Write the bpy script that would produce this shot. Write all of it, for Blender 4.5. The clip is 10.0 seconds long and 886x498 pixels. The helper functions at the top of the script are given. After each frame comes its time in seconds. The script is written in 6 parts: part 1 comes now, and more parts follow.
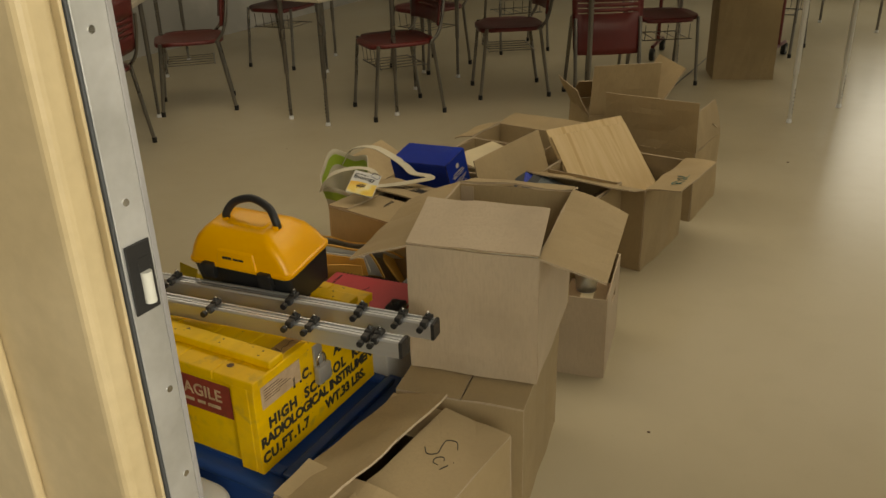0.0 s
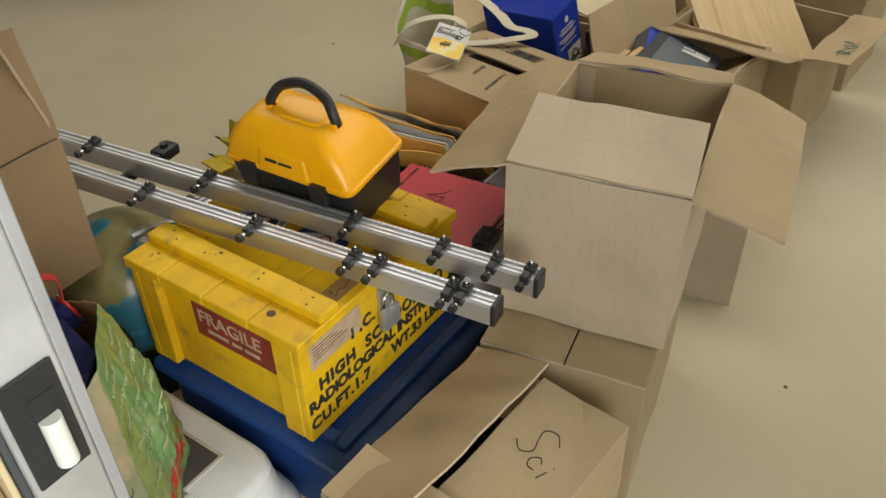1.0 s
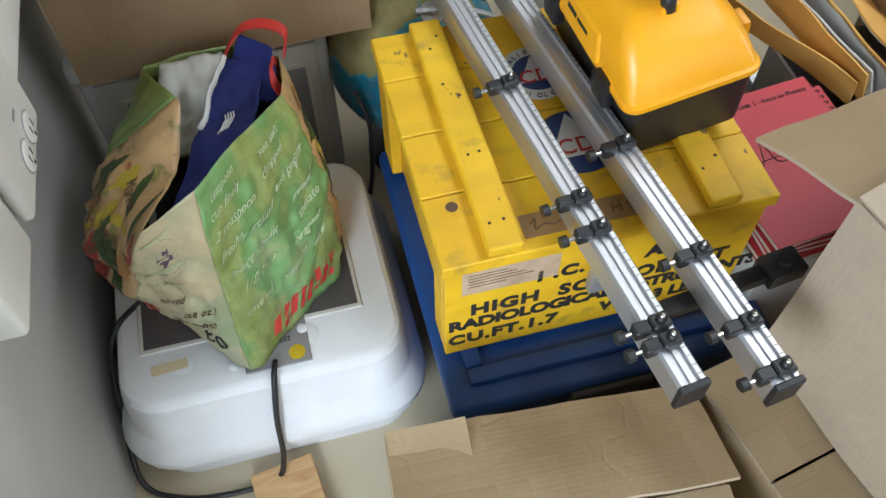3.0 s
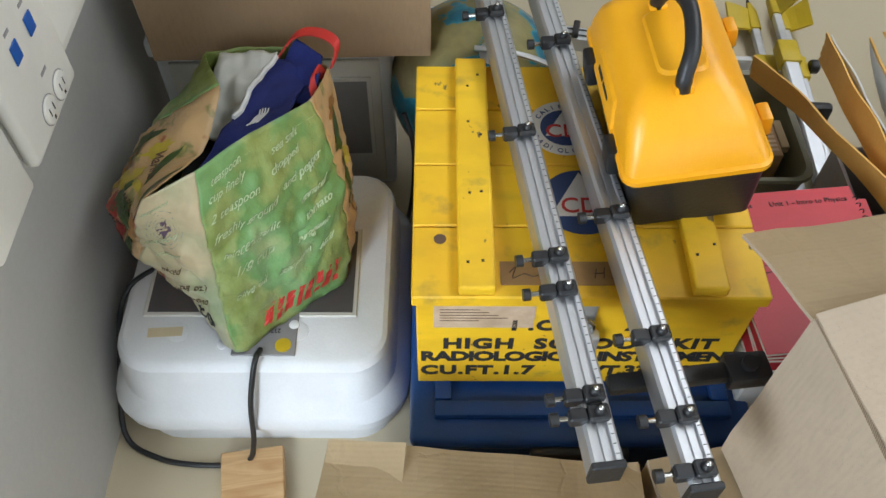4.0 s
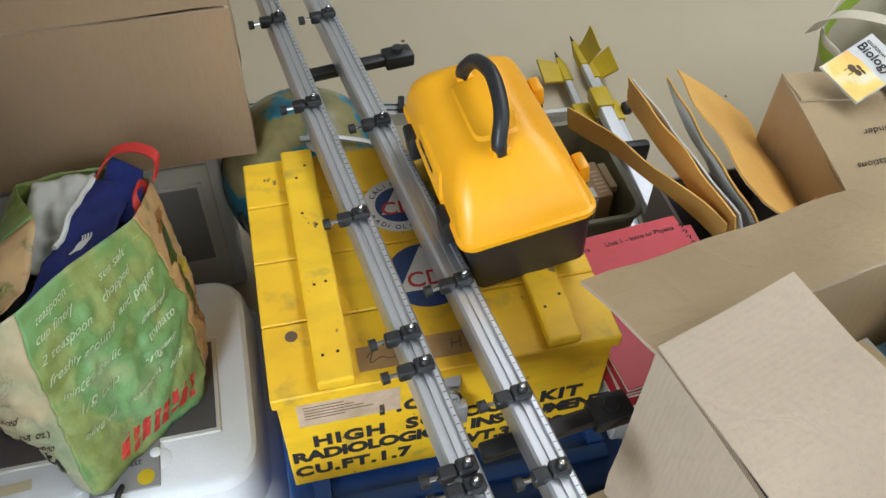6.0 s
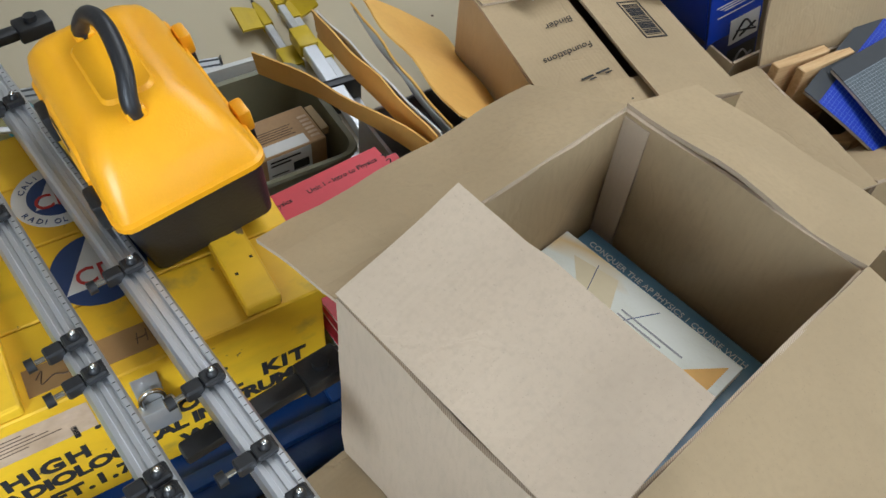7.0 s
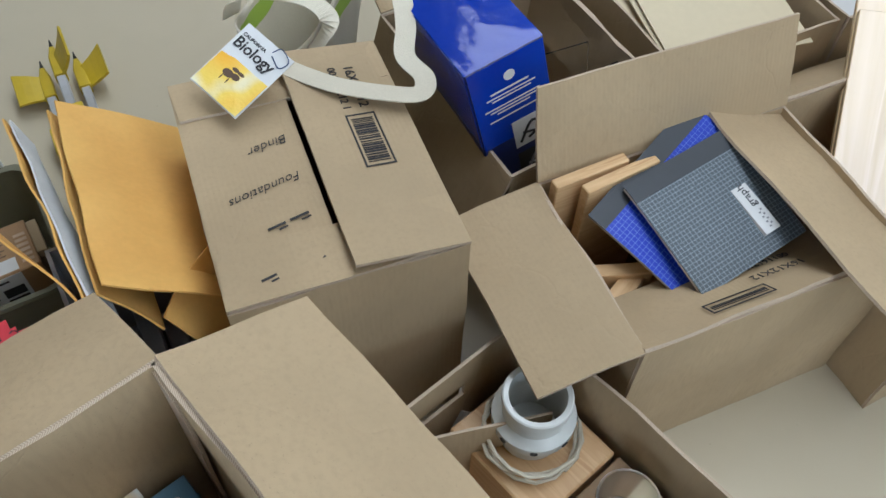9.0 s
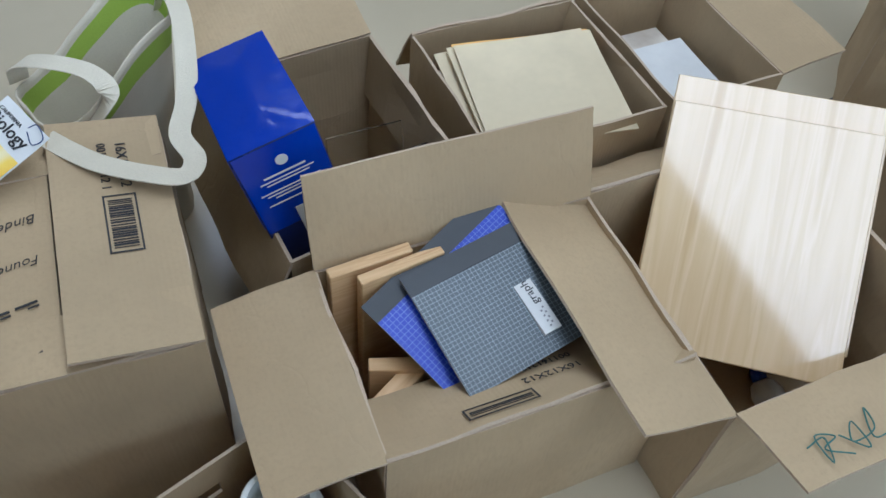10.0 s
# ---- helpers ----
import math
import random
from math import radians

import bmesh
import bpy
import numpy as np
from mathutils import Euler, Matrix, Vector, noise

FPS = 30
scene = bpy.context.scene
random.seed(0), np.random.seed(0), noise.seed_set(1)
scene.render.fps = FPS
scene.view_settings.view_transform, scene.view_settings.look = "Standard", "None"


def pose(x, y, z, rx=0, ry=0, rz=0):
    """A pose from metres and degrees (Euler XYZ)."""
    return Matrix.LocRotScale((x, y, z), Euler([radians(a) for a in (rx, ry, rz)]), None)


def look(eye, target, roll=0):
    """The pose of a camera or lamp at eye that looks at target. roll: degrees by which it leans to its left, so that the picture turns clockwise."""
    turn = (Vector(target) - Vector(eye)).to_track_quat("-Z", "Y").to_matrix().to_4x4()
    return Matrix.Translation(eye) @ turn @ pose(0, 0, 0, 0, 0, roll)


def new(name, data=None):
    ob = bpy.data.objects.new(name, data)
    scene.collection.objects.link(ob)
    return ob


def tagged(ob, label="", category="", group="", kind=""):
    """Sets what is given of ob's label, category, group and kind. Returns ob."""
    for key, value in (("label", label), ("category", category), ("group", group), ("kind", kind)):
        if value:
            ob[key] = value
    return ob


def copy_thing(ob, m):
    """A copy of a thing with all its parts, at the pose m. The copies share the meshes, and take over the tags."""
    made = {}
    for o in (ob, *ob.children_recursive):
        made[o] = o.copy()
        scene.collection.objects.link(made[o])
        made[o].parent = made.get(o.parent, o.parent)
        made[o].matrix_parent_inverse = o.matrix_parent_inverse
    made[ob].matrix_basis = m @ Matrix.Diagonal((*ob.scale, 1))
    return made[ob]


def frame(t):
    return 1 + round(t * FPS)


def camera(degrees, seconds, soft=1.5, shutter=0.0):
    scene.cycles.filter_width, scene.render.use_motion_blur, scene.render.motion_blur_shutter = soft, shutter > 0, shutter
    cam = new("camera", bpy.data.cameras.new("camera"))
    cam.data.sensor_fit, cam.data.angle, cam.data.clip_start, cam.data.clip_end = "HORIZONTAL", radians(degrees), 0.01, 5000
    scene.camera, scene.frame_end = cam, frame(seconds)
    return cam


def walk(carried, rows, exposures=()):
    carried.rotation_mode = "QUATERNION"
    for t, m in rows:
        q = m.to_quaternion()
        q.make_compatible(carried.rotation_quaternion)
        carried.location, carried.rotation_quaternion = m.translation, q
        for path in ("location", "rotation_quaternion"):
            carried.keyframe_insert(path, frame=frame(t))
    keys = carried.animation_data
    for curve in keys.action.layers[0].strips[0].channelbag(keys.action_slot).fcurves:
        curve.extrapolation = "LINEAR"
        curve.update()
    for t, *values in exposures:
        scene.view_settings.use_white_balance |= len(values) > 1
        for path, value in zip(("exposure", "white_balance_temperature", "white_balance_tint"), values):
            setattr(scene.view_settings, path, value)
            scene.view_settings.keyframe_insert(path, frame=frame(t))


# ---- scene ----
import functools

cam = camera(55.9, 10.0)
PATH = [
    (0, (0.33, 0.092, 1.391), (0.167, 1.902, 0.556), -1.7),
    (0.5, (0.282, 0.368, 1.368), (0.052, 2.089, 0.375), -1.5),
    (1, (0.217, 0.594, 1.356), (-0.087, 2.148, 0.134), -1.4),
    (1.5, (0.228, 0.79, 1.323), (-0.314, 2.152, -0.037), -3.6),
    (2, (0.247, 0.908, 1.318), (-0.593, 1.957, -0.162), -7.4),
    (2.5, (0.223, 1.018, 1.291), (-0.623, 1.856, -0.316), -5.2),
    (2.7, (0.21, 1.057, 1.291), (-0.606, 1.84, -0.359), -2.3),
    (3.8, (0.34, 1.263, 1.286), (-0.724, 1.75, -0.336), 0.2),
    (4, (0.329, 1.258, 1.308), (-0.741, 1.756, -0.306), 0.8),
    (4.5, (0.324, 1.257, 1.337), (-0.769, 1.753, -0.263), -0.8),
    (5, (0.328, 1.252, 1.346), (-0.773, 1.78, -0.238), -1.0),
    (5.2, (0.334, 1.254, 1.346), (-0.772, 1.816, -0.223), -0.8),
    (6.3, (0.333, 1.324, 1.279), (-0.561, 2.273, -0.237), 3.3),
    (6.5, (0.343, 1.35, 1.257), (-0.42, 2.362, -0.29), 4.7),
    (7, (0.39, 1.428, 1.247), (-0.236, 2.519, -0.308), 5.6),
    (7.5, (0.473, 1.564, 1.252), (-0.28, 2.614, -0.274), 3.7),
    (8, (0.513, 1.692, 1.26), (-0.326, 2.656, -0.278), 1.5),
    (8.5, (0.526, 1.87, 1.245), (-0.291, 2.794, -0.329), 0.8),
    (9, (0.571, 2.005, 1.25), (-0.089, 2.993, -0.358), 2.3),
    (9.5, (0.654, 2.126, 1.248), (0.027, 3.171, -0.337), 3.6),
    (10, (0.745, 2.248, 1.275), (0.093, 3.316, -0.285), 6.3),
]
EXPOSURES = [(0.0, -1.1, 10000, 10), (0.6, -0.65, 8600, 10), (1.2, -0.25, 7000, 10), (2.0, 0.08, 6000, 10), (4.5, 0.08, 6200, 10), (6.4, 0.1, 6100, 10), (7.5, 0.0, 5900, 10), (9.0, 0.06, 5600, 10), (10.0, -0.08, 5250, 10)]
walk(cam, [(t, look(eye, target, roll)) for t, eye, target, roll in PATH], EXPOSURES)

# ---- daylight ----
world = bpy.data.worlds.new("sky")
scene.world = world
world.use_nodes = True
wn = world.node_tree.nodes
sky = wn.new("ShaderNodeTexSky")
sky.sky_type, sky.sun_disc = "NISHITA", False
sky.sun_elevation, sky.sun_rotation = radians(48), radians(210)
world.node_tree.links.new(sky.outputs[0], wn["Background"].inputs[0])
wn["Background"].inputs[1].default_value = 0.12


def lamp(name, m, sx, sy, watts, colour):
    data = bpy.data.lights.new(name, "AREA")
    data.shape, data.size, data.size_y, data.energy, data.color = "RECTANGLE", sx, sy, watts, colour
    ob = new(name, data)
    ob.matrix_world = m
    return ob


sun_data = bpy.data.lights.new("sun", "SUN")
sun_data.energy, sun_data.angle, sun_data.color = 2.0, radians(0.6), (1.0, 0.94, 0.85)
sun = new("sun", sun_data)
sun.matrix_world = look((0, 0, 10), (3.0, -5.0, 0))

# the room's own axes: x along the crate's front, y towards the back of the pile, door wall at x = -0.5
ROOM = pose(-0.185, 1.461, 0, 0, 0, 65.8)
WALL_X, ROOM_X, ROOM_Y0, ROOM_Y1, CEIL = -0.5, 9.2, -5.2, 4.6, 2.9

DAY = (0.84, 0.93, 1.0)
lamp("window_and_fill_light", ROOM @ pose(ROOM_X - 0.03, -2.5, 1.75, 0, 90, 0), 1.6, 3.9, 105, DAY)
lamp("doorway_daylight", ROOM @ look((WALL_X - 1.15, -2.75, 1.75), (-0.15, -0.1, 0.35)), 2.2, 1.7, 205, DAY)
# added fill from the south; no window is known on this side
lamp("window_and_fill_light", ROOM @ pose(2.6, ROOM_Y0 + 0.03, 1.75, 90, 0, 0), 3.9, 1.6, 55, DAY)
STRIPS = ((1.80, 0.3, 90), (5.9, 0.3, 30))
for sx, sy, watts in STRIPS:
    lamp("ceiling_strip_light", ROOM @ pose(sx, sy, CEIL - 0.056), 1.1, 5.6, watts, (0.95, 0.98, 1.0))


# ---- materials ----
def shader(name, rough=0.6, metal=0.0):
    mt = bpy.data.materials.new(name)
    mt.use_nodes = True
    b = mt.node_tree.nodes["Principled BSDF"]
    b.inputs["Roughness"].default_value, b.inputs["Metallic"].default_value = rough, metal
    return mt, mt.node_tree.nodes, mt.node_tree.links, b


def tex_noise(n, l, scale, detail=4.0, stretch=None, seed=0.0):
    co = n.new("ShaderNodeTexCoord")
    out = co.outputs["Object"]
    if stretch or seed:
        mp = n.new("ShaderNodeMapping")
        mp.inputs["Scale"].default_value = stretch or (1, 1, 1)
        mp.inputs["Location"].default_value = (seed, seed * 0.7, seed * 0.3)
        l.new(out, mp.inputs["Vector"])
        out = mp.outputs[0]
    t = n.new("ShaderNodeTexNoise")
    t.inputs["Scale"].default_value, t.inputs["Detail"].default_value = scale, detail
    l.new(out, t.inputs["Vector"])
    return t


def ramp(n, l, src, stops):
    r = n.new("ShaderNodeValToRGB")
    e = r.color_ramp.elements
    while len(e) < len(stops):
        e.new(0.5)
    for k, (p, c) in enumerate(stops):
        e[k].position, e[k].color = p, (*c, 1)
    l.new(src, r.inputs[0])
    return r


def mixed(n, l, fac, a, b):
    m = n.new("ShaderNodeMix")
    m.data_type = "RGBA"
    if isinstance(fac, float):
        m.inputs[0].default_value = fac
    else:
        l.new(fac, m.inputs[0])
    for sock, v in ((m.inputs[6], a), (m.inputs[7], b)):
        if isinstance(v, tuple):
            sock.default_value = (*v, 1)
        else:
            l.new(v, sock)
    return m.outputs[2]


def relief(n, l, b, src, strength, dist=0.002):
    bp = n.new("ShaderNodeBump")
    bp.inputs["Strength"].default_value, bp.inputs["Distance"].default_value = strength, dist
    l.new(src, bp.inputs["Height"])
    l.new(bp.outputs[0], b.inputs["Normal"])


def surface(name, base, dark=None, rough=0.6, metal=0.0, big=3.0, fine=60.0, var=0.5, bump=0.15, stretch=None, rough_var=0.12, dist=0.002):
    """A plain surface with blotches and grain at two scales."""
    mt, n, l, b = shader(name, rough, metal)
    dark = dark or tuple(c * 0.8 for c in base)
    n1, n2 = tex_noise(n, l, big, 5, stretch), tex_noise(n, l, fine, 3, stretch, 3.1)
    r1 = ramp(n, l, n1.outputs[0], [(0.5 - 0.25 * var, dark), (0.62, base)])
    r2 = ramp(n, l, n2.outputs[0], [(0.3, (0.82, 0.82, 0.82)), (0.7, (1.0, 1.0, 1.0))])
    mul = n.new("ShaderNodeMix")
    mul.data_type, mul.blend_type = "RGBA", "MULTIPLY"
    mul.inputs[0].default_value = var
    l.new(r1.outputs[0], mul.inputs[6])
    l.new(r2.outputs[0], mul.inputs[7])
    l.new(mul.outputs[2], b.inputs["Base Color"])
    mr = n.new("ShaderNodeMapRange")
    mr.inputs["To Min"].default_value, mr.inputs["To Max"].default_value = max(0.03, rough - rough_var), min(1, rough + rough_var)
    l.new(n1.outputs[0], mr.inputs["Value"])
    l.new(mr.outputs[0], b.inputs["Roughness"])
    if bump:
        relief(n, l, b, n2.outputs[0], bump, dist)
    return mt


def cardboard(name, base, seed):
    mt, n, l, b = shader(name, 0.82)
    blot, fib, speck = tex_noise(n, l, 5, 6, None, seed), tex_noise(n, l, 160, 3, (1, 1, 0.25), seed), tex_noise(n, l, 420, 2, None, seed)
    c1 = ramp(n, l, blot.outputs[0], [(0.35, tuple(c * 0.86 for c in base)), (0.65, base)])
    c2 = mixed(n, l, ramp(n, l, fib.outputs[0], [(0.45, (0, 0, 0)), (0.75, (0.5, 0.5, 0.5))]).outputs[0], c1.outputs[0], tuple(c * 0.8 for c in base))
    c3 = mixed(n, l, ramp(n, l, speck.outputs[0], [(0.66, (0, 0, 0)), (0.72, (0.35, 0.35, 0.35))]).outputs[0], c2, tuple(c * 0.55 for c in base))
    oi = n.new("ShaderNodeObjectInfo")
    tone = ramp(n, l, oi.outputs["Random"], [(0.0, (0.93, 0.92, 0.9)), (1.0, (1.05, 1.04, 1.02))])
    mul = n.new("ShaderNodeMix")
    mul.data_type, mul.blend_type = "RGBA", "MULTIPLY"
    mul.inputs[0].default_value = 1.0
    l.new(c3, mul.inputs[6])
    l.new(tone.outputs[0], mul.inputs[7])
    l.new(mul.outputs[2], b.inputs["Base Color"])
    flute = n.new("ShaderNodeTexWave")
    flute.inputs["Scale"].default_value, flute.inputs["Distortion"].default_value = 45.0, 0.3
    flute.bands_direction = "X"
    co = n.new("ShaderNodeTexCoord")
    l.new(co.outputs["Object"], flute.inputs["Vector"])
    add = n.new("ShaderNodeMath")
    add.operation = "MULTIPLY_ADD"
    add.inputs[1].default_value = 0.02
    l.new(flute.outputs[0], add.inputs[0])
    l.new(blot.outputs[0], add.inputs[2])
    crack = n.new("ShaderNodeTexVoronoi")
    crack.feature, crack.inputs["Scale"].default_value = "DISTANCE_TO_EDGE", 4.5
    warp = n.new("ShaderNodeVectorMath")
    warp.operation = "MULTIPLY_ADD"
    warp.inputs[1].default_value = (0.25, 0.25, 0.25)
    l.new(blot.outputs["Color"], warp.inputs[0])
    l.new(co.outputs["Object"], warp.inputs[2])
    l.new(warp.outputs[0], crack.inputs["Vector"])
    line = ramp(n, l, crack.outputs["Distance"], [(0.0, (0, 0, 0)), (0.02, (1, 1, 1))])
    spare = ramp(n, l, tex_noise(n, l, 2.2, 2, None, seed + 3).outputs[0], [(0.48, (1, 1, 1)), (0.58, (0, 0, 0))])
    most = n.new("ShaderNodeMath")
    most.operation = "MAXIMUM"
    l.new(line.outputs[0], most.inputs[0])
    l.new(spare.outputs[0], most.inputs[1])
    crease = n.new("ShaderNodeMath")
    crease.operation = "MULTIPLY_ADD"
    crease.inputs[1].default_value = 0.10
    l.new(most.outputs[0], crease.inputs[0])
    l.new(add.outputs[0], crease.inputs[2])
    relief(n, l, b, crease.outputs[0], 0.6, 0.006)
    return mt


def fluted_edge():
    mt, n, l, b = shader("cardboard_edge", 0.9)
    w = n.new("ShaderNodeTexWave")
    w.inputs["Scale"].default_value, w.inputs["Distortion"].default_value = 260, 2.0
    w.bands_direction = "DIAGONAL"
    co = n.new("ShaderNodeTexCoord")
    l.new(co.outputs["Object"], w.inputs["Vector"])
    r = ramp(n, l, w.outputs[0], [(0.2, (0.36, 0.27, 0.18)), (0.7, (0.52, 0.41, 0.29))])
    l.new(r.outputs[0], b.inputs["Base Color"])
    return mt


def timber(name, light, dark, axis=(1, 12, 12), scale=3.0, rough=0.5):
    mt, n, l, b = shader(name, rough)
    co = n.new("ShaderNodeTexCoord")
    mp = n.new("ShaderNodeMapping")
    mp.inputs["Scale"].default_value = axis
    l.new(co.outputs["Object"], mp.inputs["Vector"])
    t = n.new("ShaderNodeTexNoise")
    t.inputs["Scale"].default_value, t.inputs["Detail"].default_value, t.inputs["Distortion"].default_value = scale, 6, 0.6
    l.new(mp.outputs[0], t.inputs["Vector"])
    r = ramp(n, l, t.outputs[0], [(0.35, light), (0.52, tuple((a + c) / 2 for a, c in zip(light, dark))), (0.58, light), (0.72, dark)])
    l.new(r.outputs[0], b.inputs["Base Color"])
    relief(n, l, b, t.outputs[0], 0.12)
    return mt


def worn_yellow():
    mt, n, l, b = shader("worn_yellow_paint", 0.55)
    big, grain = tex_noise(n, l, 7, 5), tex_noise(n, l, 26, 6, (0.35, 1, 1), 2.0)
    dirt, chips = tex_noise(n, l, 16, 7, None, 5.0), tex_noise(n, l, 55, 4, (1, 0.5, 1), 9.0)
    c = ramp(n, l, big.outputs[0], [(0.32, (0.70, 0.39, 0.009)), (0.6, (0.85, 0.52, 0.014))])
    c2 = mixed(n, l, ramp(n, l, grain.outputs[0], [(0.5, (0, 0, 0)), (0.8, (0.45, 0.45, 0.45))]).outputs[0], c.outputs[0], (0.45, 0.28, 0.02))
    c3 = mixed(n, l, ramp(n, l, dirt.outputs[0], [(0.60, (0, 0, 0)), (0.72, (0.65, 0.65, 0.65))]).outputs[0], c2, (0.28, 0.19, 0.05))
    c4 = mixed(n, l, ramp(n, l, chips.outputs[0], [(0.70, (0, 0, 0)), (0.73, (0.9, 0.9, 0.9))]).outputs[0], c3, (0.12, 0.08, 0.04))
    l.new(c4, b.inputs["Base Color"])
    relief(n, l, b, grain.outputs[0], 0.25)
    return mt


def floor_vinyl():
    mt, n, l, b = shader("floor_vinyl", 0.3)
    a, f, s = tex_noise(n, l, 0.7, 5), tex_noise(n, l, 9, 6, None, 4.0), tex_noise(n, l, 130, 3)
    c = ramp(n, l, a.outputs[0], [(0.35, (0.49, 0.42, 0.29)), (0.65, (0.54, 0.47, 0.335))])
    c2 = mixed(n, l, ramp(n, l, f.outputs[0], [(0.5, (0, 0, 0)), (0.8, (0.12, 0.12, 0.12))]).outputs[0], c.outputs[0], (0.36, 0.30, 0.20))
    c3 = mixed(n, l, ramp(n, l, s.outputs[0], [(0.72, (0, 0, 0)), (0.76, (0.3, 0.3, 0.3))]).outputs[0], c2, (0.2, 0.16, 0.1))
    l.new(c3, b.inputs["Base Color"])
    mr = n.new("ShaderNodeMapRange")
    mr.inputs["To Min"].default_value, mr.inputs["To Max"].default_value = 0.22, 0.28
    l.new(f.outputs[0], mr.inputs["Value"])
    l.new(mr.outputs[0], b.inputs["Roughness"])
    w = tex_noise(n, l, 3.0, 3, None, 7.0)
    relief(n, l, b, w.outputs[0], 0.05, 0.006)
    return mt


def globe_map():
    mt, n, l, b = shader("globe_print", 0.25)
    t, d = tex_noise(n, l, 7.5, 6, None, 1.4), tex_noise(n, l, 40, 4)
    r = ramp(n, l, t.outputs[0], [(0.46, (0.02, 0.16, 0.24)), (0.50, (0.05, 0.28, 0.36)), (0.51, (0.26, 0.24, 0.10)), (0.62, (0.36, 0.30, 0.13)), (0.75, (0.22, 0.17, 0.07))])
    l.new(mixed(n, l, ramp(n, l, d.outputs[0], [(0.45, (0, 0, 0)), (0.7, (0.3, 0.3, 0.3))]).outputs[0], r.outputs[0], (0.12, 0.13, 0.09)), b.inputs["Base Color"])
    return mt


def grid_cover(name, base, line, step):
    mt, n, l, b = shader(name, 0.4)
    co = n.new("ShaderNodeTexCoord")
    t = n.new("ShaderNodeTexBrick")
    t.offset = 0.0
    for k, v in (("Scale", 1.0 / step), ("Mortar Size", 0.06), ("Brick Width", 1.0), ("Row Height", 1.0), ("Mortar Smooth", 0.2)):
        t.inputs[k].default_value = v
    t.inputs["Color1"].default_value = t.inputs["Color2"].default_value = (*base, 1)
    t.inputs["Mortar"].default_value = (*line, 1)
    l.new(co.outputs["Object"], t.inputs["Vector"])
    l.new(t.outputs[0], b.inputs["Base Color"])
    return mt


def printed(name, stops, scale=6.0, rough=0.35, stretch=None, seed=0.0, detail=2.0):
    mt, n, l, b = shader(name, rough)
    t = tex_noise(n, l, scale, detail, stretch, seed)
    l.new(ramp(n, l, t.outputs[0], stops).outputs[0], b.inputs["Base Color"])
    relief(n, l, b, tex_noise(n, l, 22, 5).outputs[0], 0.55, 0.012)
    return mt


def clear(name, tint, rough=0.05):
    mt, n, l, b = shader(name, rough)
    b.inputs["Transmission Weight"].default_value = 1.0
    b.inputs["Base Color"].default_value = (*tint, 1)
    b.inputs["IOR"].default_value = 1.3
    return mt


KRAFT = (0.44, 0.325, 0.185)
M_CARD = [cardboard("kraft_cardboard", KRAFT, s) for s in (0.0,)][0]
M_PINK = cardboard("pale_kraft_cardboard", (0.53, 0.42, 0.305), 4.0)
M_BROWN = cardboard("brown_cardboard", (0.31, 0.205, 0.115), 7.0)
M_EDGE = fluted_edge()
M_YEL, M_FLOOR = worn_yellow(), floor_vinyl()
M_WALL = surface("wall_paint", (0.50, 0.49, 0.46), rough=0.6, big=2, fine=90, var=0.25, bump=0.12)
M_CREAM = surface("cream_paint", (0.60, 0.48, 0.30), (0.50, 0.39, 0.23), rough=0.5, big=4, fine=45, var=0.5, bump=0.35)
M_CEIL = surface("ceiling_tile", (0.75, 0.74, 0.70), rough=0.9, fine=150, var=0.3)
M_STEEL = surface("galvanised_steel", (0.62, 0.62, 0.62), (0.48, 0.48, 0.47), rough=0.42, metal=0.6, big=8, fine=70, var=0.4, bump=0.1)
M_DARK = surface("dark_bronze", (0.035, 0.033, 0.03), rough=0.45, metal=0.6, var=0.4)
M_ALU = surface("extruded_aluminium", (0.78, 0.79, 0.80), (0.62, 0.63, 0.65), rough=0.42, metal=0.9, big=6, fine=90, var=0.25, bump=0.05, stretch=(1, 0.1, 1))
M_CHROME = surface("chrome", (0.70, 0.69, 0.66), rough=0.16, metal=1.0, var=0.2, bump=0.0)
M_TUBE = surface("dull_chrome", (0.24, 0.225, 0.20), rough=0.3, metal=0.9, var=0.3, bump=0.0)
M_BLACK = surface("black_plastic", (0.018, 0.018, 0.019), rough=0.42, fine=200, var=0.4, bump=0.2)
M_CASE = surface("orange_yellow_plastic", (0.90, 0.42, 0.007), (0.84, 0.37, 0.006), rough=0.34, big=5, fine=420, var=0.15, bump=0.25, dist=0.0008)
M_WHITE = surface("white_foam", (0.80, 0.81, 0.82), (0.72, 0.73, 0.74), rough=0.5, big=6, fine=260, var=0.2, bump=0.12)
M_TRIM = surface("white_plastic_trunking", (0.76, 0.74, 0.67), rough=0.42, big=3, fine=160, var=0.15, bump=0.05)
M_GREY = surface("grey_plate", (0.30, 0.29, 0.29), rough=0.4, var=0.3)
M_SMOKE = surface("smoked_window", (0.11, 0.10, 0.10), rough=0.12, var=0.4, bump=0.0)
M_BLUE = surface("blue_tote_plastic", (0.014, 0.068, 0.26), (0.012, 0.055, 0.20), rough=0.38, fine=220, var=0.3)
M_RED = surface("red_cover", (0.58, 0.035, 0.05), (0.48, 0.03, 0.04), rough=0.5, var=0.35, bump=0.05)
M_PAPER = surface("white_paper", (0.76, 0.75, 0.71), rough=0.8, var=0.2)
M_PAGES = surface("page_edges", (0.66, 0.60, 0.50), (0.45, 0.38, 0.30), rough=0.9, big=200, fine=500, var=0.7, stretch=(0.05, 0.05, 1))
M_MANILA = surface("manila_envelope", (0.80, 0.47, 0.12), (0.72, 0.39, 0.09), rough=0.62, big=6, fine=120, var=0.3, bump=0.12)
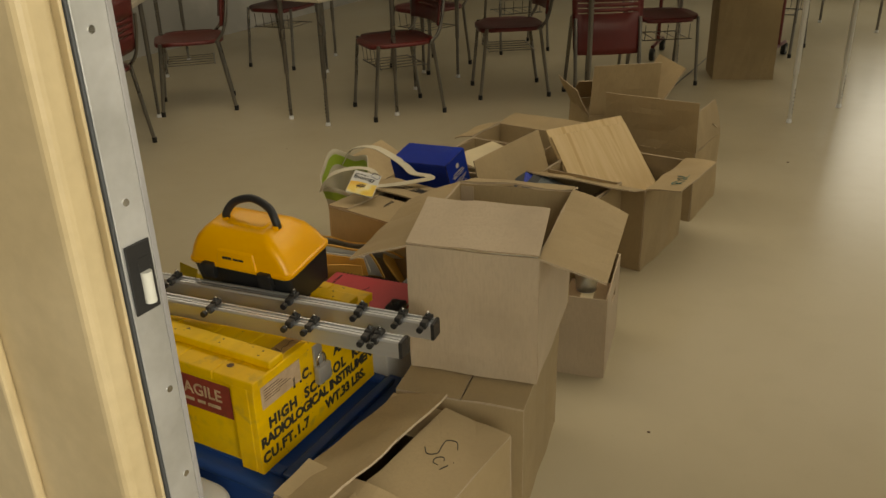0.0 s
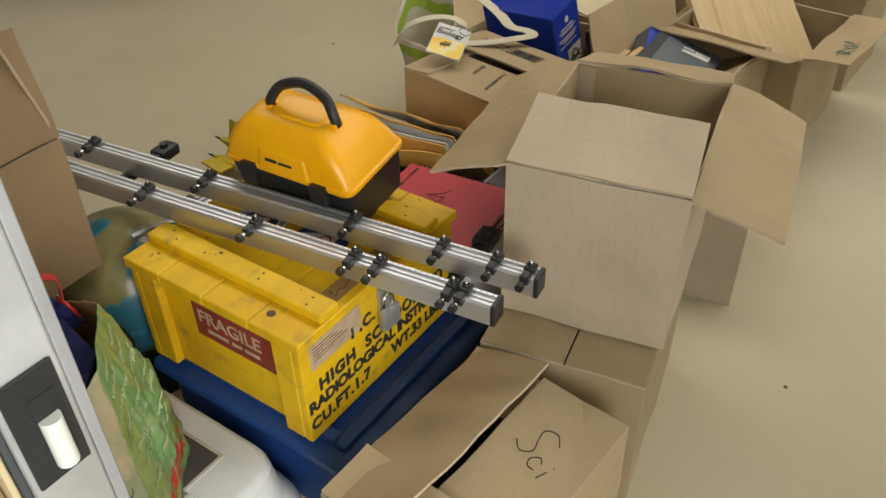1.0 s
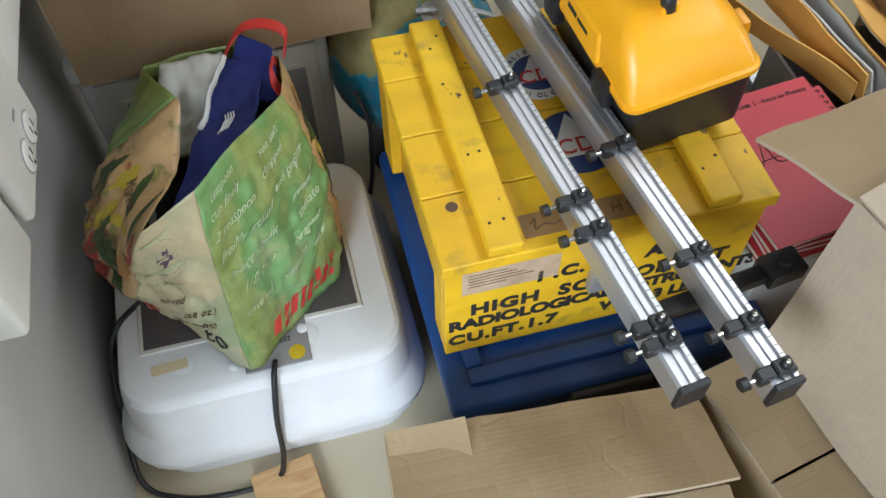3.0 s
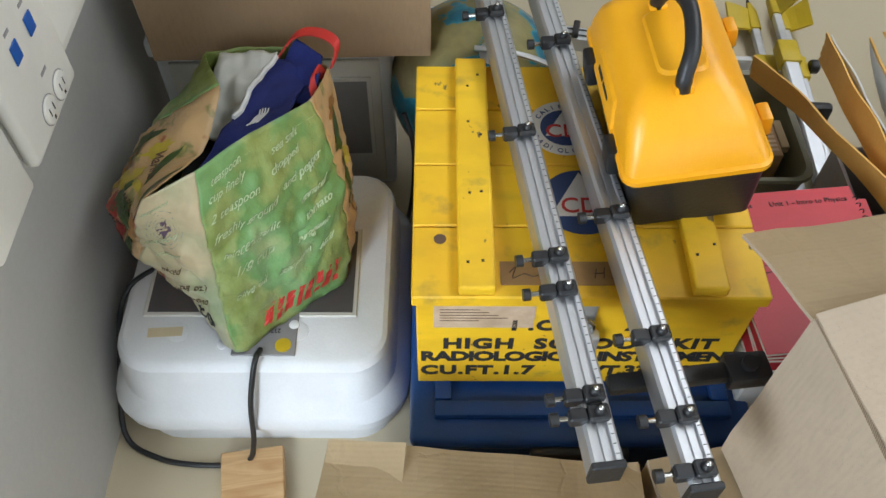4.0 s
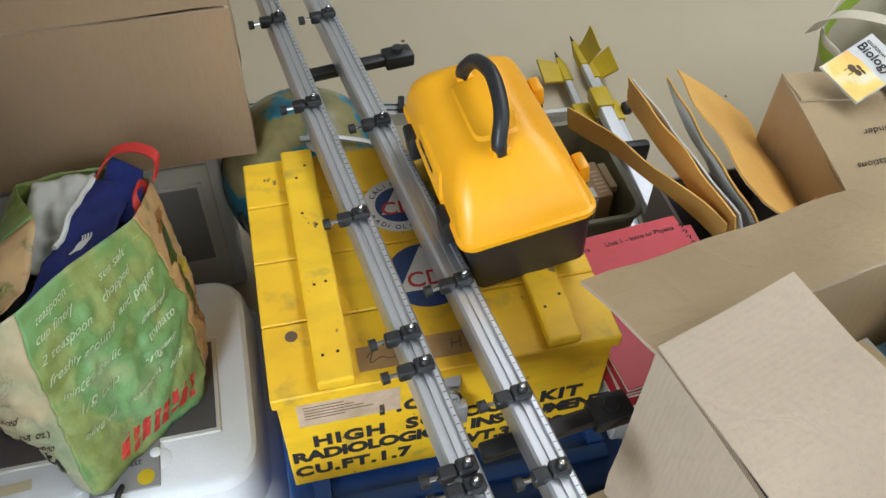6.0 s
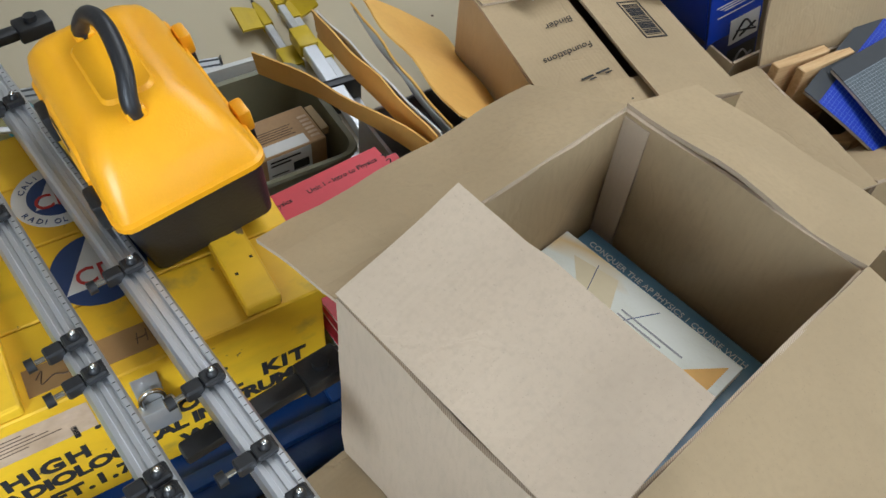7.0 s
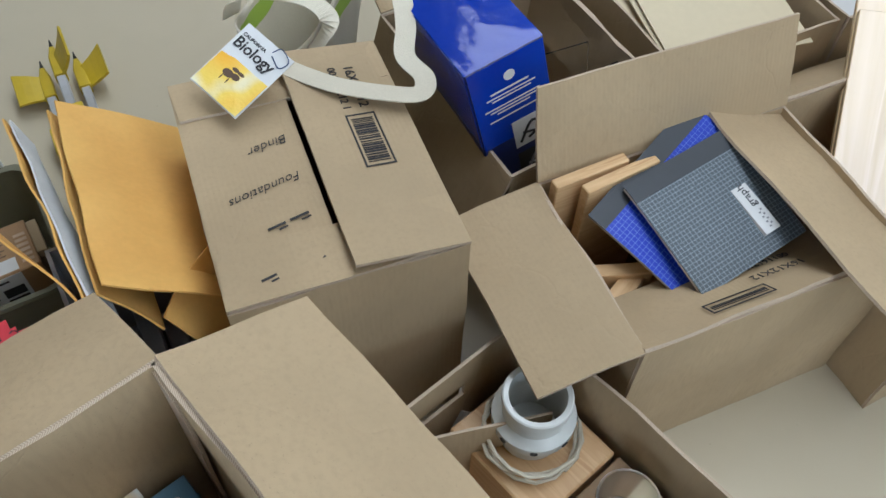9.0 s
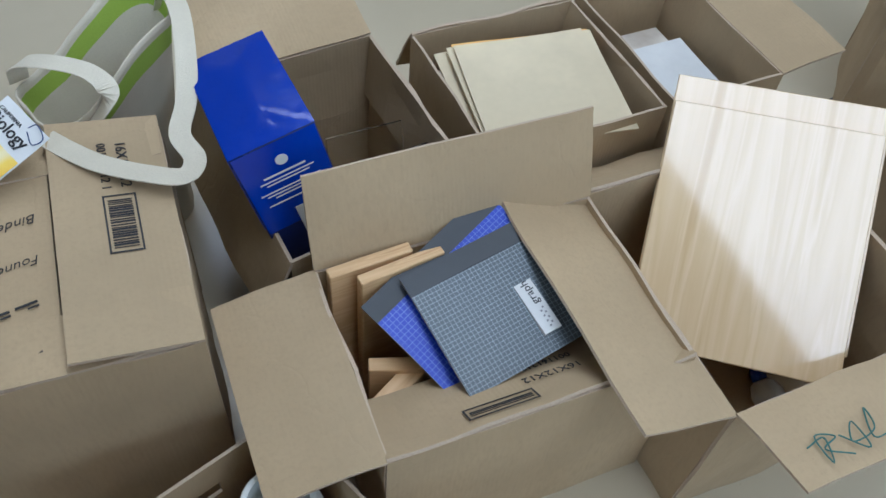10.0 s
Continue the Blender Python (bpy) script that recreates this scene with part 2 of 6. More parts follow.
M_FOLDER = surface("manila_folder", (0.74, 0.62, 0.40), rough=0.7, var=0.2)
M_LABEL = surface("aged_label", (0.60, 0.44, 0.30), (0.46, 0.32, 0.2), rough=0.7, big=20, fine=90, var=0.5)
M_FRAG = surface("red_label", (0.33, 0.045, 0.03), (0.22, 0.03, 0.02), rough=0.65, big=25, fine=130, var=0.7)
M_INK, M_WINK = surface("black_ink", (0.022, 0.02, 0.02), rough=0.7, fine=140, var=0.6, bump=0), surface("white_ink", (0.75, 0.73, 0.68), rough=0.6, var=0.2, bump=0)
M_RINK = surface("red_ink", (0.60, 0.035, 0.025), rough=0.6, var=0.2, bump=0)
M_BINK = surface("navy_ink", (0.02, 0.05, 0.16), rough=0.5, var=0.3, bump=0)
M_PENCIL = surface("brown_ink", (0.12, 0.07, 0.04), rough=0.8, bump=0)
M_PINE = timber("pine", (0.66, 0.44, 0.22), (0.48, 0.26, 0.10), (1.2, 14, 14))
M_BOARD = timber("pale_plywood", (0.68, 0.51, 0.30), (0.55, 0.38, 0.19), (14, 0.7, 8), 1.6, 0.1)
for socket, amount in (("Coat Weight", 0.8), ("Coat Roughness", 0.06), ("Coat IOR", 1.55)):
    M_BOARD.node_tree.nodes["Principled BSDF"].inputs[socket].default_value = amount
M_CHAIR = surface("maroon_polypropylene", (0.15, 0.018, 0.016), rough=0.42, fine=200, var=0.3)
M_TABLE = surface("laminate", (0.60, 0.53, 0.42), rough=0.4, var=0.2)
M_RUBBER = surface("black_rubber", (0.012, 0.012, 0.012), rough=0.7, bump=0.1)
M_TUB = surface("olive_grey_plastic", (0.20, 0.19, 0.12), rough=0.5, var=0.3)
M_PVC = surface("grey_white_pvc", (0.66, 0.66, 0.60), rough=0.3, var=0.2)
M_CANVAS = surface("natural_canvas", (0.66, 0.60, 0.46), (0.52, 0.46, 0.34), rough=0.9, fine=500, var=0.5, bump=0.5)
M_LIME = surface("lime_cotton", (0.36, 0.50, 0.06), rough=0.9, fine=400, var=0.4)
M_SHINY = surface("glossy_blue_carton", (0.006, 0.05, 0.42), (0.005, 0.03, 0.30), rough=0.16, var=0.3, fine=30, bump=0.25, dist=0.004)
M_NAVY = surface("navy_carton", (0.010, 0.022, 0.13), rough=0.3, var=0.3)
M_CLOTH = surface("royal_blue_cloth", (0.008, 0.020, 0.17), (0.005, 0.009, 0.07), rough=0.85, fine=300, var=0.5, bump=0.5)
M_MATTBLACK = surface("matt_black", (0.012, 0.012, 0.014), rough=0.9)
M_CLEAR = clear("clear_acrylic", (0.96, 0.97, 0.97))
M_MILKY = clear("frosted_cup", (0.86, 0.86, 0.84), 0.3)
M_GLOBE = globe_map()
M_YTRI = surface("yellow_powder_coat", (0.62, 0.44, 0.015), rough=0.45, var=0.4)
M_GRAPHB = grid_cover("blue_grid_cover", (0.008, 0.035, 0.40), (0.10, 0.17, 0.52), 0.0075)
M_GRAPHG = grid_cover("slate_grid_cover", (0.075, 0.09, 0.10), (0.26, 0.30, 0.32), 0.0065)
M_SPINE = surface("dark_spine_tape", (0.05, 0.055, 0.06), rough=0.55, var=0.3)
M_GREEN = printed("green_bag_print", [(0.26, (0.09, 0.13, 0.025)), (0.38, (0.19, 0.24, 0.06)), (0.47, (0.27, 0.33, 0.11)), (0.53, (0.15, 0.28, 0.09)), (0.62, (0.19, 0.36, 0.14)), (0.74, (0.36, 0.42, 0.20))], 9.0, 0.32, None, 2.0, 8.0)
M_BEIGE = printed("parchment_bag_print", [(0.28, (0.34, 0.08, 0.03)), (0.36, (0.56, 0.36, 0.16)), (0.60, (0.50, 0.33, 0.16)), (0.66, (0.20, 0.19, 0.06)), (0.71, (0.55, 0.42, 0.10)), (0.76, (0.36, 0.24, 0.11))], 22.0, 0.34, None, 6.0, 6.0)
M_BOOK = printed("textbook_cover", [(0.30, (0.62, 0.62, 0.52)), (0.5, (0.66, 0.66, 0.58)), (0.56, (0.66, 0.47, 0.22)), (0.62, (0.60, 0.60, 0.55)), (0.72, (0.34, 0.42, 0.52))], 5.0, 0.35, (1, 3, 1), 1.0, 1.0)
M_BOOKB = printed("blue_textbook_cover", [(0.35, (0.05, 0.12, 0.20)), (0.55, (0.12, 0.24, 0.33)), (0.75, (0.3, 0.4, 0.45))], 9.0, 0.3)
M_SUNNY = printed("yellow_photo_print", [(0.30, (0.75, 0.36, 0.02)), (0.5, (0.78, 0.56, 0.10)), (0.62, (0.70, 0.72, 0.62)), (0.75, (0.40, 0.60, 0.66))], 14.0, 0.3, None, 3.0, 1.0)


# ---- mesh helpers ----
def finish(name, bm, mats, m=None, parent=None, label="", smooth=None):
    bmesh.ops.recalc_face_normals(bm, faces=bm.faces)
    me = bpy.data.meshes.new(name)
    if smooth is not None:
        for f in bm.faces:
            f.smooth = True
        for e in bm.edges:
            if len(e.link_faces) == 2 and e.calc_face_angle(0) > radians(smooth):
                e.smooth = False
    bm.to_mesh(me)
    bm.free()
    for mt in mats if isinstance(mats, (list, tuple)) else [mats]:
        me.materials.append(mt)
    ob = new(name, me)
    if m is not None:
        ob.matrix_basis = m
    if parent is not None:
        ob.parent = parent
    if label:
        tagged(ob, label)
    return ob


def part(name, bm, mats, parent, label="", m=None, smooth=None):
    return finish(name, bm, mats, m, parent, label, smooth)


def thing(name, m, label, category, group="", kind=""):
    ob = new(name)
    ob.empty_display_size = 0.05
    ob.matrix_basis = m
    return tagged(ob, label, category, group, kind)


def slab(bm, x0, x1, y0, y1, z0, z1, bevel=0.0, seg=1, index=0):
    g = bmesh.ops.create_cube(bm, size=1.0, matrix=Matrix.Translation(((x0 + x1) / 2, (y0 + y1) / 2, (z0 + z1) / 2)) @ Matrix.Diagonal((abs(x1 - x0), abs(y1 - y0), abs(z1 - z0), 1)))
    faces = {f for v in g["verts"] for f in v.link_faces}
    for f in faces:
        f.material_index = index
    if bevel:
        es = list({e for v in g["verts"] for e in v.link_edges})
        bmesh.ops.bevel(bm, geom=es, offset=bevel, segments=seg, affect="EDGES", profile=0.5)
    return bm


def box(x0, x1, y0, y1, z0, z1, bevel=0.0, seg=1):
    return slab(bmesh.new(), x0, x1, y0, y1, z0, z1, bevel, seg)


def tube(bm, pts, r, seg=8, r1=None):
    """A round bar along a run of points."""
    rings, n = [], len(pts)
    pts = [Vector(p) for p in pts]
    up = None
    for i, p in enumerate(pts):
        d = (pts[min(i + 1, n - 1)] - pts[max(i - 1, 0)]).normalized()
        if up is None:
            up = d.orthogonal().normalized()
        up = (up - d * up.dot(d)).normalized()
        s = d.cross(up)
        rr = r if r1 is None else r + (r1 - r) * i / (n - 1)
        rings.append([bm.verts.new(p + (up * math.cos(a) + s * math.sin(a)) * rr) for a in (2 * math.pi * k / seg for k in range(seg))])
    for a, b in zip(rings, rings[1:]):
        for k in range(seg):
            bm.faces.new((a[k], a[(k + 1) % seg], b[(k + 1) % seg], b[k]))
    bm.faces.new(rings[0][::-1])
    bm.faces.new(rings[-1])
    return bm


def lathe(bm, profile, seg=24):
    """A turned form about z from (radius, height) pairs."""
    rings = [[bm.verts.new((r * math.cos(2 * math.pi * k / seg), r * math.sin(2 * math.pi * k / seg), z)) for k in range(seg)] for r, z in profile]
    for a, b in zip(rings, rings[1:]):
        for k in range(seg):
            bm.faces.new((a[k], a[(k + 1) % seg], b[(k + 1) % seg], b[k]))
    bm.faces.new(rings[0][::-1])
    bm.faces.new(rings[-1])
    return bm


def curve_pts(ctrl, n=10):
    """A smooth run through a few points."""
    c = [Vector(p) for p in ctrl]
    c = [c[0] * 2 - c[1]] + c + [c[-1] * 2 - c[-2]]
    out = []
    for i in range(1, len(c) - 2):
        for k in range(n):
            t = k / n
            a, b, d, e = c[i - 1], c[i], c[i + 1], c[i + 2]
            out.append(0.5 * ((2 * b) + (d - a) * t + (2 * a - 5 * b + 4 * d - e) * t * t + (3 * b - a - 3 * d + e) * t ** 3))
    out.append(c[-2])
    return out


def sheet(bm, o, ex, ey, lx, ly, th=0.005, nx=8, ny=5, amp=0.002, seed=0.0, bend=0.0, taper=0.0, ragged=0.0, inner=0):
    """A stiff sheet with thickness and slight warp; its cut edges take the second material."""
    o, ex, ey = Vector(o), Vector(ex).normalized(), Vector(ey).normalized()
    nn = ex.cross(ey).normalized()
    lay = [[], []]
    for j in range(ny + 1):
        for i in range(nx + 1):
            s, t = i / nx, j / ny
            x = s * lx + taper * t * (1 - 2 * s)
            y = t * ly
            if j == ny and ragged:
                y += ragged * noise.noise(Vector((s * 9 + seed, seed, 0)))
            w = amp * noise.noise(Vector((x * 9 + seed, y * 9, seed))) * 2 + bend * t * t
            p = o + ex * x + ey * y + nn * w
            lay[0].append(bm.verts.new(p - nn * th / 2))
            lay[1].append(bm.verts.new(p + nn * th / 2))
    k = nx + 1
    for j in range(ny):
        for i in range(nx):
            a = j * k + i
            bm.faces.new([lay[0][v] for v in (a, a + k, a + k + 1, a + 1)]).material_index = inner
            bm.faces.new([lay[1][v] for v in (a, a + 1, a + k + 1, a + k)])
    rim = [i for i in range(nx)] + [j * k + nx for j in range(ny)] + [ny * k + i for i in range(nx, 0, -1)] + [j * k for j in range(ny, 0, -1)]
    for a, b in zip(rim, rim[1:] + rim[:1]):
        f = bm.faces.new((lay[0][a], lay[0][b], lay[1][b], lay[1][a]))
        f.material_index = 1
    return bm


def lettering(text, size, m, mat, parent, name="lettering", bold=0.0, spacing=1.0, shear=0.0, align="LEFT", label=""):
    cu = bpy.data.curves.new(name, "FONT")
    cu.body, cu.size, cu.offset, cu.space_character, cu.shear, cu.align_x, cu.extrude = text, size, bold, spacing, shear, align, 0.0004
    cu.resolution_u = 3
    tmp = new(name, cu)
    me = bpy.data.meshes.new_from_object(tmp.evaluated_get(bpy.context.evaluated_depsgraph_get()))
    bpy.data.objects.remove(tmp)
    me.materials.clear()
    me.materials.append(mat)
    ob = new(name, me)
    ob.matrix_basis = m
    ob.parent = parent
    if label:
        tagged(ob, label)
    return ob


def bars(rows, m, mat, parent, name="printed_text"):
    """Lines of print too small to read: (x, y, length, height) each."""
    for x, y, w, h in rows:
        finish(name, box(x, x + w, y, y + h, 0, 0.0005), mat, m, parent)


def strokes(lines, r, m, mat, parent, name="handwriting"):
    for ln in lines:
        finish(name, tube(bmesh.new(), curve_pts([(x, y, 0) for x, y in ln], 6), r, 5), mat, m, parent)


def stencil(text, size, m, mat, parent, bold=0.0, spacing=1.0):
    """Lettering with every character an object of its own."""
    whole = lettering(text, size, m, mat, parent, "letter", bold, spacing)
    bm = bmesh.new()
    bm.from_mesh(whole.data)
    todo = set(bm.verts)
    while todo:
        island, edge = set(), [todo.pop()]
        while edge:
            v = edge.pop()
            island.add(v)
            for e in v.link_edges:
                o = e.other_vert(v)
                if o in todo:
                    todo.discard(o)
                    edge.append(o)
        faces = list({f for v in island for f in v.link_faces})
        index = {v: k for k, v in enumerate(island)}
        me = bpy.data.meshes.new("letter")
        me.from_pydata([v.co[:] for v in index], [], [[index[v] for v in f.verts] for f in faces])
        me.materials.append(mat)
        ob = new("letter", me)
        ob.matrix_basis, ob.parent = m, parent
    bm.free()
    bpy.data.objects.remove(whole)


# ---- the room ----
def structure(name, bm, mats, m, label, smooth=None):
    return tagged(finish(name, bm, mats, m, None, "", smooth), label, name.split("_")[0], "", "structure")


DOOR_Y1, DOOR_Y0, DOOR_H = -0.365, -1.36, 2.1
structure("floor", box(WALL_X - 0.2, ROOM_X + 0.2, ROOM_Y0 - 0.2, ROOM_Y1 + 0.2, -0.12, 0), M_FLOOR, ROOM, "glossy beige sheet vinyl floor with fine scuffs")
structure("trim", box(1.55, 9.0, 0.298, 0.306, 0.0002, 0.0012), M_SPINE, ROOM @ pose(0, 0, 0, 0, 0, 0), "dark thin joint line in the vinyl floor")
bm = bmesh.new()
slab(bm, WALL_X - 0.055, WALL_X, DOOR_Y1 + 0.03, ROOM_Y1 + 0.2, 0, CEIL)
slab(bm, WALL_X - 0.055, WALL_X, ROOM_Y0 - 0.2, DOOR_Y0 - 0.03, 0, CEIL)
slab(bm, WALL_X - 0.055, WALL_X, DOOR_Y0 - 0.03, DOOR_Y1 + 0.03, DOOR_H + 0.03, CEIL)
structure("wall_west", bm, M_WALL, ROOM, "plain off-white painted wall with the doorway")
# the opening in this wall is invented to go with the south fill lamp
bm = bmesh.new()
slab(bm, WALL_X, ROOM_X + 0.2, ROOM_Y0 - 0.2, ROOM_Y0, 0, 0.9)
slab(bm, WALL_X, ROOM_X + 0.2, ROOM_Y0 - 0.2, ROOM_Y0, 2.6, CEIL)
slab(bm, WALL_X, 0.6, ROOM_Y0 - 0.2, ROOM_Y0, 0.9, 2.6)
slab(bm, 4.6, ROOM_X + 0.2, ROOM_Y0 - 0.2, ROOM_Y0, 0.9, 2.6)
structure("wall_south", bm, M_WALL, ROOM, "off-white painted side wall with an added window opening")
# unseen frame, added to dress the invented opening
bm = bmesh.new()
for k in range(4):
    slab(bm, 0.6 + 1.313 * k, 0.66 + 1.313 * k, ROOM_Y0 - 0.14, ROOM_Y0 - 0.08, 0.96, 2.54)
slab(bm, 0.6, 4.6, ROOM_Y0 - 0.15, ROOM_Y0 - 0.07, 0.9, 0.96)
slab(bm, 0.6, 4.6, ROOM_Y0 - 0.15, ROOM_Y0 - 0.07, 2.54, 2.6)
structure("window_2", bm, M_STEEL, ROOM, "grey metal framed window, unseen, added for a fill lamp")
structure("wall_north", box(WALL_X, ROOM_X + 0.2, ROOM_Y1, ROOM_Y1 + 0.2, 0, CEIL), M_WALL, ROOM, "plain off-white painted side wall")
WIN_Y0, WIN_Y1, WIN_Z0, WIN_Z1 = -4.5, -0.5, 0.9, 2.6
bm = bmesh.new()
slab(bm, ROOM_X, ROOM_X + 0.2, ROOM_Y0, ROOM_Y1, 0, WIN_Z0)
slab(bm, ROOM_X, ROOM_X + 0.2, ROOM_Y0, ROOM_Y1, WIN_Z1, CEIL)
slab(bm, ROOM_X, ROOM_X + 0.2, ROOM_Y0, WIN_Y0, WIN_Z0, WIN_Z1)
slab(bm, ROOM_X, ROOM_X + 0.2, WIN_Y1, ROOM_Y1, WIN_Z0, WIN_Z1)
structure("wall_east", bm, M_WALL, ROOM, "off-white painted far wall with a long window opening")
bm = bmesh.new()
for k in range(4):
    slab(bm, ROOM_X + 0.08, ROOM_X + 0.14, WIN_Y0 + 1.29 * k, WIN_Y0 + 0.06 + 1.29 * k, WIN_Z0 + 0.06, WIN_Z1 - 0.06)
slab(bm, ROOM_X + 0.07, ROOM_X + 0.15, WIN_Y0, WIN_Y1, WIN_Z0, WIN_Z0 + 0.06)
slab(bm, ROOM_X + 0.07, ROOM_X + 0.15, WIN_Y0, WIN_Y1, WIN_Z1 - 0.06, WIN_Z1)
structure("window_1", bm, M_STEEL, ROOM, "long grey metal framed window, unseen, added for a fill lamp")
structure("ceiling", box(WALL_X - 0.2, ROOM_X + 0.2, ROOM_Y0 - 0.2, ROOM_Y1 + 0.2, CEIL, CEIL + 0.15), M_CEIL, ROOM, "white tiled classroom ceiling")
structure("ground", box(-160, WALL_X - 0.2, -160, 160, -0.16, -0.02), surface("outdoor_concrete", (0.35, 0.33, 0.30), rough=0.9, big=0.5, fine=30), ROOM, "pale concrete ground outside the doorway")

for sx, sy, watts in STRIPS:
    fx = thing("ceiling_light", ROOM @ pose(sx, sy, CEIL - 0.05), "long white ceiling light strip", "ceiling light", "ceiling lights")
    part("frame", box(-0.6, 0.6, -2.9, 2.9, 0.0, 0.0498, 0.004), M_STEEL, fx)

# doorway jamb: cream-painted masonry return with a galvanised frame and its strike plate
bm = bmesh.new()
slab(bm, WALL_X - 0.074, WALL_X - 0.0335, DOOR_Y1 + 0.004, DOOR_Y1 + 1.5, 0, DOOR_H, 0.012, 4)
slab(bm, WALL_X - 0.033, WALL_X - 0.029, DOOR_Y1 + 0.001, DOOR_Y1 + 0.05, 0, DOOR_H, 0.001, 1)
slab(bm, WALL_X - 0.088, WALL_X - 0.0745, DOOR_Y1 + 0.16, DOOR_Y1 + 1.6, 0, DOOR_H + 0.3, 0.004, 2)
for v in bm.verts:
    v.co.y += 0.002 * noise.noise(Vector((v.co.x * 30, v.co.z * 7, 1)))
structure("wall_return", bm, M_CREAM, ROOM, "cream painted masonry door return with chipped edge")
frame_root = thing("door_frame", ROOM @ pose(WALL_X, DOOR_Y1, 0), "galvanised steel door frame with a dark strike plate", "door frame", "", "structure")
bm = bmesh.new()
slab(bm, -0.024, 0.018, 0.0, 0.03, 0, DOOR_H, 0.002, 1)
part("jamb", bm, M_STEEL, frame_root)
part("rubber_seal", box(-0.0285, -0.0245, -0.002, 0.02, 0, DOOR_H, 0.001), M_SPINE, frame_root, "thin dark seal strip")
# grey in place of steel paints the shade onto this inner edge
part("edge_return", box(0.0185, 0.026, 0.001, 0.04, 0, DOOR_H, 0.001), M_GREY, frame_root, "inner edge of the frame, its shade painted in as grey")
plate = part("strike_plate", box(-0.020, 0.013, -0.003, -0.0002, 0.965, 1.045, 0.001), M_BLACK, frame_root, "dark metal strike plate")
part("latch_opening", box(-0.008, 0.008, -0.0038, -0.0031, 0.985, 1.028, 0.0003), M_BLACK, plate)
bm = bmesh.new()
tube(bm, [(-0.001, -0.005, 0.976), (-0.001, -0.005, 1.012)], 0.0065, 14)
part("roller", bm, M_PVC, plate, "bright latch roller", smooth=40)
for z in (1.262, 0.86, 1.09, 0.74):
    bm = bmesh.new()
    tube(bm, [(-0.005 if z > 1 else 0.004, -0.0012, z), (-0.005 if z > 1 else 0.004, 0.0004, z)], 0.004, 12)
    part("screw", bm, M_CHROME, frame_root)


# ---- cardboard boxes ----
def carton(m, w, d, h, label, flaps, mat=None, group="open cartons", seed=1.0, lid=None, hole=False):
    """flaps: side -> (length, lean in degrees: 0 upright, 90 level outwards, negative inwards)."""
    mat = mat or M_CARD
    root = thing("cardboard_box", m, label, "cardboard box", group)
    t = 0.005
    lined = functools.partial(sheet, inner=2)
    X, Y, Z = Vector((1, 0, 0)), Vector((0, 1, 0)), Vector((0, 0, 1))
    part("front_panel", lined(bmesh.new(), (0, t / 2, 0), X, Z, w, h, t, 9, 6, 0.003, seed), [mat, M_EDGE, M_CARD], root)
    part("back_panel", lined(bmesh.new(), (w, d - t / 2, 0), -X, Z, w, h, t, 9, 6, 0.003, seed + 2), [mat, M_EDGE, M_CARD], root)
    for o, e, s in (((t / 2, d - t, 0), -Y, 4), ((w - t / 2, t, 0), Y, 6)):
        bm = bmesh.new()
        if hole:
            a, b, z0, z1 = d * 0.36, d * 0.64, h * 0.66, h * 0.66 + 0.03
            for s0, s1, q0, q1 in ((0, a, 0, h), (b, d - 2 * t, 0, h), (a, b, 0, z0), (a, b, z1, h)):
                lined(bm, (o[0], o[1] + e.y * s0, q0), e, Z, s1 - s0, q1 - q0, t, 3, 3, 0.0, seed)
        else:
            lined(bm, o, e, Z, d - 2 * t, h, t, 9, 6, 0.003, seed + s)
        part("side_panel", bm, [mat, M_EDGE, M_CARD], root)
    part("bottom_panel", lined(bmesh.new(), (t, t, 0.004), X, Y, w - 2 * t, d - 2 * t, t, 4, 4, 0.0, seed), [mat, M_EDGE, M_CARD], root)
    made = {}
    for side, spec in flaps.items():
        ln, lean, *rest = spec
        bend, tap, rag = (rest + [0, 0.004, 0][len(rest):])[:3]
        a = radians(lean)
        out = {"f": -Y, "b": Y, "l": -X, "r": X}[side]
        o, e, run = {"f": ((0, 0.002, h), X, w), "b": ((w, d - 0.002, h), -X, w), "l": ((0.002, d, h), -Y, d), "r": ((w - 0.002, 0, h), Y, d)}[side]
        bm = bmesh.new()
        lift = 0.0045 if side in "fb" else 0.0
        lined(bm, Vector(o) + Z * lift, e, out * math.sin(a) + Z * math.cos(a), run, ln, 0.005, 10, 6, 0.004, seed + ord(side), bend, tap, rag)
        made[side] = part("flap", bm, [mat, M_EDGE, M_CARD], root)
    if lid:
        bm = bmesh.new()
        lined(bm, (0, 0, h + 0.003), X, Y, w * lid - 0.002, d, 0.005, 8, 8, 0.003, seed + 9)
        part("top_flap", bm, [mat, M_EDGE, M_CARD], root)
        bm = bmesh.new()
        lined(bm, (w * lid + 0.002, 0, h + 0.0025), X, Y, w * (1 - lid) - 0.002, d, 0.005, 8, 8, 0.003, seed + 13)
        part("top_flap", bm, [mat, M_EDGE, M_CARD], root)
    return root, made


def barcode(parent, m, w, h):
    root = finish("barcode", box(0, w, 0, 0.0025, 0, 0.0005), M_INK, m, parent)
    for a, b, c, e in ((0, w, h - 0.0025, h), (0, 0.0025, 0.0026, h - 0.0026), (w - 0.0025, w, 0.0026, h - 0.0026)):
        finish("barcode_frame", box(a, b, c, e, 0, 0.0005), M_INK, None, root)
    rng = random.Random(3)
    y = 0.008
    while y < h - 0.009:
        t = rng.choice((0.0012, 0.002, 0.003))
        finish("barcode_line", box(0.006, w - 0.006, y, y + t, 0, 0.0005), M_INK, None, root)
        y += t + rng.choice((0.0012, 0.0018, 0.0026))
    return root


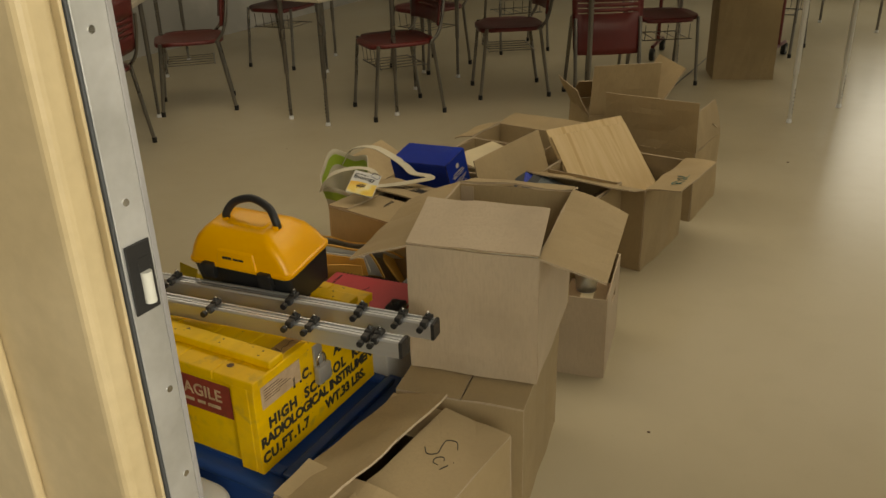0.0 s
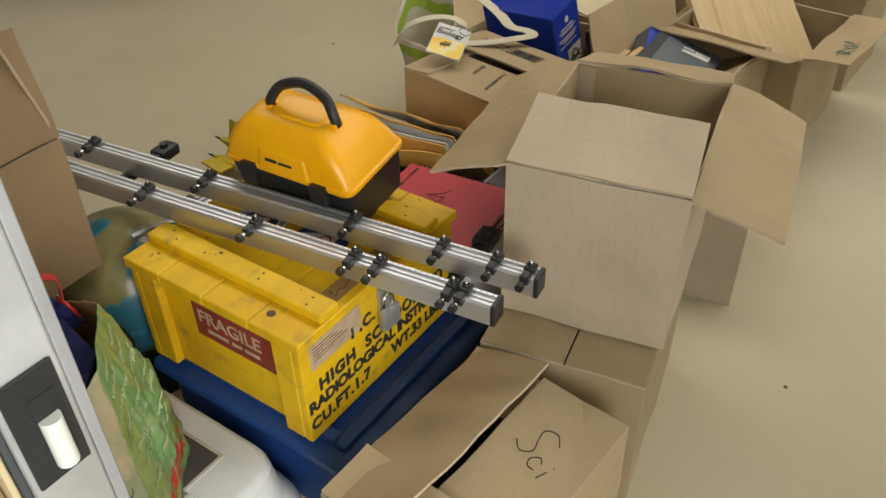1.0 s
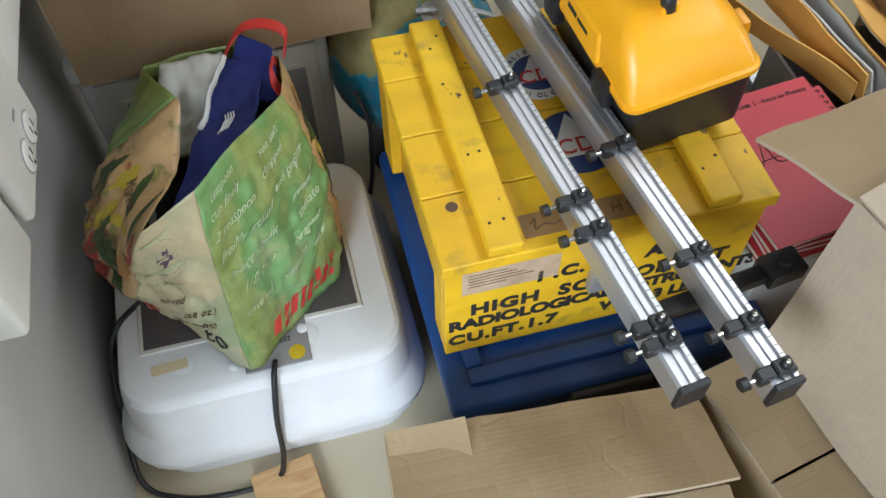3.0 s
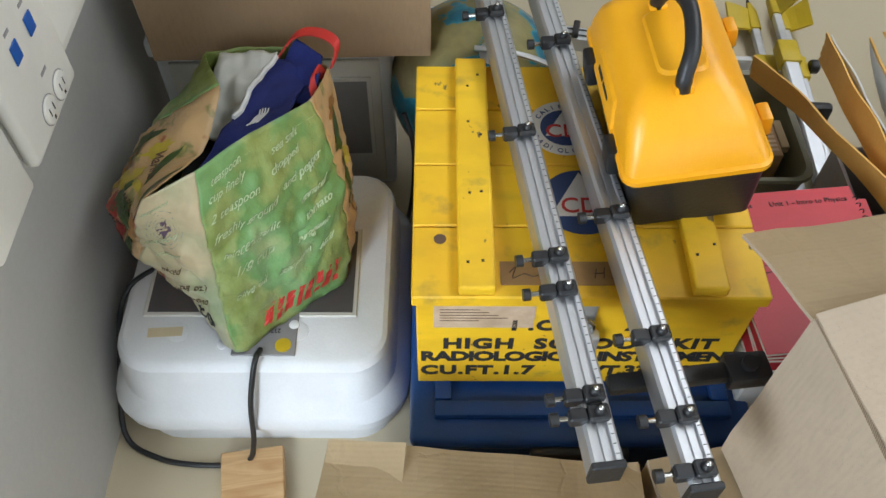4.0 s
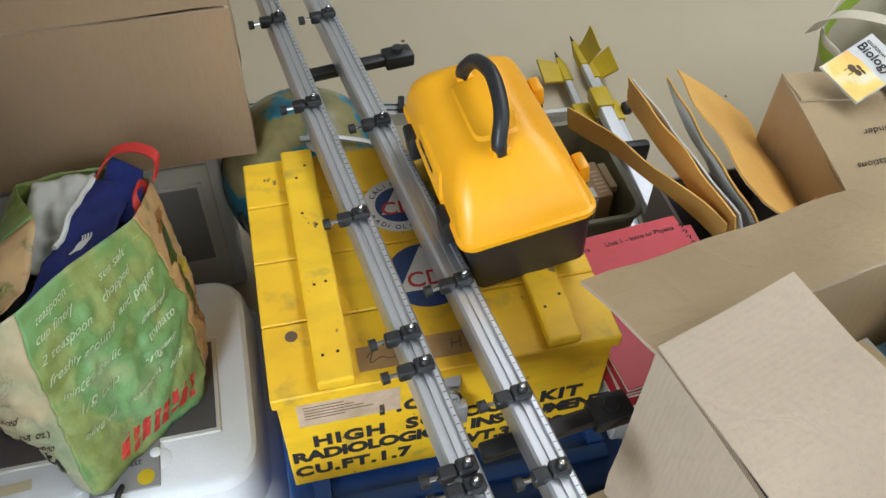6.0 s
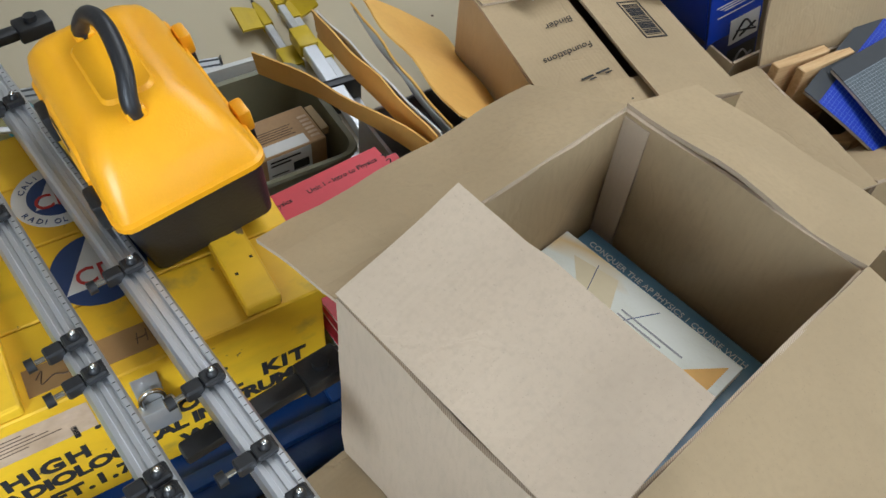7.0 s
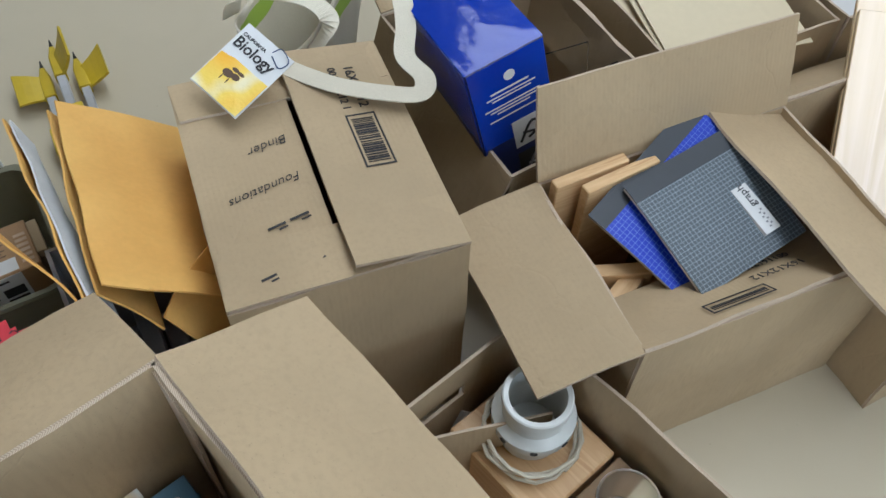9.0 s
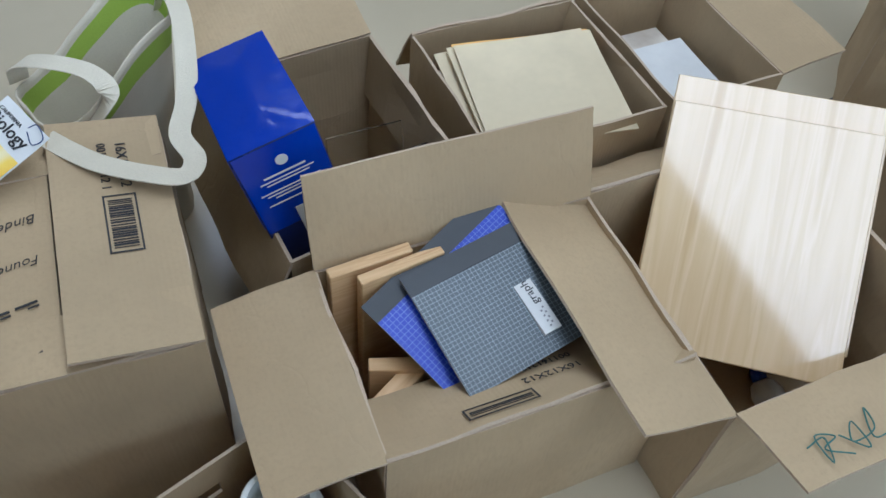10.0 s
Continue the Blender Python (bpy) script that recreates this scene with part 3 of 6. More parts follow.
# the pale box on top of the closed one
boxA, fA = carton(pose(0.098, 1.752, 0.3225, 0, 0, -13.4), 0.299, 0.411, 0.312, "pale kraft cardboard box standing open on a closed box", {"f": (0.149, -71, 0.006, 0.006, 0.004), "l": (0.152, 112, 0.0, 0.006), "r": (0.15, 103, 0.01, 0.004), "b": (0.148, 107, 0.0, 0.008)}, M_PINK, seed=2.0)
bm = bmesh.new()
sheet(bm, (0.006, 0.4025, 0.002), (1, 0, 0), (0, 0, 1), 0.035, 0.305, 0.004, 2, 6, 0.001, 5)
part("glue_flap", bm, [M_PINK, M_EDGE], boxA)
boxS2, fS2 = carton(pose(0.072, 1.662, 0, 0, 0, -13.4), 0.295, 0.405, 0.312, "closed kraft cardboard box under an open one", {}, seed=5.0, lid=0.52, group="closed cartons")
boxS1, fS1 = carton(pose(-0.118, 1.309, 0, 0, 0, -28.6), 0.30, 0.392, 0.308, "kraft cardboard box with half-closed flaps and handwriting", {"f": (0.10, -80), "b": (0.10, -97), "l": (0.152, -70, 0.0, 0.002, 0.003), "r": (0.158, -86, 0.004, 0.004, 0.004)}, seed=8.0, group="closed cartons")
sci = pose(0.172, 0.245, 0.3275, 0, -3, -30) @ pose(0, 0, 0, 0, 0, 0)
strokes([[(0.045, 0.062), (0.022, 0.072), (0.006, 0.058), (0.018, 0.040), (0.034, 0.022), (0.024, 0.004), (0.002, 0.010)], [(0.064, 0.022), (0.052, 0.026), (0.046, 0.012), (0.056, 0.002), (0.068, 0.006)], [(0.080, 0.022), (0.083, 0.002)], [(0.078, 0.034), (0.079, 0.036)]], 0.0011, sci, M_INK, boxS1)

# printed box with the tote strap over it
boxBio, fBio = carton(pose(0.085, 2.288, 0, 0, 0, 56.2), 0.305, 0.400, 0.420, "kraft cardboard box with loosely shut printed flaps and handwriting", {"f": (0.08, -88), "b": (0.08, -88)}, seed=11.0, group="closed cartons")
bm = bmesh.new()
sheet(bm, (0, 0, 0.424), (1, 0, 0), (0, 1, 0), 0.1515, 0.40, 0.005, 6, 10, 0.0008, 4)
left_flap = part("flap", bm, [M_CARD, M_EDGE], boxBio)
bm = bmesh.new()
sheet(bm, (0.305, 0.40, 0.424), (0, -1, 0), (-1, 0, 0.11), 0.40, 0.149, 0.005, 10, 6, 0.0008, 7, -0.002)
right_flap = part("flap", bm, [M_CARD, M_EDGE], boxBio)
top = pose(0, 0, 0.4285)
slope = pose(0.305, 0, 0.4275, 0, 6.3, 0)
barcode(boxBio, slope @ pose(-0.088, 0.150, 0.0005), 0.042, 0.10)
lettering("16X12X12", 0.020, slope @ pose(-0.062, 0.350, 0.0012, 0, 0, -90), M_INK, boxBio)
lettering("001161212 1", 0.017, slope @ pose(-0.086, 0.350, 0.0012, 0, 0, -90), M_INK, boxBio)
lettering("Foundations", 0.020, top @ pose(0.134, 0.182, 0.001, 0, 0, 192), M_INK, boxBio, bold=-0.0002, shear=0.35)
lettering("Binder", 0.021, top @ pose(0.134, 0.252, 0.001, 0, 0, 192), M_INK, boxBio, bold=-0.0002, shear=0.35)
for y, words in ((0.045, ((0.0, 0.030), (0.036, 0.022), (0.062, 0.020))), (0.112, ((0.0, 0.026), (0.032, 0.024)))):
    for x, w in words:
        bars([(x, 0.0, w, 0.0035), (x, 0.007, w * 0.5, 0.0025)], top @ pose(0.128, y, 0.001, 0, 0, 192), M_INK, boxBio)

# three boxes with stores
boxG, fG = carton(pose(0.495, 2.585, 0, 0, 0, 58.5), 0.440, 0.305, 0.335, "open kraft cardboard box holding wood offcuts and graph notebooks", {"l": (0.150, 94, 0.01), "b": (0.15, 18, 0.0), "f": (0.150, -126, 0.008)}, seed=14.0)
boxH, fH = carton(pose(0.806, 2.920, 0, 0, 0, 59.5), 0.400, 0.416, 0.318, "open kraft cardboard box with two pale boards leaning out", {"l": (0.162, 72, 0.0), "f": (0.125, 80, 0.01, 0.012), "b": (0.14, 128, 0.0), "r": (0.12, 150)}, seed=17.0)
boxC, fC = carton(pose(0.197, 2.740, 0, 0, 0, 65), 0.328, 0.428, 0.322, "open kraft cardboard box holding a blue carton and acrylic stands", {"b": (0.17, 66), "l": (0.14, 158), "f": (0.14, -172), "r": (0.13, -176)}, seed=20.0)
boxD, fD = carton(pose(0.292, 3.112, 0, 0, 0, 61), 0.345, 0.335, 0.315, "open kraft cardboard box filled with manila folders", {"b": (0.15, 150), "r": (0.14, -172)}, seed=23.0)
boxE, fE = carton(pose(0.47, 3.445, 0, 0, 0, 61), 0.24, 0.36, 0.305, "open kraft cardboard box holding white papers", {"r": (0.15, 84), "b": (0.1, 105)}, seed=26.0)
boxF, fF = carton(pose(1.075, 3.400, 0, 0, 0, 62), 0.35, 0.40, 0.30, "open kraft cardboard box with raised flaps", {"r": (0.12, -60), "f": (0.14, -15), "b": (0.12, -50), "l": (0.21, 3)}, seed=29.0)
boxB, fB = carton(pose(0.252, 2.283, 0, 0, 0, -13), 0.360, 0.320, 0.262, "low open cardboard box with hand holes holding pipe fittings", {}, M_PINK, seed=32.0, hole=True)
boxJ, fJ = carton(pose(0.69, 3.96, 0, 0, 0, 12), 0.325, 0.34, 0.30, "open kraft cardboard box with upright flaps", {"f": (0.24, 8), "r": (0.24, 34), "l": (0.14, 28), "b": (0.18, -50)}, seed=35.0)
boxK, fK = carton(pose(1.70, 5.93, 0, 0, 0, -3), 0.40, 0.30, 0.62, "tall worn cardboard box standing under a table", {"f": (0.1, -85), "b": (0.1, -85)}, seed=38.0, lid=0.5)
strokes([[(0.0, 0.03), (0.03, 0.034), (0.016, 0.0), (0.02, 0.04), (0.045, 0.03), (0.02, 0.02), (0.05, 0.0)], [(0.05, 0.03), (0.075, 0.0), (0.08, 0.04), (0.06, 0.015), (0.10, 0.02), (0.11, 0.05), (0.09, 0.01), (0.125, 0.01)]], 0.0011, pose(0.045, -0.105, 0.3470, -10, 0, 0), surface("green_marker", (0.05, 0.17, 0.15), rough=0.7, bump=0), boxH)
on_flap = lambda x, y: pose(x, y, 0.3485 - 0.7265 * y, -36, 0, 0)
barcode(boxG, on_flap(0.115, 0.018), 0.10, 0.028)
lettering("16X12X12", 0.020, on_flap(0.300, 0.062) @ pose(0, 0, 0.002, 0, 0, 180), M_INK, boxG)
lettering("001161212 1", 0.017, on_flap(0.300, 0.088) @ pose(0, 0, 0.002, 0, 0, 180), M_INK, boxG)

# big carton on the upended incubator
boxL, fL = carton(ROOM @ pose(-0.435, 0.50, 0.386, 0, 0, 2), 0.45, 0.30, 0.270, "large kraft cardboard box with its flaps standing up", {"f": (0.19, -6), "r": (0.19, -14), "l": (0.19, -10), "b": (0.19, 10)}, M_BROWN, seed=41.0)


# ---- yellow crate ----
def crate():
    root = thing("wooden_crate", ROOM @ pose(0, 0, 0.228), "worn yellow painted wooden crate with black stencilled lettering", "crate")
    W, D, H = 0.428, 0.402, 0.212
    for nm, c in (("front_panel", (0, W, 0.002, 0.018, 0, H)), ("back_panel", (0, W, D - 0.018, D - 0.002, 0, H)), ("side_panel", (0.018, 0.034, 0.0185, D - 0.0185, 0, H)), ("side_panel", (W - 0.034, W - 0.018, 0.0185, D - 0.0185, 0, H)), ("bottom_panel", (0.0345, W - 0.0345, 0.0185, D - 0.0185, 0, 0.012))):
        part(nm, box(*c, 0.0015, 1), M_YEL, root)
    for x0, x1 in ((0.0, 0.0178), (W - 0.0178, W)):
        for y0, y1 in ((0.0185, 0.062), (D - 0.062, D - 0.0185)):
            part("cleat", box(x0, x1, y0, y1, 0, H, 0.002, 1), M_YEL, root)
    for y0, y1 in ((-0.006, 0.102), (0.1035, 0.2075), (0.209, 0.313), (0.3145, D + 0.004)):
        part("lid_plank", box(-0.005, W + 0.005, y0, y1, H + 0.001, H + 0.022, 0.002, 1), M_YEL, root)
    for x0, x1 in ((0.052, 0.097), (0.335, 0.378)):
        part("batten", box(x0, x1, -0.004, D + 0.002, H + 0.0222, H + 0.040, 0.0035, 2), M_YEL, root)
    k = H + 0.0225
    front = lambda x, z: pose(x, 0.0016, z, 90, 0, 0)
    for s, size, x, z, sp in (("I .C.", 0.033, 0.122, 0.146, 1.15), ("A.", 0.033, 0.272, 0.146, 1.0), ("HIGH  SCHOOL  KIT", 0.036, 0.034, 0.098, 1.13), ("RADIOLOGICAL INSTRUMENTS", 0.034, 0.004, 0.064, 0.93), ("CU.FT.1.7", 0.034, 0.004, 0.025, 1.12), ("WT.33 LBS.", 0.034, 0.225, 0.025, 0.98)):
        stencil(s, size, front(x, z), M_INK, root, 0.0016, sp)
    part("paper_label", box(0.022, 0.150, 0.0012, 0.0019, 0.152, 0.205), M_LABEL, root, "torn aged paper label")
    bars([(0.03, 0.02 + 0.0065 * i, 0.05 + 0.012 * (i * 7 % 4), 0.0018) for i in range(5)], front(0.0, 0.148), M_PENCIL, root)
    frag = part("fragile_label", box(0.0172, 0.0179, 0.083, 0.272, 0.104, 0.186), M_FRAG, root, "faded red fragile label")
    side = pose(0.0169, 0.262, 0.14, 90, 0, -90)
    stencil("FRAGILE", 0.041, side, M_LABEL, root, 0.0006)
    bars([(0.02, -0.02, 0.05, 0.008), (0.08, -0.02, 0.022, 0.008), (0.11, -0.02, 0.035, 0.008)], side, M_LABEL, root)
    # lid markings
    for cx, cy, r, cd in ((0.216, 0.144, 0.054, True), (0.205, 0.278, 0.052, False)):
        bm = bmesh.new()
        lathe(bm, [(r, 0), (r, 0.0006)], 40)
        disc = part("round_badge", bm, M_BINK if cd else M_WINK, root, "blue and white round badge", pose(cx, cy, k - 0.0003))
        if not cd:
            bm = bmesh.new()
            lathe(bm, [(r * 0.66, 0), (r * 0.66, 0.0006)], 36)
            part("badge_ring", bm, M_BINK, disc, "", pose(0, 0, 0.0003))
            for txt, a0, st in (("CALIFORNIA", 155, -14), ("RADIOLOGICAL", 200, 13)):
                for i, ch in enumerate(txt):
                    a = a0 + st * i
                    rr = r * (0.72 if st < 0 else 0.93)
                    lettering(ch, 0.011, pose(rr * math.cos(radians(a)), rr * math.sin(radians(a)), 0.0012, 0, 0, a - 90 if st < 0 else a + 90), M_BINK, disc)
        tr = r * (0.92 if cd else 0.62)
        bm = bmesh.new()
        vs = [bm.verts.new((tr * math.cos(radians(a)), tr * math.sin(radians(a)), z)) for z in (0.0009, 0.0014) for a in (90, 210, 330)]
        bm.faces.new(vs[:3])
        bm.faces.new(vs[3:])
        for i in range(3):
            bm.faces.new((vs[i], vs[(i + 1) % 3], vs[3 + (i + 1) % 3], vs[3 + i]))
        part("triangle", bm, M_WINK, disc)
        lettering("CD", r * 0.66, pose(-r * 0.54, -r * 0.36, 0.002), M_RINK, disc, bold=0.0002, spacing=1.0)
    part("lid_tape", box(0.104, 0.262, 0.012, 0.047, k - 0.0003, k + 0.0006), surface("brown_tape", (0.36, 0.20, 0.07), rough=0.5, big=18, var=0.5), root, "strip of brown tape with pencil writing")
    strokes([[(0.0, 0.012), (0.008, 0.020), (0.004, 0.004), (0.018, 0.010), (0.030, 0.006), (0.044, 0.012), (0.055, 0.006)], [(0.105, 0.004), (0.108, 0.018)], [(0.105, 0.011), (0.116, 0.012), (0.118, 0.020), (0.116, 0.004)], [(0.135, 0.018), (0.126, 0.014), (0.133, 0.008), (0.125, 0.004)]], 0.0007, pose(0.115, 0.018, k + 0.001), M_PENCIL, root)
    bm = bmesh.new()
    lathe(bm, [(0.008, 0), (0.008, 0.0005)], 14)
    part("wood_knot", bm, M_PENCIL, root, "dark wood knot", pose(0.03, 0.082, k - 0.0003))
    rng = random.Random(4)
    for y in (0.05, 0.155, 0.26, 0.36):
        for x in (0.066, 0.083, 0.349, 0.366):
            part("nail", box(x - 0.0018, x + 0.0018, y - 0.0018, y + 0.0018, H + 0.0398, H + 0.0405), M_DARK, root).matrix_basis = pose(rng.uniform(-0.004, 0.004), rng.uniform(-0.02, 0.02), 0)
    # hasp with padlock
    hasp = part("hasp", box(0.196, 0.226, -0.0035, 0.0015, 0.150, 0.212, 0.001), M_STEEL, root, "galvanised hasp")
    bm = bmesh.new()
    tube(bm, curve_pts([(0.199, -0.010, 0.155), (0.199, -0.010, 0.178), (0.211, -0.010, 0.189), (0.223, -0.010, 0.178), (0.223, -0.010, 0.155)], 6), 0.0032, 8)
    part("shackle", bm, M_CHROME, root, smooth=50)
    part("padlock", box(0.188, 0.234, -0.020, -0.0038, 0.118, 0.160, 0.004, 2), M_STEEL, root, "small grey steel padlock", smooth=40)
    return root


crate()


# ---- blue storage bin ----
def bin_blue():
    root = thing("storage_bin", ROOM @ pose(-0.012, -0.085, 0), "dark blue plastic storage bin with its lid on", "storage bin")
    bm = box(0.02, 0.47, 0.02, 0.48, 0, 0.19, 0.03, 3)
    part("tub", bm, M_BLUE, root, smooth=40)
    bm = box(0, 0.49, 0, 0.50, 0.180, 0.212, 0.014, 3)
    part("lid", bm, M_BLUE, root, smooth=40)
    bm = bmesh.new()
    for c in ((0.035, 0.455, 0.035, 0.060), (0.035, 0.455, 0.440, 0.465), (0.035, 0.060, 0.0605, 0.4395), (0.430, 0.455, 0.0605, 0.4395)):
        slab(bm, *c, 0.2115, 0.2265, 0.005, 2)
    part("lid_rim", bm, M_BLUE, root, smooth=40)
    part("handle", box(0.17, 0.31, -0.014, 0.004, 0.150, 0.200, 0.008, 3), M_BLACK, root, "black clip handle", smooth=40)


bin_blue()


# ---- orange-yellow instrument case ----
def loft(bm, rings):
    vs = [[bm.verts.new(p) for p in r] for r in rings]
    n = len(vs[0])
    for a, b in zip(vs, vs[1:]):
        for k in range(n):
            bm.faces.new((a[k], a[(k + 1) % n], b[(k + 1) % n], b[k]))
    bm.faces.new(vs[0][::-1])
    bm.faces.new(vs[-1])
    return bm


def rounded(x0, x1, y0, y1, z, r, seg=4):
    out = []
    for cx, cy, a in ((x1 - r, y1 - r, 0), (x0 + r, y1 - r, 90), (x0 + r, y0 + r, 180), (x1 - r, y0 + r, 270)):
        for k in range(seg + 1):
            t = radians(a + 90 * k / seg)
            out.append((cx + r * math.cos(t), cy + r * math.sin(t), z))
    return out


def instrument_case():
    root = thing("instrument_case", ROOM @ pose(0.256, 0.089, 0.499, 0, -8.5, 3.0), "orange-yellow plastic instrument case with black base and handle", "case")
    W, D = 0.172, 0.285
    bm = loft(bmesh.new(), [rounded(0.020, W - 0.014, 0.016, D - 0.016, -0.038, 0.012), rounded(0.012, W - 0.008, 0.010, D - 0.010, -0.034, 0.014), rounded(0.006, W - 0.004, 0.005, D - 0.005, 0.03, 0.014), rounded(0.003, W - 0.002, 0.003, D - 0.003, 0.062, 0.016)])
    part("base", bm, M_BLACK, root, "black plastic base", smooth=35)
    bm = loft(bmesh.new(), [rounded(-0.001, W + 0.001, -0.002, D + 0.001, 0.0565, 0.018), rounded(-0.003, W + 0.003, -0.004, D + 0.003, 0.059, 0.020), rounded(-0.003, W + 0.003, -0.004, D + 0.003, 0.066, 0.020), rounded(0.001, W - 0.001, 0.001, D - 0.001, 0.0685, 0.016), rounded(0.004, W - 0.009, 0.012, D - 0.010, 0.096, 0.020), rounded(0.009, W - 0.020, 0.030, D - 0.024, 0.121, 0.022), rounded(0.020, W - 0.036, 0.050, D - 0.040, 0.138, 0.020), rounded(0.034, W - 0.050, 0.064, D - 0.052, 0.146, 0.018), rounded(0.044, W - 0.058, 0.074, D - 0.062, 0.148, 0.014)])
    part("lid", bm, M_CASE, root, smooth=32)
    bm = bmesh.new()
    for y0, y1 in ((0.085, 0.20),):
        bm2 = [rounded(-0.004, 0.02, y0, y1, 0.066, 0.006), rounded(0.002, 0.03, y0 + 0.004, y1 - 0.004, 0.103, 0.008), rounded(0.022, 0.045, y0 + 0.012, y1 - 0.012, 0.127, 0.008)]
        loft(bm, bm2)
    part("front_boss", bm, M_CASE, root, "raised front panel", smooth=30)
    bm = loft(bmesh.new(), [rounded(0.050, W - 0.060, 0.080, D - 0.088, 0.1465, 0.014), rounded(0.054, W - 0.064, 0.086, D - 0.094, 0.152, 0.012)])
    part("top_ridge", bm, M_CASE, root, smooth=30)
    bm = bmesh.new()
    hx = 0.075
    tube(bm, curve_pts([(hx, 0.062, 0.143), (hx, 0.064, 0.160), (hx + 0.012, 0.086, 0.185), (hx + 0.018, 0.134, 0.199), (hx + 0.012, 0.182, 0.186), (hx, 0.204, 0.160), (hx, 0.206, 0.143)], 7), 0.0095, 12)
    part("handle", bm, M_BLACK, root, "black moulded carrying handle", smooth=50)
    for y in (0.055, 0.197):
        part("handle_mount", box(hx - 0.011, hx + 0.011, y, y + 0.016, 0.138, 0.1525, 0.003, 2), M_CASE, root, smooth=40)
    for y in (0.055, 0.215):
        part("hinge", box(W - 0.002, W + 0.014, y, y + 0.030, 0.052, 0.082, 0.004, 2), M_CASE, root, smooth=40)
        part("hinge_foot", box(W - 0.001, W + 0.012, y + 0.002, y + 0.028, 0.034, 0.0515, 0.003, 2), M_BLACK, root, smooth=40)
    for y in (0.045, 0.205):
        part("latch", box(-0.013, 0.004, y, y + 0.036, 0.028, 0.068, 0.004, 2), M_BLACK, root, "black snap latch", smooth=40)
    bars([(0, 0, 0.026, 0.0065), (0.030, 0.0003, 0.030, 0.005)], pose(-0.0012, 0.178, 0.085, 90, 0, -90) @ pose(0, 0, 0.0005, -12, 0, 0), M_INK, root, "maker_mark")


instrument_case()


# ---- aluminium tracks with clamps ----
def track(m, clamps, label):
    """A grooved track along +y from its near end, with clamp positions along it."""
    root = thing("aluminium_track", m, label, "track", "cart tracks")
    LEN = 1.2
    prof = [(-0.0165, 0), (0.0165, 0), (0.0165, 0.034), (0.0135, 0.038), (0.0085, 0.038), (0.0075, 0.034), (0.0030, 0.034), (0.0022, 0.0365), (-0.0022, 0.0365), (-0.0030, 0.034), (-0.0075, 0.034), (-0.0085, 0.038), (-0.0135, 0.038), (-0.0165, 0.034)]
    part("rail", loft(bmesh.new(), [[(x, y, z) for x, z in prof] for y in (0.006, LEN - 0.006)]), M_ALU, root)
    for y0, y1 in ((-0.002, 0.006), (LEN - 0.006, LEN + 0.002)):
        part("end_cap", box(-0.0178, 0.0178, y0, y1, -0.001, 0.0385, 0.0015), M_BLACK, root)
    bm = bmesh.new()
    for i in range(110):
        y = 0.012 + i * 0.0105
        slab(bm, 0.0092, 0.0128 if i % 5 else 0.0135, y, y + 0.0008, 0.0378, 0.0383)
    part("scale_marks", bm, M_INK, root)
    for y, side in clamps:
        c = part("clamp", box(-0.010, 0.012, y - 0.009, y + 0.009, 0.0385, 0.0485, 0.002), M_BLACK, root, "black clamp with silver bolt")
        part("clamp_arm", box(-0.030, -0.0105, y - 0.0075, y + 0.0075, 0.0305, 0.0465, 0.002), M_BLACK, c)
        bm = bmesh.new()
        tube(bm, [(-0.0305, y, 0.038), (-0.040, y, 0.038)], 0.0028, 8)
        part("screw", bm, M_CHROME, c)
        bm = bmesh.new()
        tube(bm, [(-0.0405, y, 0.038), (-0.0425, y, 0.038), (-0.0475, y, 0.038), (-0.049, y, 0.038)], 0.0072, 12)
        part("thumb_knob", bm, M_BLACK, c, smooth=40)
        bm = bmesh.new()
        lathe(bm, [(0.0062, 0), (0.0060, 0.003), (0.0035, 0.006), (0.001, 0.0068)], 12)
        part("knob_top", bm, M_BLACK, c, "", pose(0.002, y, 0.0486), 40)
        bm = bmesh.new()
        lathe(bm, [(0.0032, 0), (0.0022, 0.002), (0.0005, 0.0025)], 10)
        part("bolt_head", bm, M_CHROME, c, "", pose(0.002, y, 0.0554), 50)
    return root


def along(p0, p1, z):
    a = math.degrees(math.atan2(p1[1] - p0[1], p1[0] - p0[0])) - 90
    return ROOM @ pose(p0[0], p0[1], z, 0, 0, a)


Z_RAIL = 0.4815
track(along((0.197, -0.240), (0.099, 0.554), Z_RAIL + 0.0), [(0.055, 1), (0.077, 1), (0.208, 1), (0.255, 1), (0.456, 1), (0.70, 1), (0.93, 1)], "silver grooved aluminium track with black clamps")
track(along((0.290, -0.262), (0.182, 0.554), Z_RAIL), [(0.018, 1), (0.076, 1), (0.172, 1), (0.342, 1), (0.66, 1), (0.95, 1)], "silver grooved aluminium track under the instrument case")


def foot_bar(x0, y0, ang, z):
    root = thing("track_foot", ROOM @ pose(x0, y0, z, 0, 0, ang), "black moulded plastic levelling foot under the tracks", "track foot", "track feet")
    bm = bmesh.new()
    slab(bm, 0, 0.16, -0.011, 0.011, 0, 0.016, 0.004, 2)
    slab(bm, 0.135, 0.185, -0.018, 0.018, -0.004, 0.020, 0.004, 2)
    part("bar", bm, M_BLACK, root, smooth=40)
    bm = bmesh.new()
    tube(bm, [(0.16, 0, 0.0195), (0.16, 0, 0.028)], 0.009, 12)
    part("knob", bm, M_BLACK, root, smooth=40)


foot_bar(0.215, -0.128, 7, 0.4645)
foot_bar(0.11, 0.585, 8, 0.4645)


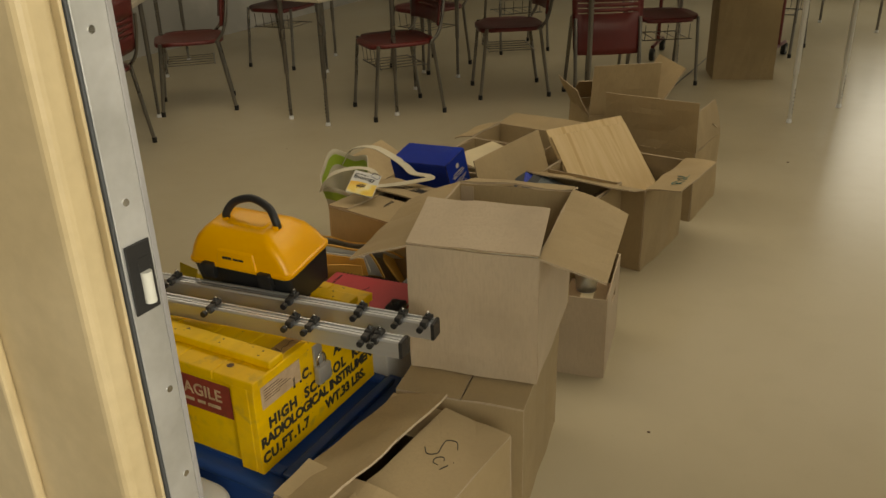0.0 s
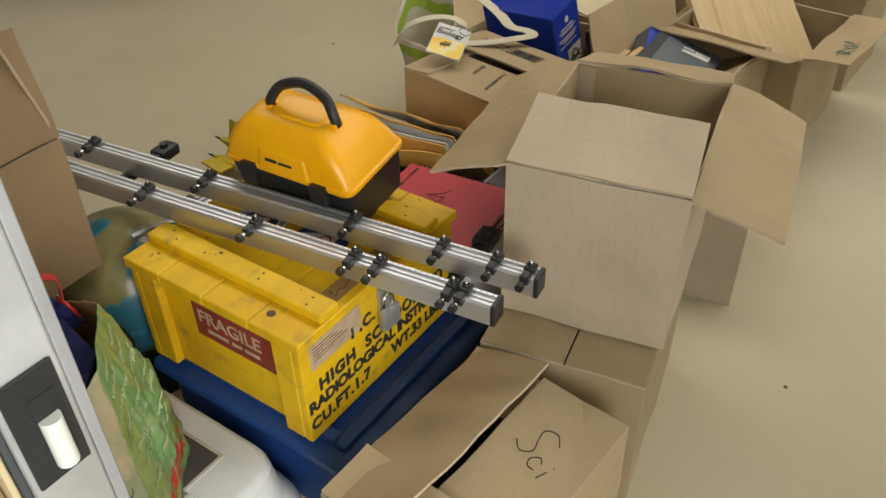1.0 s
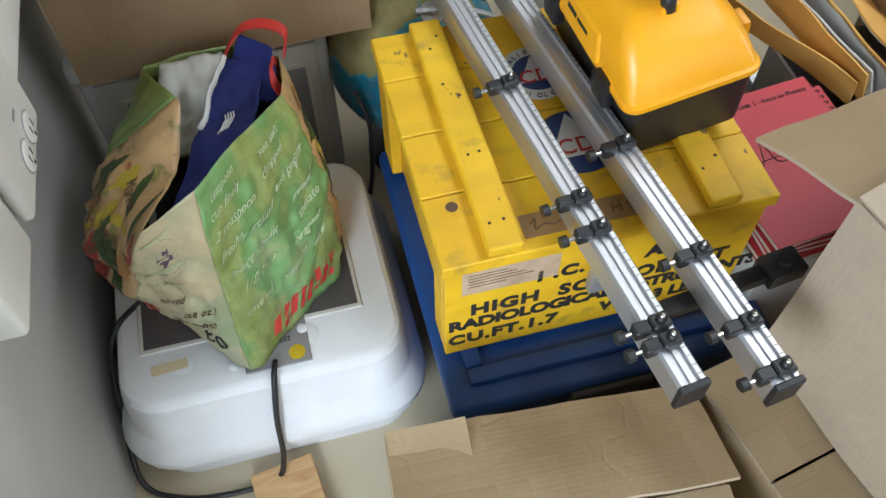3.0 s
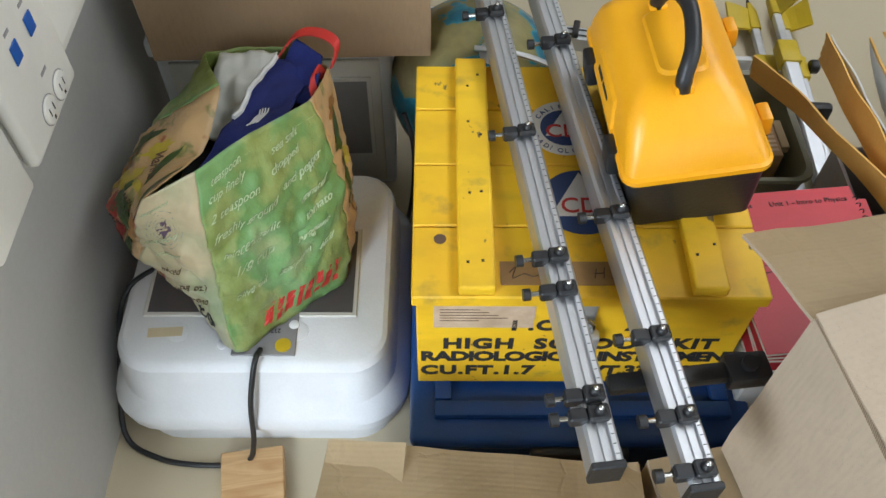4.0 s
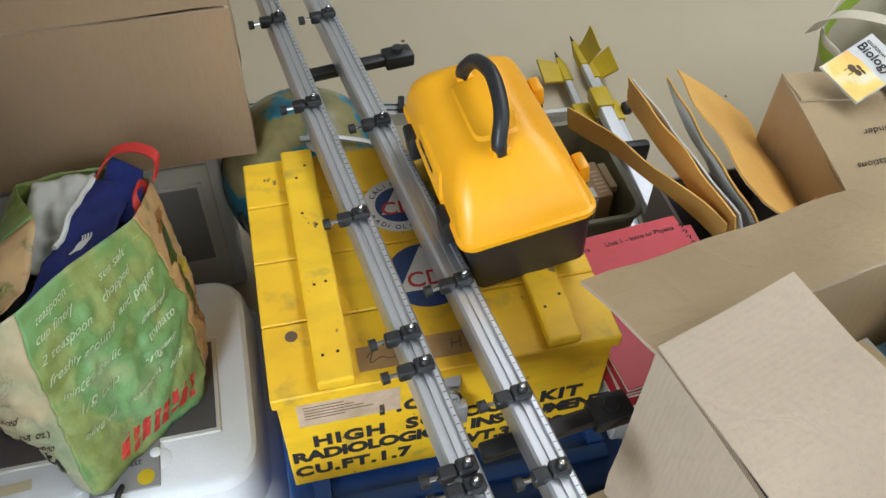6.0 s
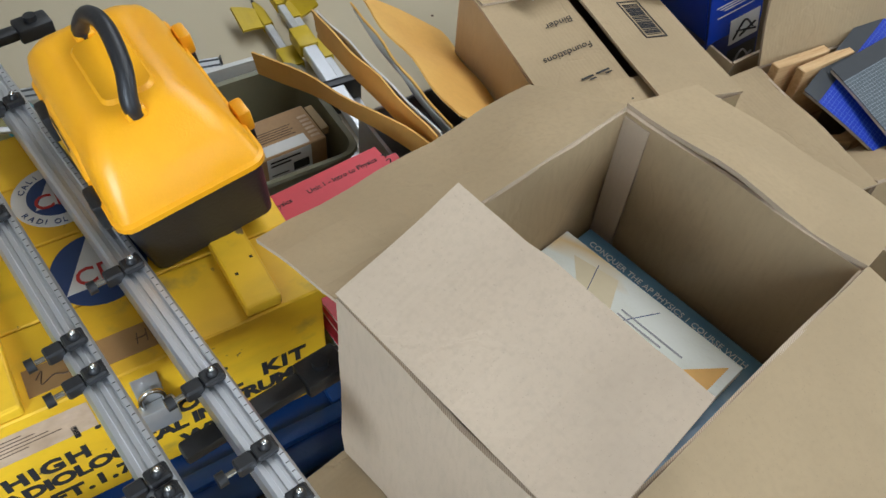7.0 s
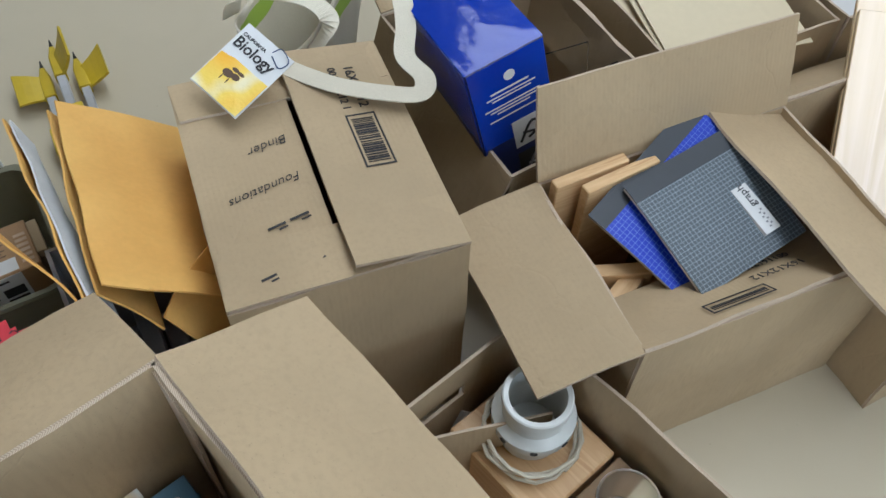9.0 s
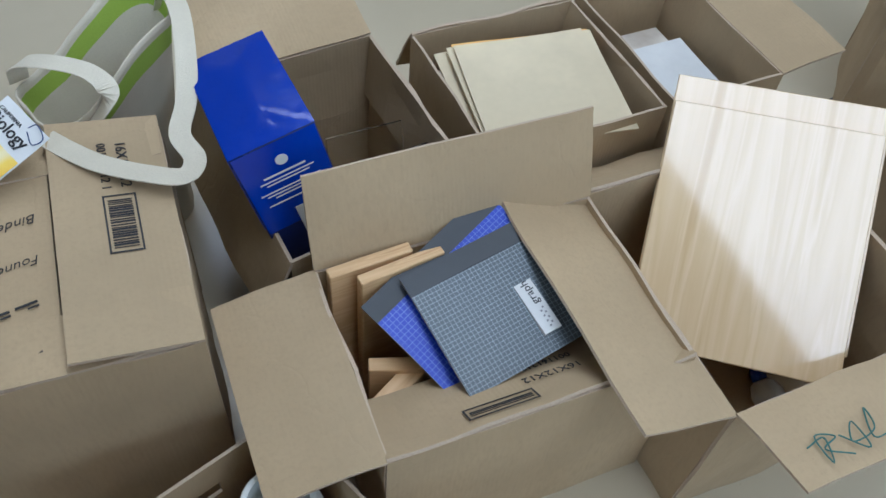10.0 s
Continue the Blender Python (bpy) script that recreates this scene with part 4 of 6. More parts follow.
# ---- egg incubators ----
def incubator(m, label):
    root = thing("egg_incubator", m, label, "incubator", "white foam incubators")
    W, D = 0.465, 0.445
    part("base", loft(bmesh.new(), [rounded(0.02, W - 0.02, 0.02, D - 0.02, 0, 0.07, 6), rounded(0.008, W - 0.008, 0.008, D - 0.008, 0.075, 0.075, 6)]), M_WHITE, root, smooth=35)
    bm = loft(bmesh.new(), [rounded(0, W, 0, D, 0.0755, 0.08, 6), rounded(-0.002, W + 0.002, -0.002, D + 0.002, 0.10, 0.08, 6), rounded(0.004, W - 0.004, 0.004, D - 0.004, 0.118, 0.08, 6), rounded(0.018, W - 0.018, 0.016, D - 0.018, 0.135, 0.075, 6), rounded(0.026, W - 0.026, 0.036, D - 0.026, 0.200, 0.06, 6), rounded(0.030, W - 0.030, 0.044, D - 0.030, 0.2085, 0.055, 6), rounded(0.037, W - 0.037, 0.052, D - 0.037, 0.212, 0.048, 6)])
    lid = part("lid", bm, M_WHITE, root, smooth=24)
    for x0, x1 in ((0.060, 0.180), (0.285, 0.388)):
        fr = part("window_frame", box(x0, x1, 0.125, 0.295, 0.2085, 0.2145, 0.002, 1), M_TRIM, lid, "beige window frame")
        part("window", box(x0 + 0.007, x1 - 0.007, 0.132, 0.288, 0.2147, 0.2153), M_SMOKE, root, "smoked viewing window")
    plate = part("control_plate", box(0.205, 0.300, 0.057, 0.135, 0.2115, 0.2152, 0.001), M_GREY, lid, "grey control plate")
    bm = bmesh.new()
    lathe(bm, [(0.012, 0), (0.012, 0.0006)], 24)
    part("round_sticker", bm, M_YTRI, root, "small round yellow sticker", pose(0.281, 0.074, 0.2154))
    lettering("2370", 0.010, pose(0.275, 0.102, 0.2158, 0, 0, 180), M_INK, root)
    bars([(0.238, 0.108, 0.028, 0.010)], pose(0, 0, 0.2154), M_INK, root)
    for x, y in ((0.402, 0.205), (0.294, 0.130), (0.19, 0.096)):
        bm = bmesh.new()
        lathe(bm, [(0.008, 0), (0.008, 0.004), (0.004, 0.006)], 14)
        part("vent_plug", bm, M_WHITE, root, "", pose(x if x > 0.3 else x, y if x > 0.3 else y - 0.02, 0.205 if x > 0.3 else 0.2116), 50)
    for x, y in ((0.12, 0.098), (0.30, 0.10)):
        bm = bmesh.new()
        lathe(bm, [(0.017, 0), (0.017, 0.0015), (0.012, 0.002)], 18)
        part("moulding_mark", bm, M_WHITE, root, "", pose(x, y, 0.2112), 50)
    bm = bmesh.new()
    sheet(bm, (0.075, 0.088, 0.2132), (1, 0.06, 0), (-0.06, 1, 0), 0.052, 0.016, 0.0006, 2, 1, 0)
    part("masking_tape", bm, M_FOLDER, root, "strip of masking tape")
    return root


incubator(ROOM @ pose(-0.484, -0.006, 0), "white foam egg incubator with smoked windows and a black cord")
foam = thing("foam_box", ROOM @ pose(-0.466, 0.545, 0, 0, 0, 2), "white foam incubator standing on edge behind a bag", "incubator", "white foam incubators")
part("body", box(0.006, 0.412, 0.012, 0.15, 0, 0.350, 0.010, 3), M_WHITE, foam, smooth=40)
part("top_lip", box(0, 0.418, 0, 0.158, 0.3505, 0.3845, 0.007, 3), M_WHITE, foam, smooth=40)
part("front_panel", box(0.028, 0.392, 0.004, 0.0118, 0.02, 0.335, 0.004, 2), M_TRIM, foam, "raised white front panel", smooth=40)
for x0, x1 in ((0.062, 0.170), (0.262, 0.375)):
    part("window_frame", box(x0, x1, -0.001, 0.0036, 0.10, 0.300, 0.001), M_TRIM, foam)
    part("window", box(x0 + 0.008, x1 - 0.008, -0.0018, -0.0012, 0.108, 0.292), M_GREY, foam, "grey viewing window")
bm = bmesh.new()
tube(bm, curve_pts([(-0.236, 0.062, 0.213), (-0.240, 0.035, 0.222), (-0.252, 0.0, 0.16), (-0.262, -0.022, 0.06), (-0.285, -0.032, 0.008), (-0.36, -0.035, 0.0055), (-0.43, -0.022, 0.0055), (-0.482, 0.01, 0.02), (-0.483, 0.08, 0.10), (-0.466, 0.16, 0.20), (-0.42, 0.21, 0.213), (-0.36, 0.235, 0.216)], 8), 0.0045, 8)
tagged(finish("power_cord", bm, M_BLACK, ROOM, smooth=60), "black rubber power cord looped over the incubator", "cord")
bm = bmesh.new()
tube(bm, curve_pts([(-0.03, 0.47, 0.30), (-0.015, 0.45, 0.24), (-0.018, 0.455, 0.12), (-0.03, 0.46, 0.03), (-0.04, 0.47, 0.006)], 8), 0.0045, 8)
tagged(finish("power_cord", bm, M_BLACK, ROOM, smooth=60), "black power cord hanging beside the upended incubator", "cord")
ob = finish("wood_offcut", box(0, 0.10, -0.30, 0, 0, 0.02, 0.002), M_PINE, ROOM @ pose(-0.322, -0.02, 0, 0, 0, 8))
tagged(ob, "short pale pine offcut lying on the floor", "wood")


# ---- wall trunking with sockets ----
def trunking():
    root = thing("wall_trunking", ROOM @ pose(WALL_X, 0, 0.606), "white plastic wall trunking with blue data jacks and a socket", "trunking")
    part("channel", box(0, 0.082, 0.0485, 0.47, 0.030, 0.36, 0.006, 2), M_TRIM, root, smooth=40)
    part("end_cover", box(0, 0.087, -0.067, 0.047, 0.0, 0.36, 0.007, 3), M_TRIM, root, "white end cover of the trunking", smooth=40)
    outlet = part("outlet_box", box(0.0825, 0.100, 0.0485, 0.200, 0.022, 0.235, 0.008, 3), M_TRIM, root, "white raised outlet box", smooth=40)
    part("cover_strip", box(0.0825, 0.0885, 0.2015, 0.47, 0.050, 0.33, 0.003, 2), M_TRIM, root, smooth=40)
    blue = surface("jack_blue", (0.01, 0.10, 0.42), rough=0.3)
    for y in (0.106, 0.152):
        part("data_jack", box(0.1002, 0.102, y - 0.009, y + 0.009, 0.124, 0.147, 0.0008), blue, outlet, "blue data jack")
        bars([(0, 0, 0.012, 0.004)], pose(0.1003, y - 0.006, 0.158, 90, 0, 90), M_GREY, outlet)
    for y in (0.114, 0.154):
        bm = bmesh.new()
        lathe(bm, [(0.017, 0), (0.0165, 0.0022), (0.015, 0.003)], 20)
        face = part("socket", bm, M_TRIM, outlet, "", pose(0.100, y, 0.048, 0, 90, 0), 50)
        for y0, z0 in ((-0.0065, -0.006), (0.005, -0.006)):
            part("slot", box(z0, z0 + 0.010, y0, y0 + 0.0018, 0.0029, 0.0034), M_INK, face)
        part("slot", box(0.008, 0.012, -0.002, 0.002, 0.0029, 0.0034), M_INK, face)
        bm = bmesh.new()
        lathe(bm, [(0.0182, 0), (0.0182, 0.0006)], 20)
        part("socket_rim", bm, M_GREY, outlet, "", pose(0.1001, y, 0.048, 0, 90, 0))
    bars([(0, 0, 0.016, 0.004)], pose(0.1003, 0.128, 0.082, 90, 0, 90), M_GREY, outlet)


trunking()


# ---- shopping bag ----
def shopping_bag():
    root = thing("shopping_bag", ROOM, "crumpled green and parchment printed shopping bag stuffed with clothes", "bag")
    # columns round the bag: foot, middle and rim; the front's left corner comes first
    cols = [((-0.36, 0.16, 0.222), (-0.372, 0.115, 0.39), (-0.327, 0.086, 0.534)),
            ((-0.27, 0.052, 0.225), (-0.266, 0.072, 0.42), (-0.258, 0.100, 0.570)),
            ((-0.19, 0.12, 0.218), (-0.183, 0.148, 0.39), (-0.209, 0.173, 0.556)),
            ((-0.115, 0.192, 0.218), (-0.110, 0.238, 0.37), (-0.146, 0.267, 0.523)),
            ((-0.122, 0.30, 0.218), (-0.112, 0.34, 0.33), (-0.139, 0.409, 0.457)),
            ((-0.20, 0.42, 0.218), (-0.20, 0.44, 0.34), (-0.20, 0.445, 0.465)),
            ((-0.36, 0.40, 0.218), (-0.375, 0.41, 0.34), (-0.328, 0.445, 0.452)),
            ((-0.40, 0.33, 0.218), (-0.432, 0.30, 0.37), (-0.275, 0.31, 0.503)),
            ((-0.41, 0.24, 0.218), (-0.428, 0.195, 0.40), (-0.295, 0.232, 0.462))]
    cols = [[Vector(p) for p in c] for c in cols]
    spans = [(1.0, 3.0), (3.0, 4.3), (4.3, 6.9), (6.9, 9.0), (0.0, 1.0)]
    mid = Vector((-0.26, 0.25, 0.0))

    def ring(h, u):
        i, f = int(u) % 9, u - int(u)
        a, b, c, d = (cols[(i + k) % 9][h] for k in (-1, 0, 1, 2))
        smooth = 0.5 * (2 * b + (c - a) * f + (2 * a - 5 * b + 4 * c - d) * f * f + (3 * b - a - 3 * c + d) * f ** 3)
        return smooth * 0.45 + b.lerp(c, f) * 0.55

    def at(i, s, t, off=0.0):
        u = (spans[i][0] + (spans[i][1] - spans[i][0]) * min(1.0, max(0.0, s))) % 9.0
        t = min(1.0, max(0.0, t))
        p = ring(0, u) * (2 * (t - 0.5) * (t - 1)) + ring(1, u) * (4 * t * (1 - t)) + ring(2, u) * (2 * t * (t - 0.5))
        out = Vector((p.x - mid.x, p.y - mid.y, 0.06)).normalized()
        q = p * 13
        fold = (abs(noise.noise(q)) - 0.22) * 0.022 + (abs(noise.noise(q * 2.3 + Vector((3, 1, 7)))) - 0.2) * 0.012 + (abs(noise.noise(q * 5.0)) - 0.2) * 0.008
        return p + out * (fold * (0.35 + 0.65 * math.sin(math.pi * min(1, t + 0.12))) + off)

    def wall(i, name, mat, label, nx):
        bm = bmesh.new()
        N = 40
        g = [[bm.verts.new(at(i, q / nx, r / N)) for q in range(nx + 1)] for r in range(N + 1)]
        for r in range(N):
            for q in range(nx):
                bm.faces.new((g[r][q], g[r][q + 1], g[r + 1][q + 1], g[r + 1][q]))
        ob = part(name, bm, mat, root, label, smooth=50)
        ob.modifiers.new("thickness", "SOLIDIFY").thickness = 0.0012

    def script(i, lines, r, mat, name, label=""):
        for ln in lines:
            bm = bmesh.new()
            tube(bm, [at(i, s, t, 0.0006) for s, t, _ in curve_pts([(s, t, 0) for s, t in ln], 5)], r, 4)
            part(name, bm, mat, root, label)

    def blot(i, s, t, rs, rt, mat, name, lean=0.0, spike=0.25):
        """A printed shape with an uneven outline that follows the panel."""
        bm = bmesh.new()
        rng = random.Random(int(s * 100 + t * 1000))
        n, rows = 20, 4
        reach = [1 + rng.uniform(-spike, spike) for _ in range(n)]
        ca, sa = math.cos(lean), math.sin(lean)
        c = bm.verts.new(at(i, s, t, 0.0016))
        last = None
        for k in range(1, rows + 1):
            now = []
            for j in range(n):
                a = 2 * math.pi * j / n
                x, y = rs * reach[j] * k / rows * math.cos(a), rt * reach[j] * k / rows * math.sin(a)
                now.append(bm.verts.new(at(i, s + x * ca - y * sa, t + x * sa + y * ca, 0.0016)))
            for j in range(n):
                if last:
                    bm.faces.new((last[j], now[j], now[(j + 1) % n], last[(j + 1) % n]))
                else:
                    bm.faces.new((c, now[j], now[(j + 1) % n]))
            last = now
        part(name, bm, mat, root, smooth=60)

    wall(0, "front_panel", M_GREEN, "watercolour green front panel", 48)
    wall(1, "side_panel", M_BEIGE, "parchment side panel with vegetable print", 30)
    wall(2, "back_panel", M_GREEN, "green back panel", 40)
    wall(3, "side_panel", M_BEIGE, "parchment side panel with red vegetable print", 44)
    wall(4, "corner_panel", surface("pale_parchment_print", (0.50, 0.40, 0.24), (0.30, 0.36, 0.20), rough=0.36, big=9, fine=40, var=0.9, bump=0.3), "pale parchment panel with script and onion print", 26)
    leaf, dark = surface("leaf_print", (0.05, 0.085, 0.02), rough=0.4), surface("script_ink", (0.13, 0.075, 0.04), rough=0.6, bump=0)
    yel, plum = surface("yellow_print", (0.55, 0.42, 0.04), rough=0.4), surface("red_vegetable_print", (0.46, 0.035, 0.02), (0.24, 0.02, 0.015), rough=0.32, big=30)
    ochre = surface("ochre_print", (0.40, 0.20, 0.05), (0.25, 0.11, 0.03), rough=0.4, big=40)
    pale = surface("pale_script_ink", (0.56, 0.66, 0.40), rough=0.5, bump=0)
    # slanted red shapes along the foot of the green panel
    for x in (0.28, 0.44, 0.60, 0.76):
        for shift, w in ((0.0, 0.030), (0.085, 0.022)):
            bm = bmesh.new()
            g = []
            for k in range(7):
                t = 0.055 + 0.105 * k / 6
                g.append([bm.verts.new(at(0, x + shift + 0.04 * k / 6 + d, t, 0.0018)) for d in (-w, 0, w)])
            for a, b in zip(g, g[1:]):
                for k in (0, 1):
                    bm.faces.new((a[k], a[k + 1], b[k + 1], b[k]))
            part("printed_mark", bm, M_RINK, root, "red printed shape")

    def recipe(i, words, s0, t0, size, mat, shear=0.35, wide=0.25, tall=0.34, rise=0.0):
        ob = lettering(words, size, pose(0, 0, 0), mat, root, "printed_recipe", 0.0, 1.0, shear)
        for v in ob.data.vertices:
            s = s0 + v.co.x / wide
            v.co = at(i, s, t0 + v.co.y / tall + rise * (s - s0), 0.0032 + v.co.z)

    for words, s0, t0, size in (("sea salt", 0.58, 0.87, 0.018), ("teaspoon", 0.10, 0.88, 0.018), ("cup finely", 0.06, 0.80, 0.019), ("chopped", 0.52, 0.79, 0.017), ("2 teaspoon", 0.05, 0.70, 0.020), ("and pepper", 0.56, 0.70, 0.018), ("freshly ground", 0.05, 0.60, 0.019), ("grated", 0.66, 0.60, 0.018), ("minced garlic", 0.08, 0.50, 0.018), ("tomato", 0.64, 0.50, 0.018), ("1/8 cup", 0.12, 0.39, 0.023), ("oregano", 0.56, 0.40, 0.018), ("teaspoon", 0.40, 0.29, 0.017), ("basil", 0.72, 0.29, 0.017), ("olive oil", 0.10, 0.27, 0.017)):
        recipe(0, words, s0, t0, size, pale, 0.5, rise=0.14)
    for words, s0, t0, size in (("teaspoon", 0.10, 0.84, 0.017), ("teaspoon", 0.12, 0.60, 0.018), ("transpar", 0.22, 0.50, 0.018)):
        recipe(4, words, s0, t0, size, pale, 0.5, wide=0.14, rise=0.10)
    for words, s0, t0, size in (("minced", 0.22, 0.38, 0.016), ("(28 oz.)", 0.45, 0.30, 0.019), ("dried oregano", 0.18, 0.17, 0.015)):
        recipe(4, words, s0, t0, size, dark, wide=0.15, rise=0.10)
    recipe(4, "to", 0.52, 0.11, 0.052, M_INK, 0.2, 0.15)
    recipe(3, "Marina", 0.40, 0.82, 0.026, dark, wide=0.30)
    recipe(3, "sauce", 0.62, 0.66, 0.022, dark, wide=0.30)
    recipe(3, "basil", 0.55, 0.40, 0.022, dark, wide=0.30)
    script(0, [[(0.01 + 0.098 * j, 0.93) for j in range(11)]], 0.0006, pale, "stitching", "pale seam stitching")
    # onion rings round a plum spot on the corner panel
    ring_ink = surface("grey_ring_print", (0.30, 0.32, 0.24), rough=0.5, bump=0)
    script(4, [[(0.45 + r * 1.9 * math.cos(a * 0.63), 0.72 + r * math.sin(a * 0.63)) for a in range(11)] for r in (0.06, 0.085, 0.11, 0.135)], 0.0008, ring_ink, "printed_ring")
    blot(4, 0.45, 0.72, 0.10, 0.045, surface("plum_print", (0.09, 0.05, 0.09), rough=0.5), "printed_onion", 0.3, 0.4)
    # vegetables and leaves on the side
    for s, t, rs, rt, mt, nm, a in ((0.62, 0.44, 0.055, 0.13, plum, "printed_pepper", 0.3), (0.70, 0.27, 0.06, 0.15, plum, "printed_pepper", 0.9), (0.80, 0.24, 0.05, 0.16, plum, "printed_pepper", 1.1), (0.55, 0.20, 0.07, 0.10, plum, "printed_tomato", 0), (0.78, 0.47, 0.035, 0.15, leaf, "printed_leaf", 0.8), (0.86, 0.36, 0.028, 0.13, leaf, "printed_leaf", 0.6), (0.72, 0.60, 0.03, 0.12, leaf, "printed_leaf", 1.2), (0.60, 0.62, 0.03, 0.09, leaf, "printed_leaf", 0.2), (0.50, 0.70, 0.05, 0.06, yel, "printed_flower", 0), (0.42, 0.60, 0.045, 0.06, yel, "printed_flower", 0.4), (0.66, 0.76, 0.10, 0.018, yel, "printed_stalk", 0.2), (0.46, 0.48, 0.05, 0.09, ochre, "printed_mushroom", 0), (0.88, 0.62, 0.05, 0.08, ochre, "printed_mushroom", 0.3), (0.30, 0.40, 0.05, 0.12, leaf, "printed_leaf", 0), (0.20, 0.70, 0.05, 0.10, leaf, "printed_leaf", 0.5), (0.36, 0.82, 0.05, 0.05, yel, "printed_flower", 0.2), (0.28, 0.60, 0.05, 0.08, ochre, "printed_mushroom", 0.3), (0.56, 0.86, 0.02, 0.09, leaf, "printed_leaf", 1.1), (0.76, 0.88, 0.02, 0.10, leaf, "printed_leaf", 0.7), (0.92, 0.80, 0.03, 0.08, plum, "printed_pepper", 0.5), (0.40, 0.28, 0.06, 0.10, plum, "printed_tomato", 0.2)):
        blot(3, s, t, rs * 1.35, rt * 1.25, mt, nm, a, 0.3)
    for s, t, rs, rt, mt, nm, a in ((0.3, 0.78, 0.16, 0.05, leaf, "printed_leaf", 0.5), (0.45, 0.62, 0.14, 0.05, yel, "printed_flower", 0), (0.25, 0.50, 0.16, 0.05, leaf, "printed_leaf", 0.9), (0.4, 0.88, 0.15, 0.03, ochre, "printed_stalk", 0.2), (0.4, 0.36, 0.14, 0.05, ochre, "printed_mushroom", 0.4), (0.5, 0.2, 0.14, 0.05, plum, "printed_tomato", 0)):
        blot(1, s, t, rs, rt, mt, nm, a, 0.35)

    # clothes inside the mouth, above a black sheet that spans it
    def cloth(name, corners, mat, label, seed, amp, sag=0.0):
        a, b, c, d = (Vector(p) for p in corners)
        N = 26

        def spot(s, t, lift=0.0):
            p = a.lerp(b, s).lerp(d.lerp(c, s), t)
            q = Vector((p.x * 22 + seed, p.y * 22, seed))
            return p + Vector((0, 0, lift - sag * math.sin(math.pi * s) * math.sin(math.pi * t) + amp * (noise.noise(q) + 0.5 * noise.noise(q * 2.4))))
        bm = bmesh.new()
        g = [[bm.verts.new(spot(i / N, j / N)) for i in range(N + 1)] for j in range(N + 1)]
        for j in range(N):
            for i in range(N):
                bm.faces.new((g[j][i], g[j][i + 1], g[j + 1][i + 1], g[j + 1][i]))
        ob = part(name, bm, mat, root, label, smooth=60)
        ob.modifiers.new("thickness", "SOLIDIFY").thickness = 0.004
        return spot
    cloth("black_sheet", ((-0.34, 0.16, 0.41), (-0.16, 0.26, 0.41), (-0.15, 0.41, 0.425), (-0.33, 0.42, 0.40)), M_MATTBLACK, "crumpled black sheet across the bag's mouth", 2.0, 0.012)
    shirt = cloth("blue_garment", ((-0.315, 0.125, 0.475), (-0.20, 0.205, 0.500), (-0.158, 0.395, 0.462), (-0.215, 0.405, 0.475)), M_CLOTH, "royal blue garment", 5.0, 0.012)
    cloth("blue_garment", ((-0.235, 0.36, 0.440), (-0.150, 0.31, 0.475), (-0.145, 0.415, 0.470), (-0.185, 0.44, 0.480)), M_CLOTH, "royal blue garment", 9.0, 0.010)
    cloth("plastic_wrap", ((-0.325, 0.30, 0.425), (-0.262, 0.27, 0.440), (-0.215, 0.435, 0.462), (-0.305, 0.44, 0.458)), M_PVC, "crumpled grey plastic wrap", 12.0, 0.016)
    for k in range(4):
        bm = bmesh.new()
        tube(bm, [shirt(0.42 + 0.045 * k + 0.05 * math.sin(math.pi * j / 8), 0.42 + 0.16 * j / 8, 0.0015) for j in range(9)], 0.0011, 5)
        part("white_emblem", bm, M_WINK, root)
    bm = bmesh.new()
    tube(bm, [shirt(0.04 + 0.02 * math.sin(j), 0.55 + 0.45 * j / 8, 0.004) for j in range(9)], 0.004, 6)
    part("white_piping", bm, M_PAPER, root, "white collar piping")
    for p in (((-0.215, 0.425, 0.462), (-0.185, 0.440, 0.492), (-0.150, 0.440, 0.496), (-0.122, 0.420, 0.490), (-0.128, 0.402, 0.466)), ((-0.146, 0.395, 0.452), (-0.150, 0.372, 0.486), (-0.152, 0.340, 0.488), (-0.145, 0.325, 0.470))):
        bm = bmesh.new()
        c = curve_pts(p, 6)
        o = Vector((0.003, 0.008, 0.001))
        rows = [(bm.verts.new(a - o), bm.verts.new(a + o)) for a in c]
        for a, b in zip(rows, rows[1:]):
            bm.faces.new((a[0], a[1], b[1], b[0]))
        part("handle", bm, M_RINK, root, "red webbing handle").modifiers.new("thickness", "SOLIDIFY").thickness = 0.0025


shopping_bag()


# ---- globe ----
def globe():
    root = thing("globe", ROOM @ pose(0.095, 0.592, 0), "old desk globe in blue and khaki with a metal meridian", "globe")
    bm = bmesh.new()
    bmesh.ops.create_uvsphere(bm, u_segments=40, v_segments=24, radius=0.155)
    ball = part("ball", bm, M_GLOBE, root, "", pose(0, 0, 0.255, 28, 8, 0), 60)
    bm = bmesh.new()
    pts = [(0.168 * math.cos(radians(a)), 0, 0.168 * math.sin(radians(a))) for a in range(-100, 101, 8)]
    tube(bm, pts, 0.005, 6)
    part("meridian", bm, M_STEEL, root, "grey metal meridian arm", pose(0, 0, 0.255, 28, 8, 0), 60)
    bm = bmesh.new()
    lathe(bm, [(0.02, 0), (0.02, 0.003), (0.008, 0.006), (0.007, 0.014), (0.003, 0.016)], 16)
    part("pole_cap", bm, M_STEEL, root, "steel pole cap", pose(0, 0, 0.255, 28, 8, 0) @ pose(0, 0, 0.153), 50)
    bm = bmesh.new()
    lathe(bm, [(0.10, 0), (0.098, 0.012), (0.05, 0.03), (0.02, 0.045), (0.018, 0.102)], 24)
    part("stand", bm, M_BLACK, root, "black round stand", None, 50)


globe()


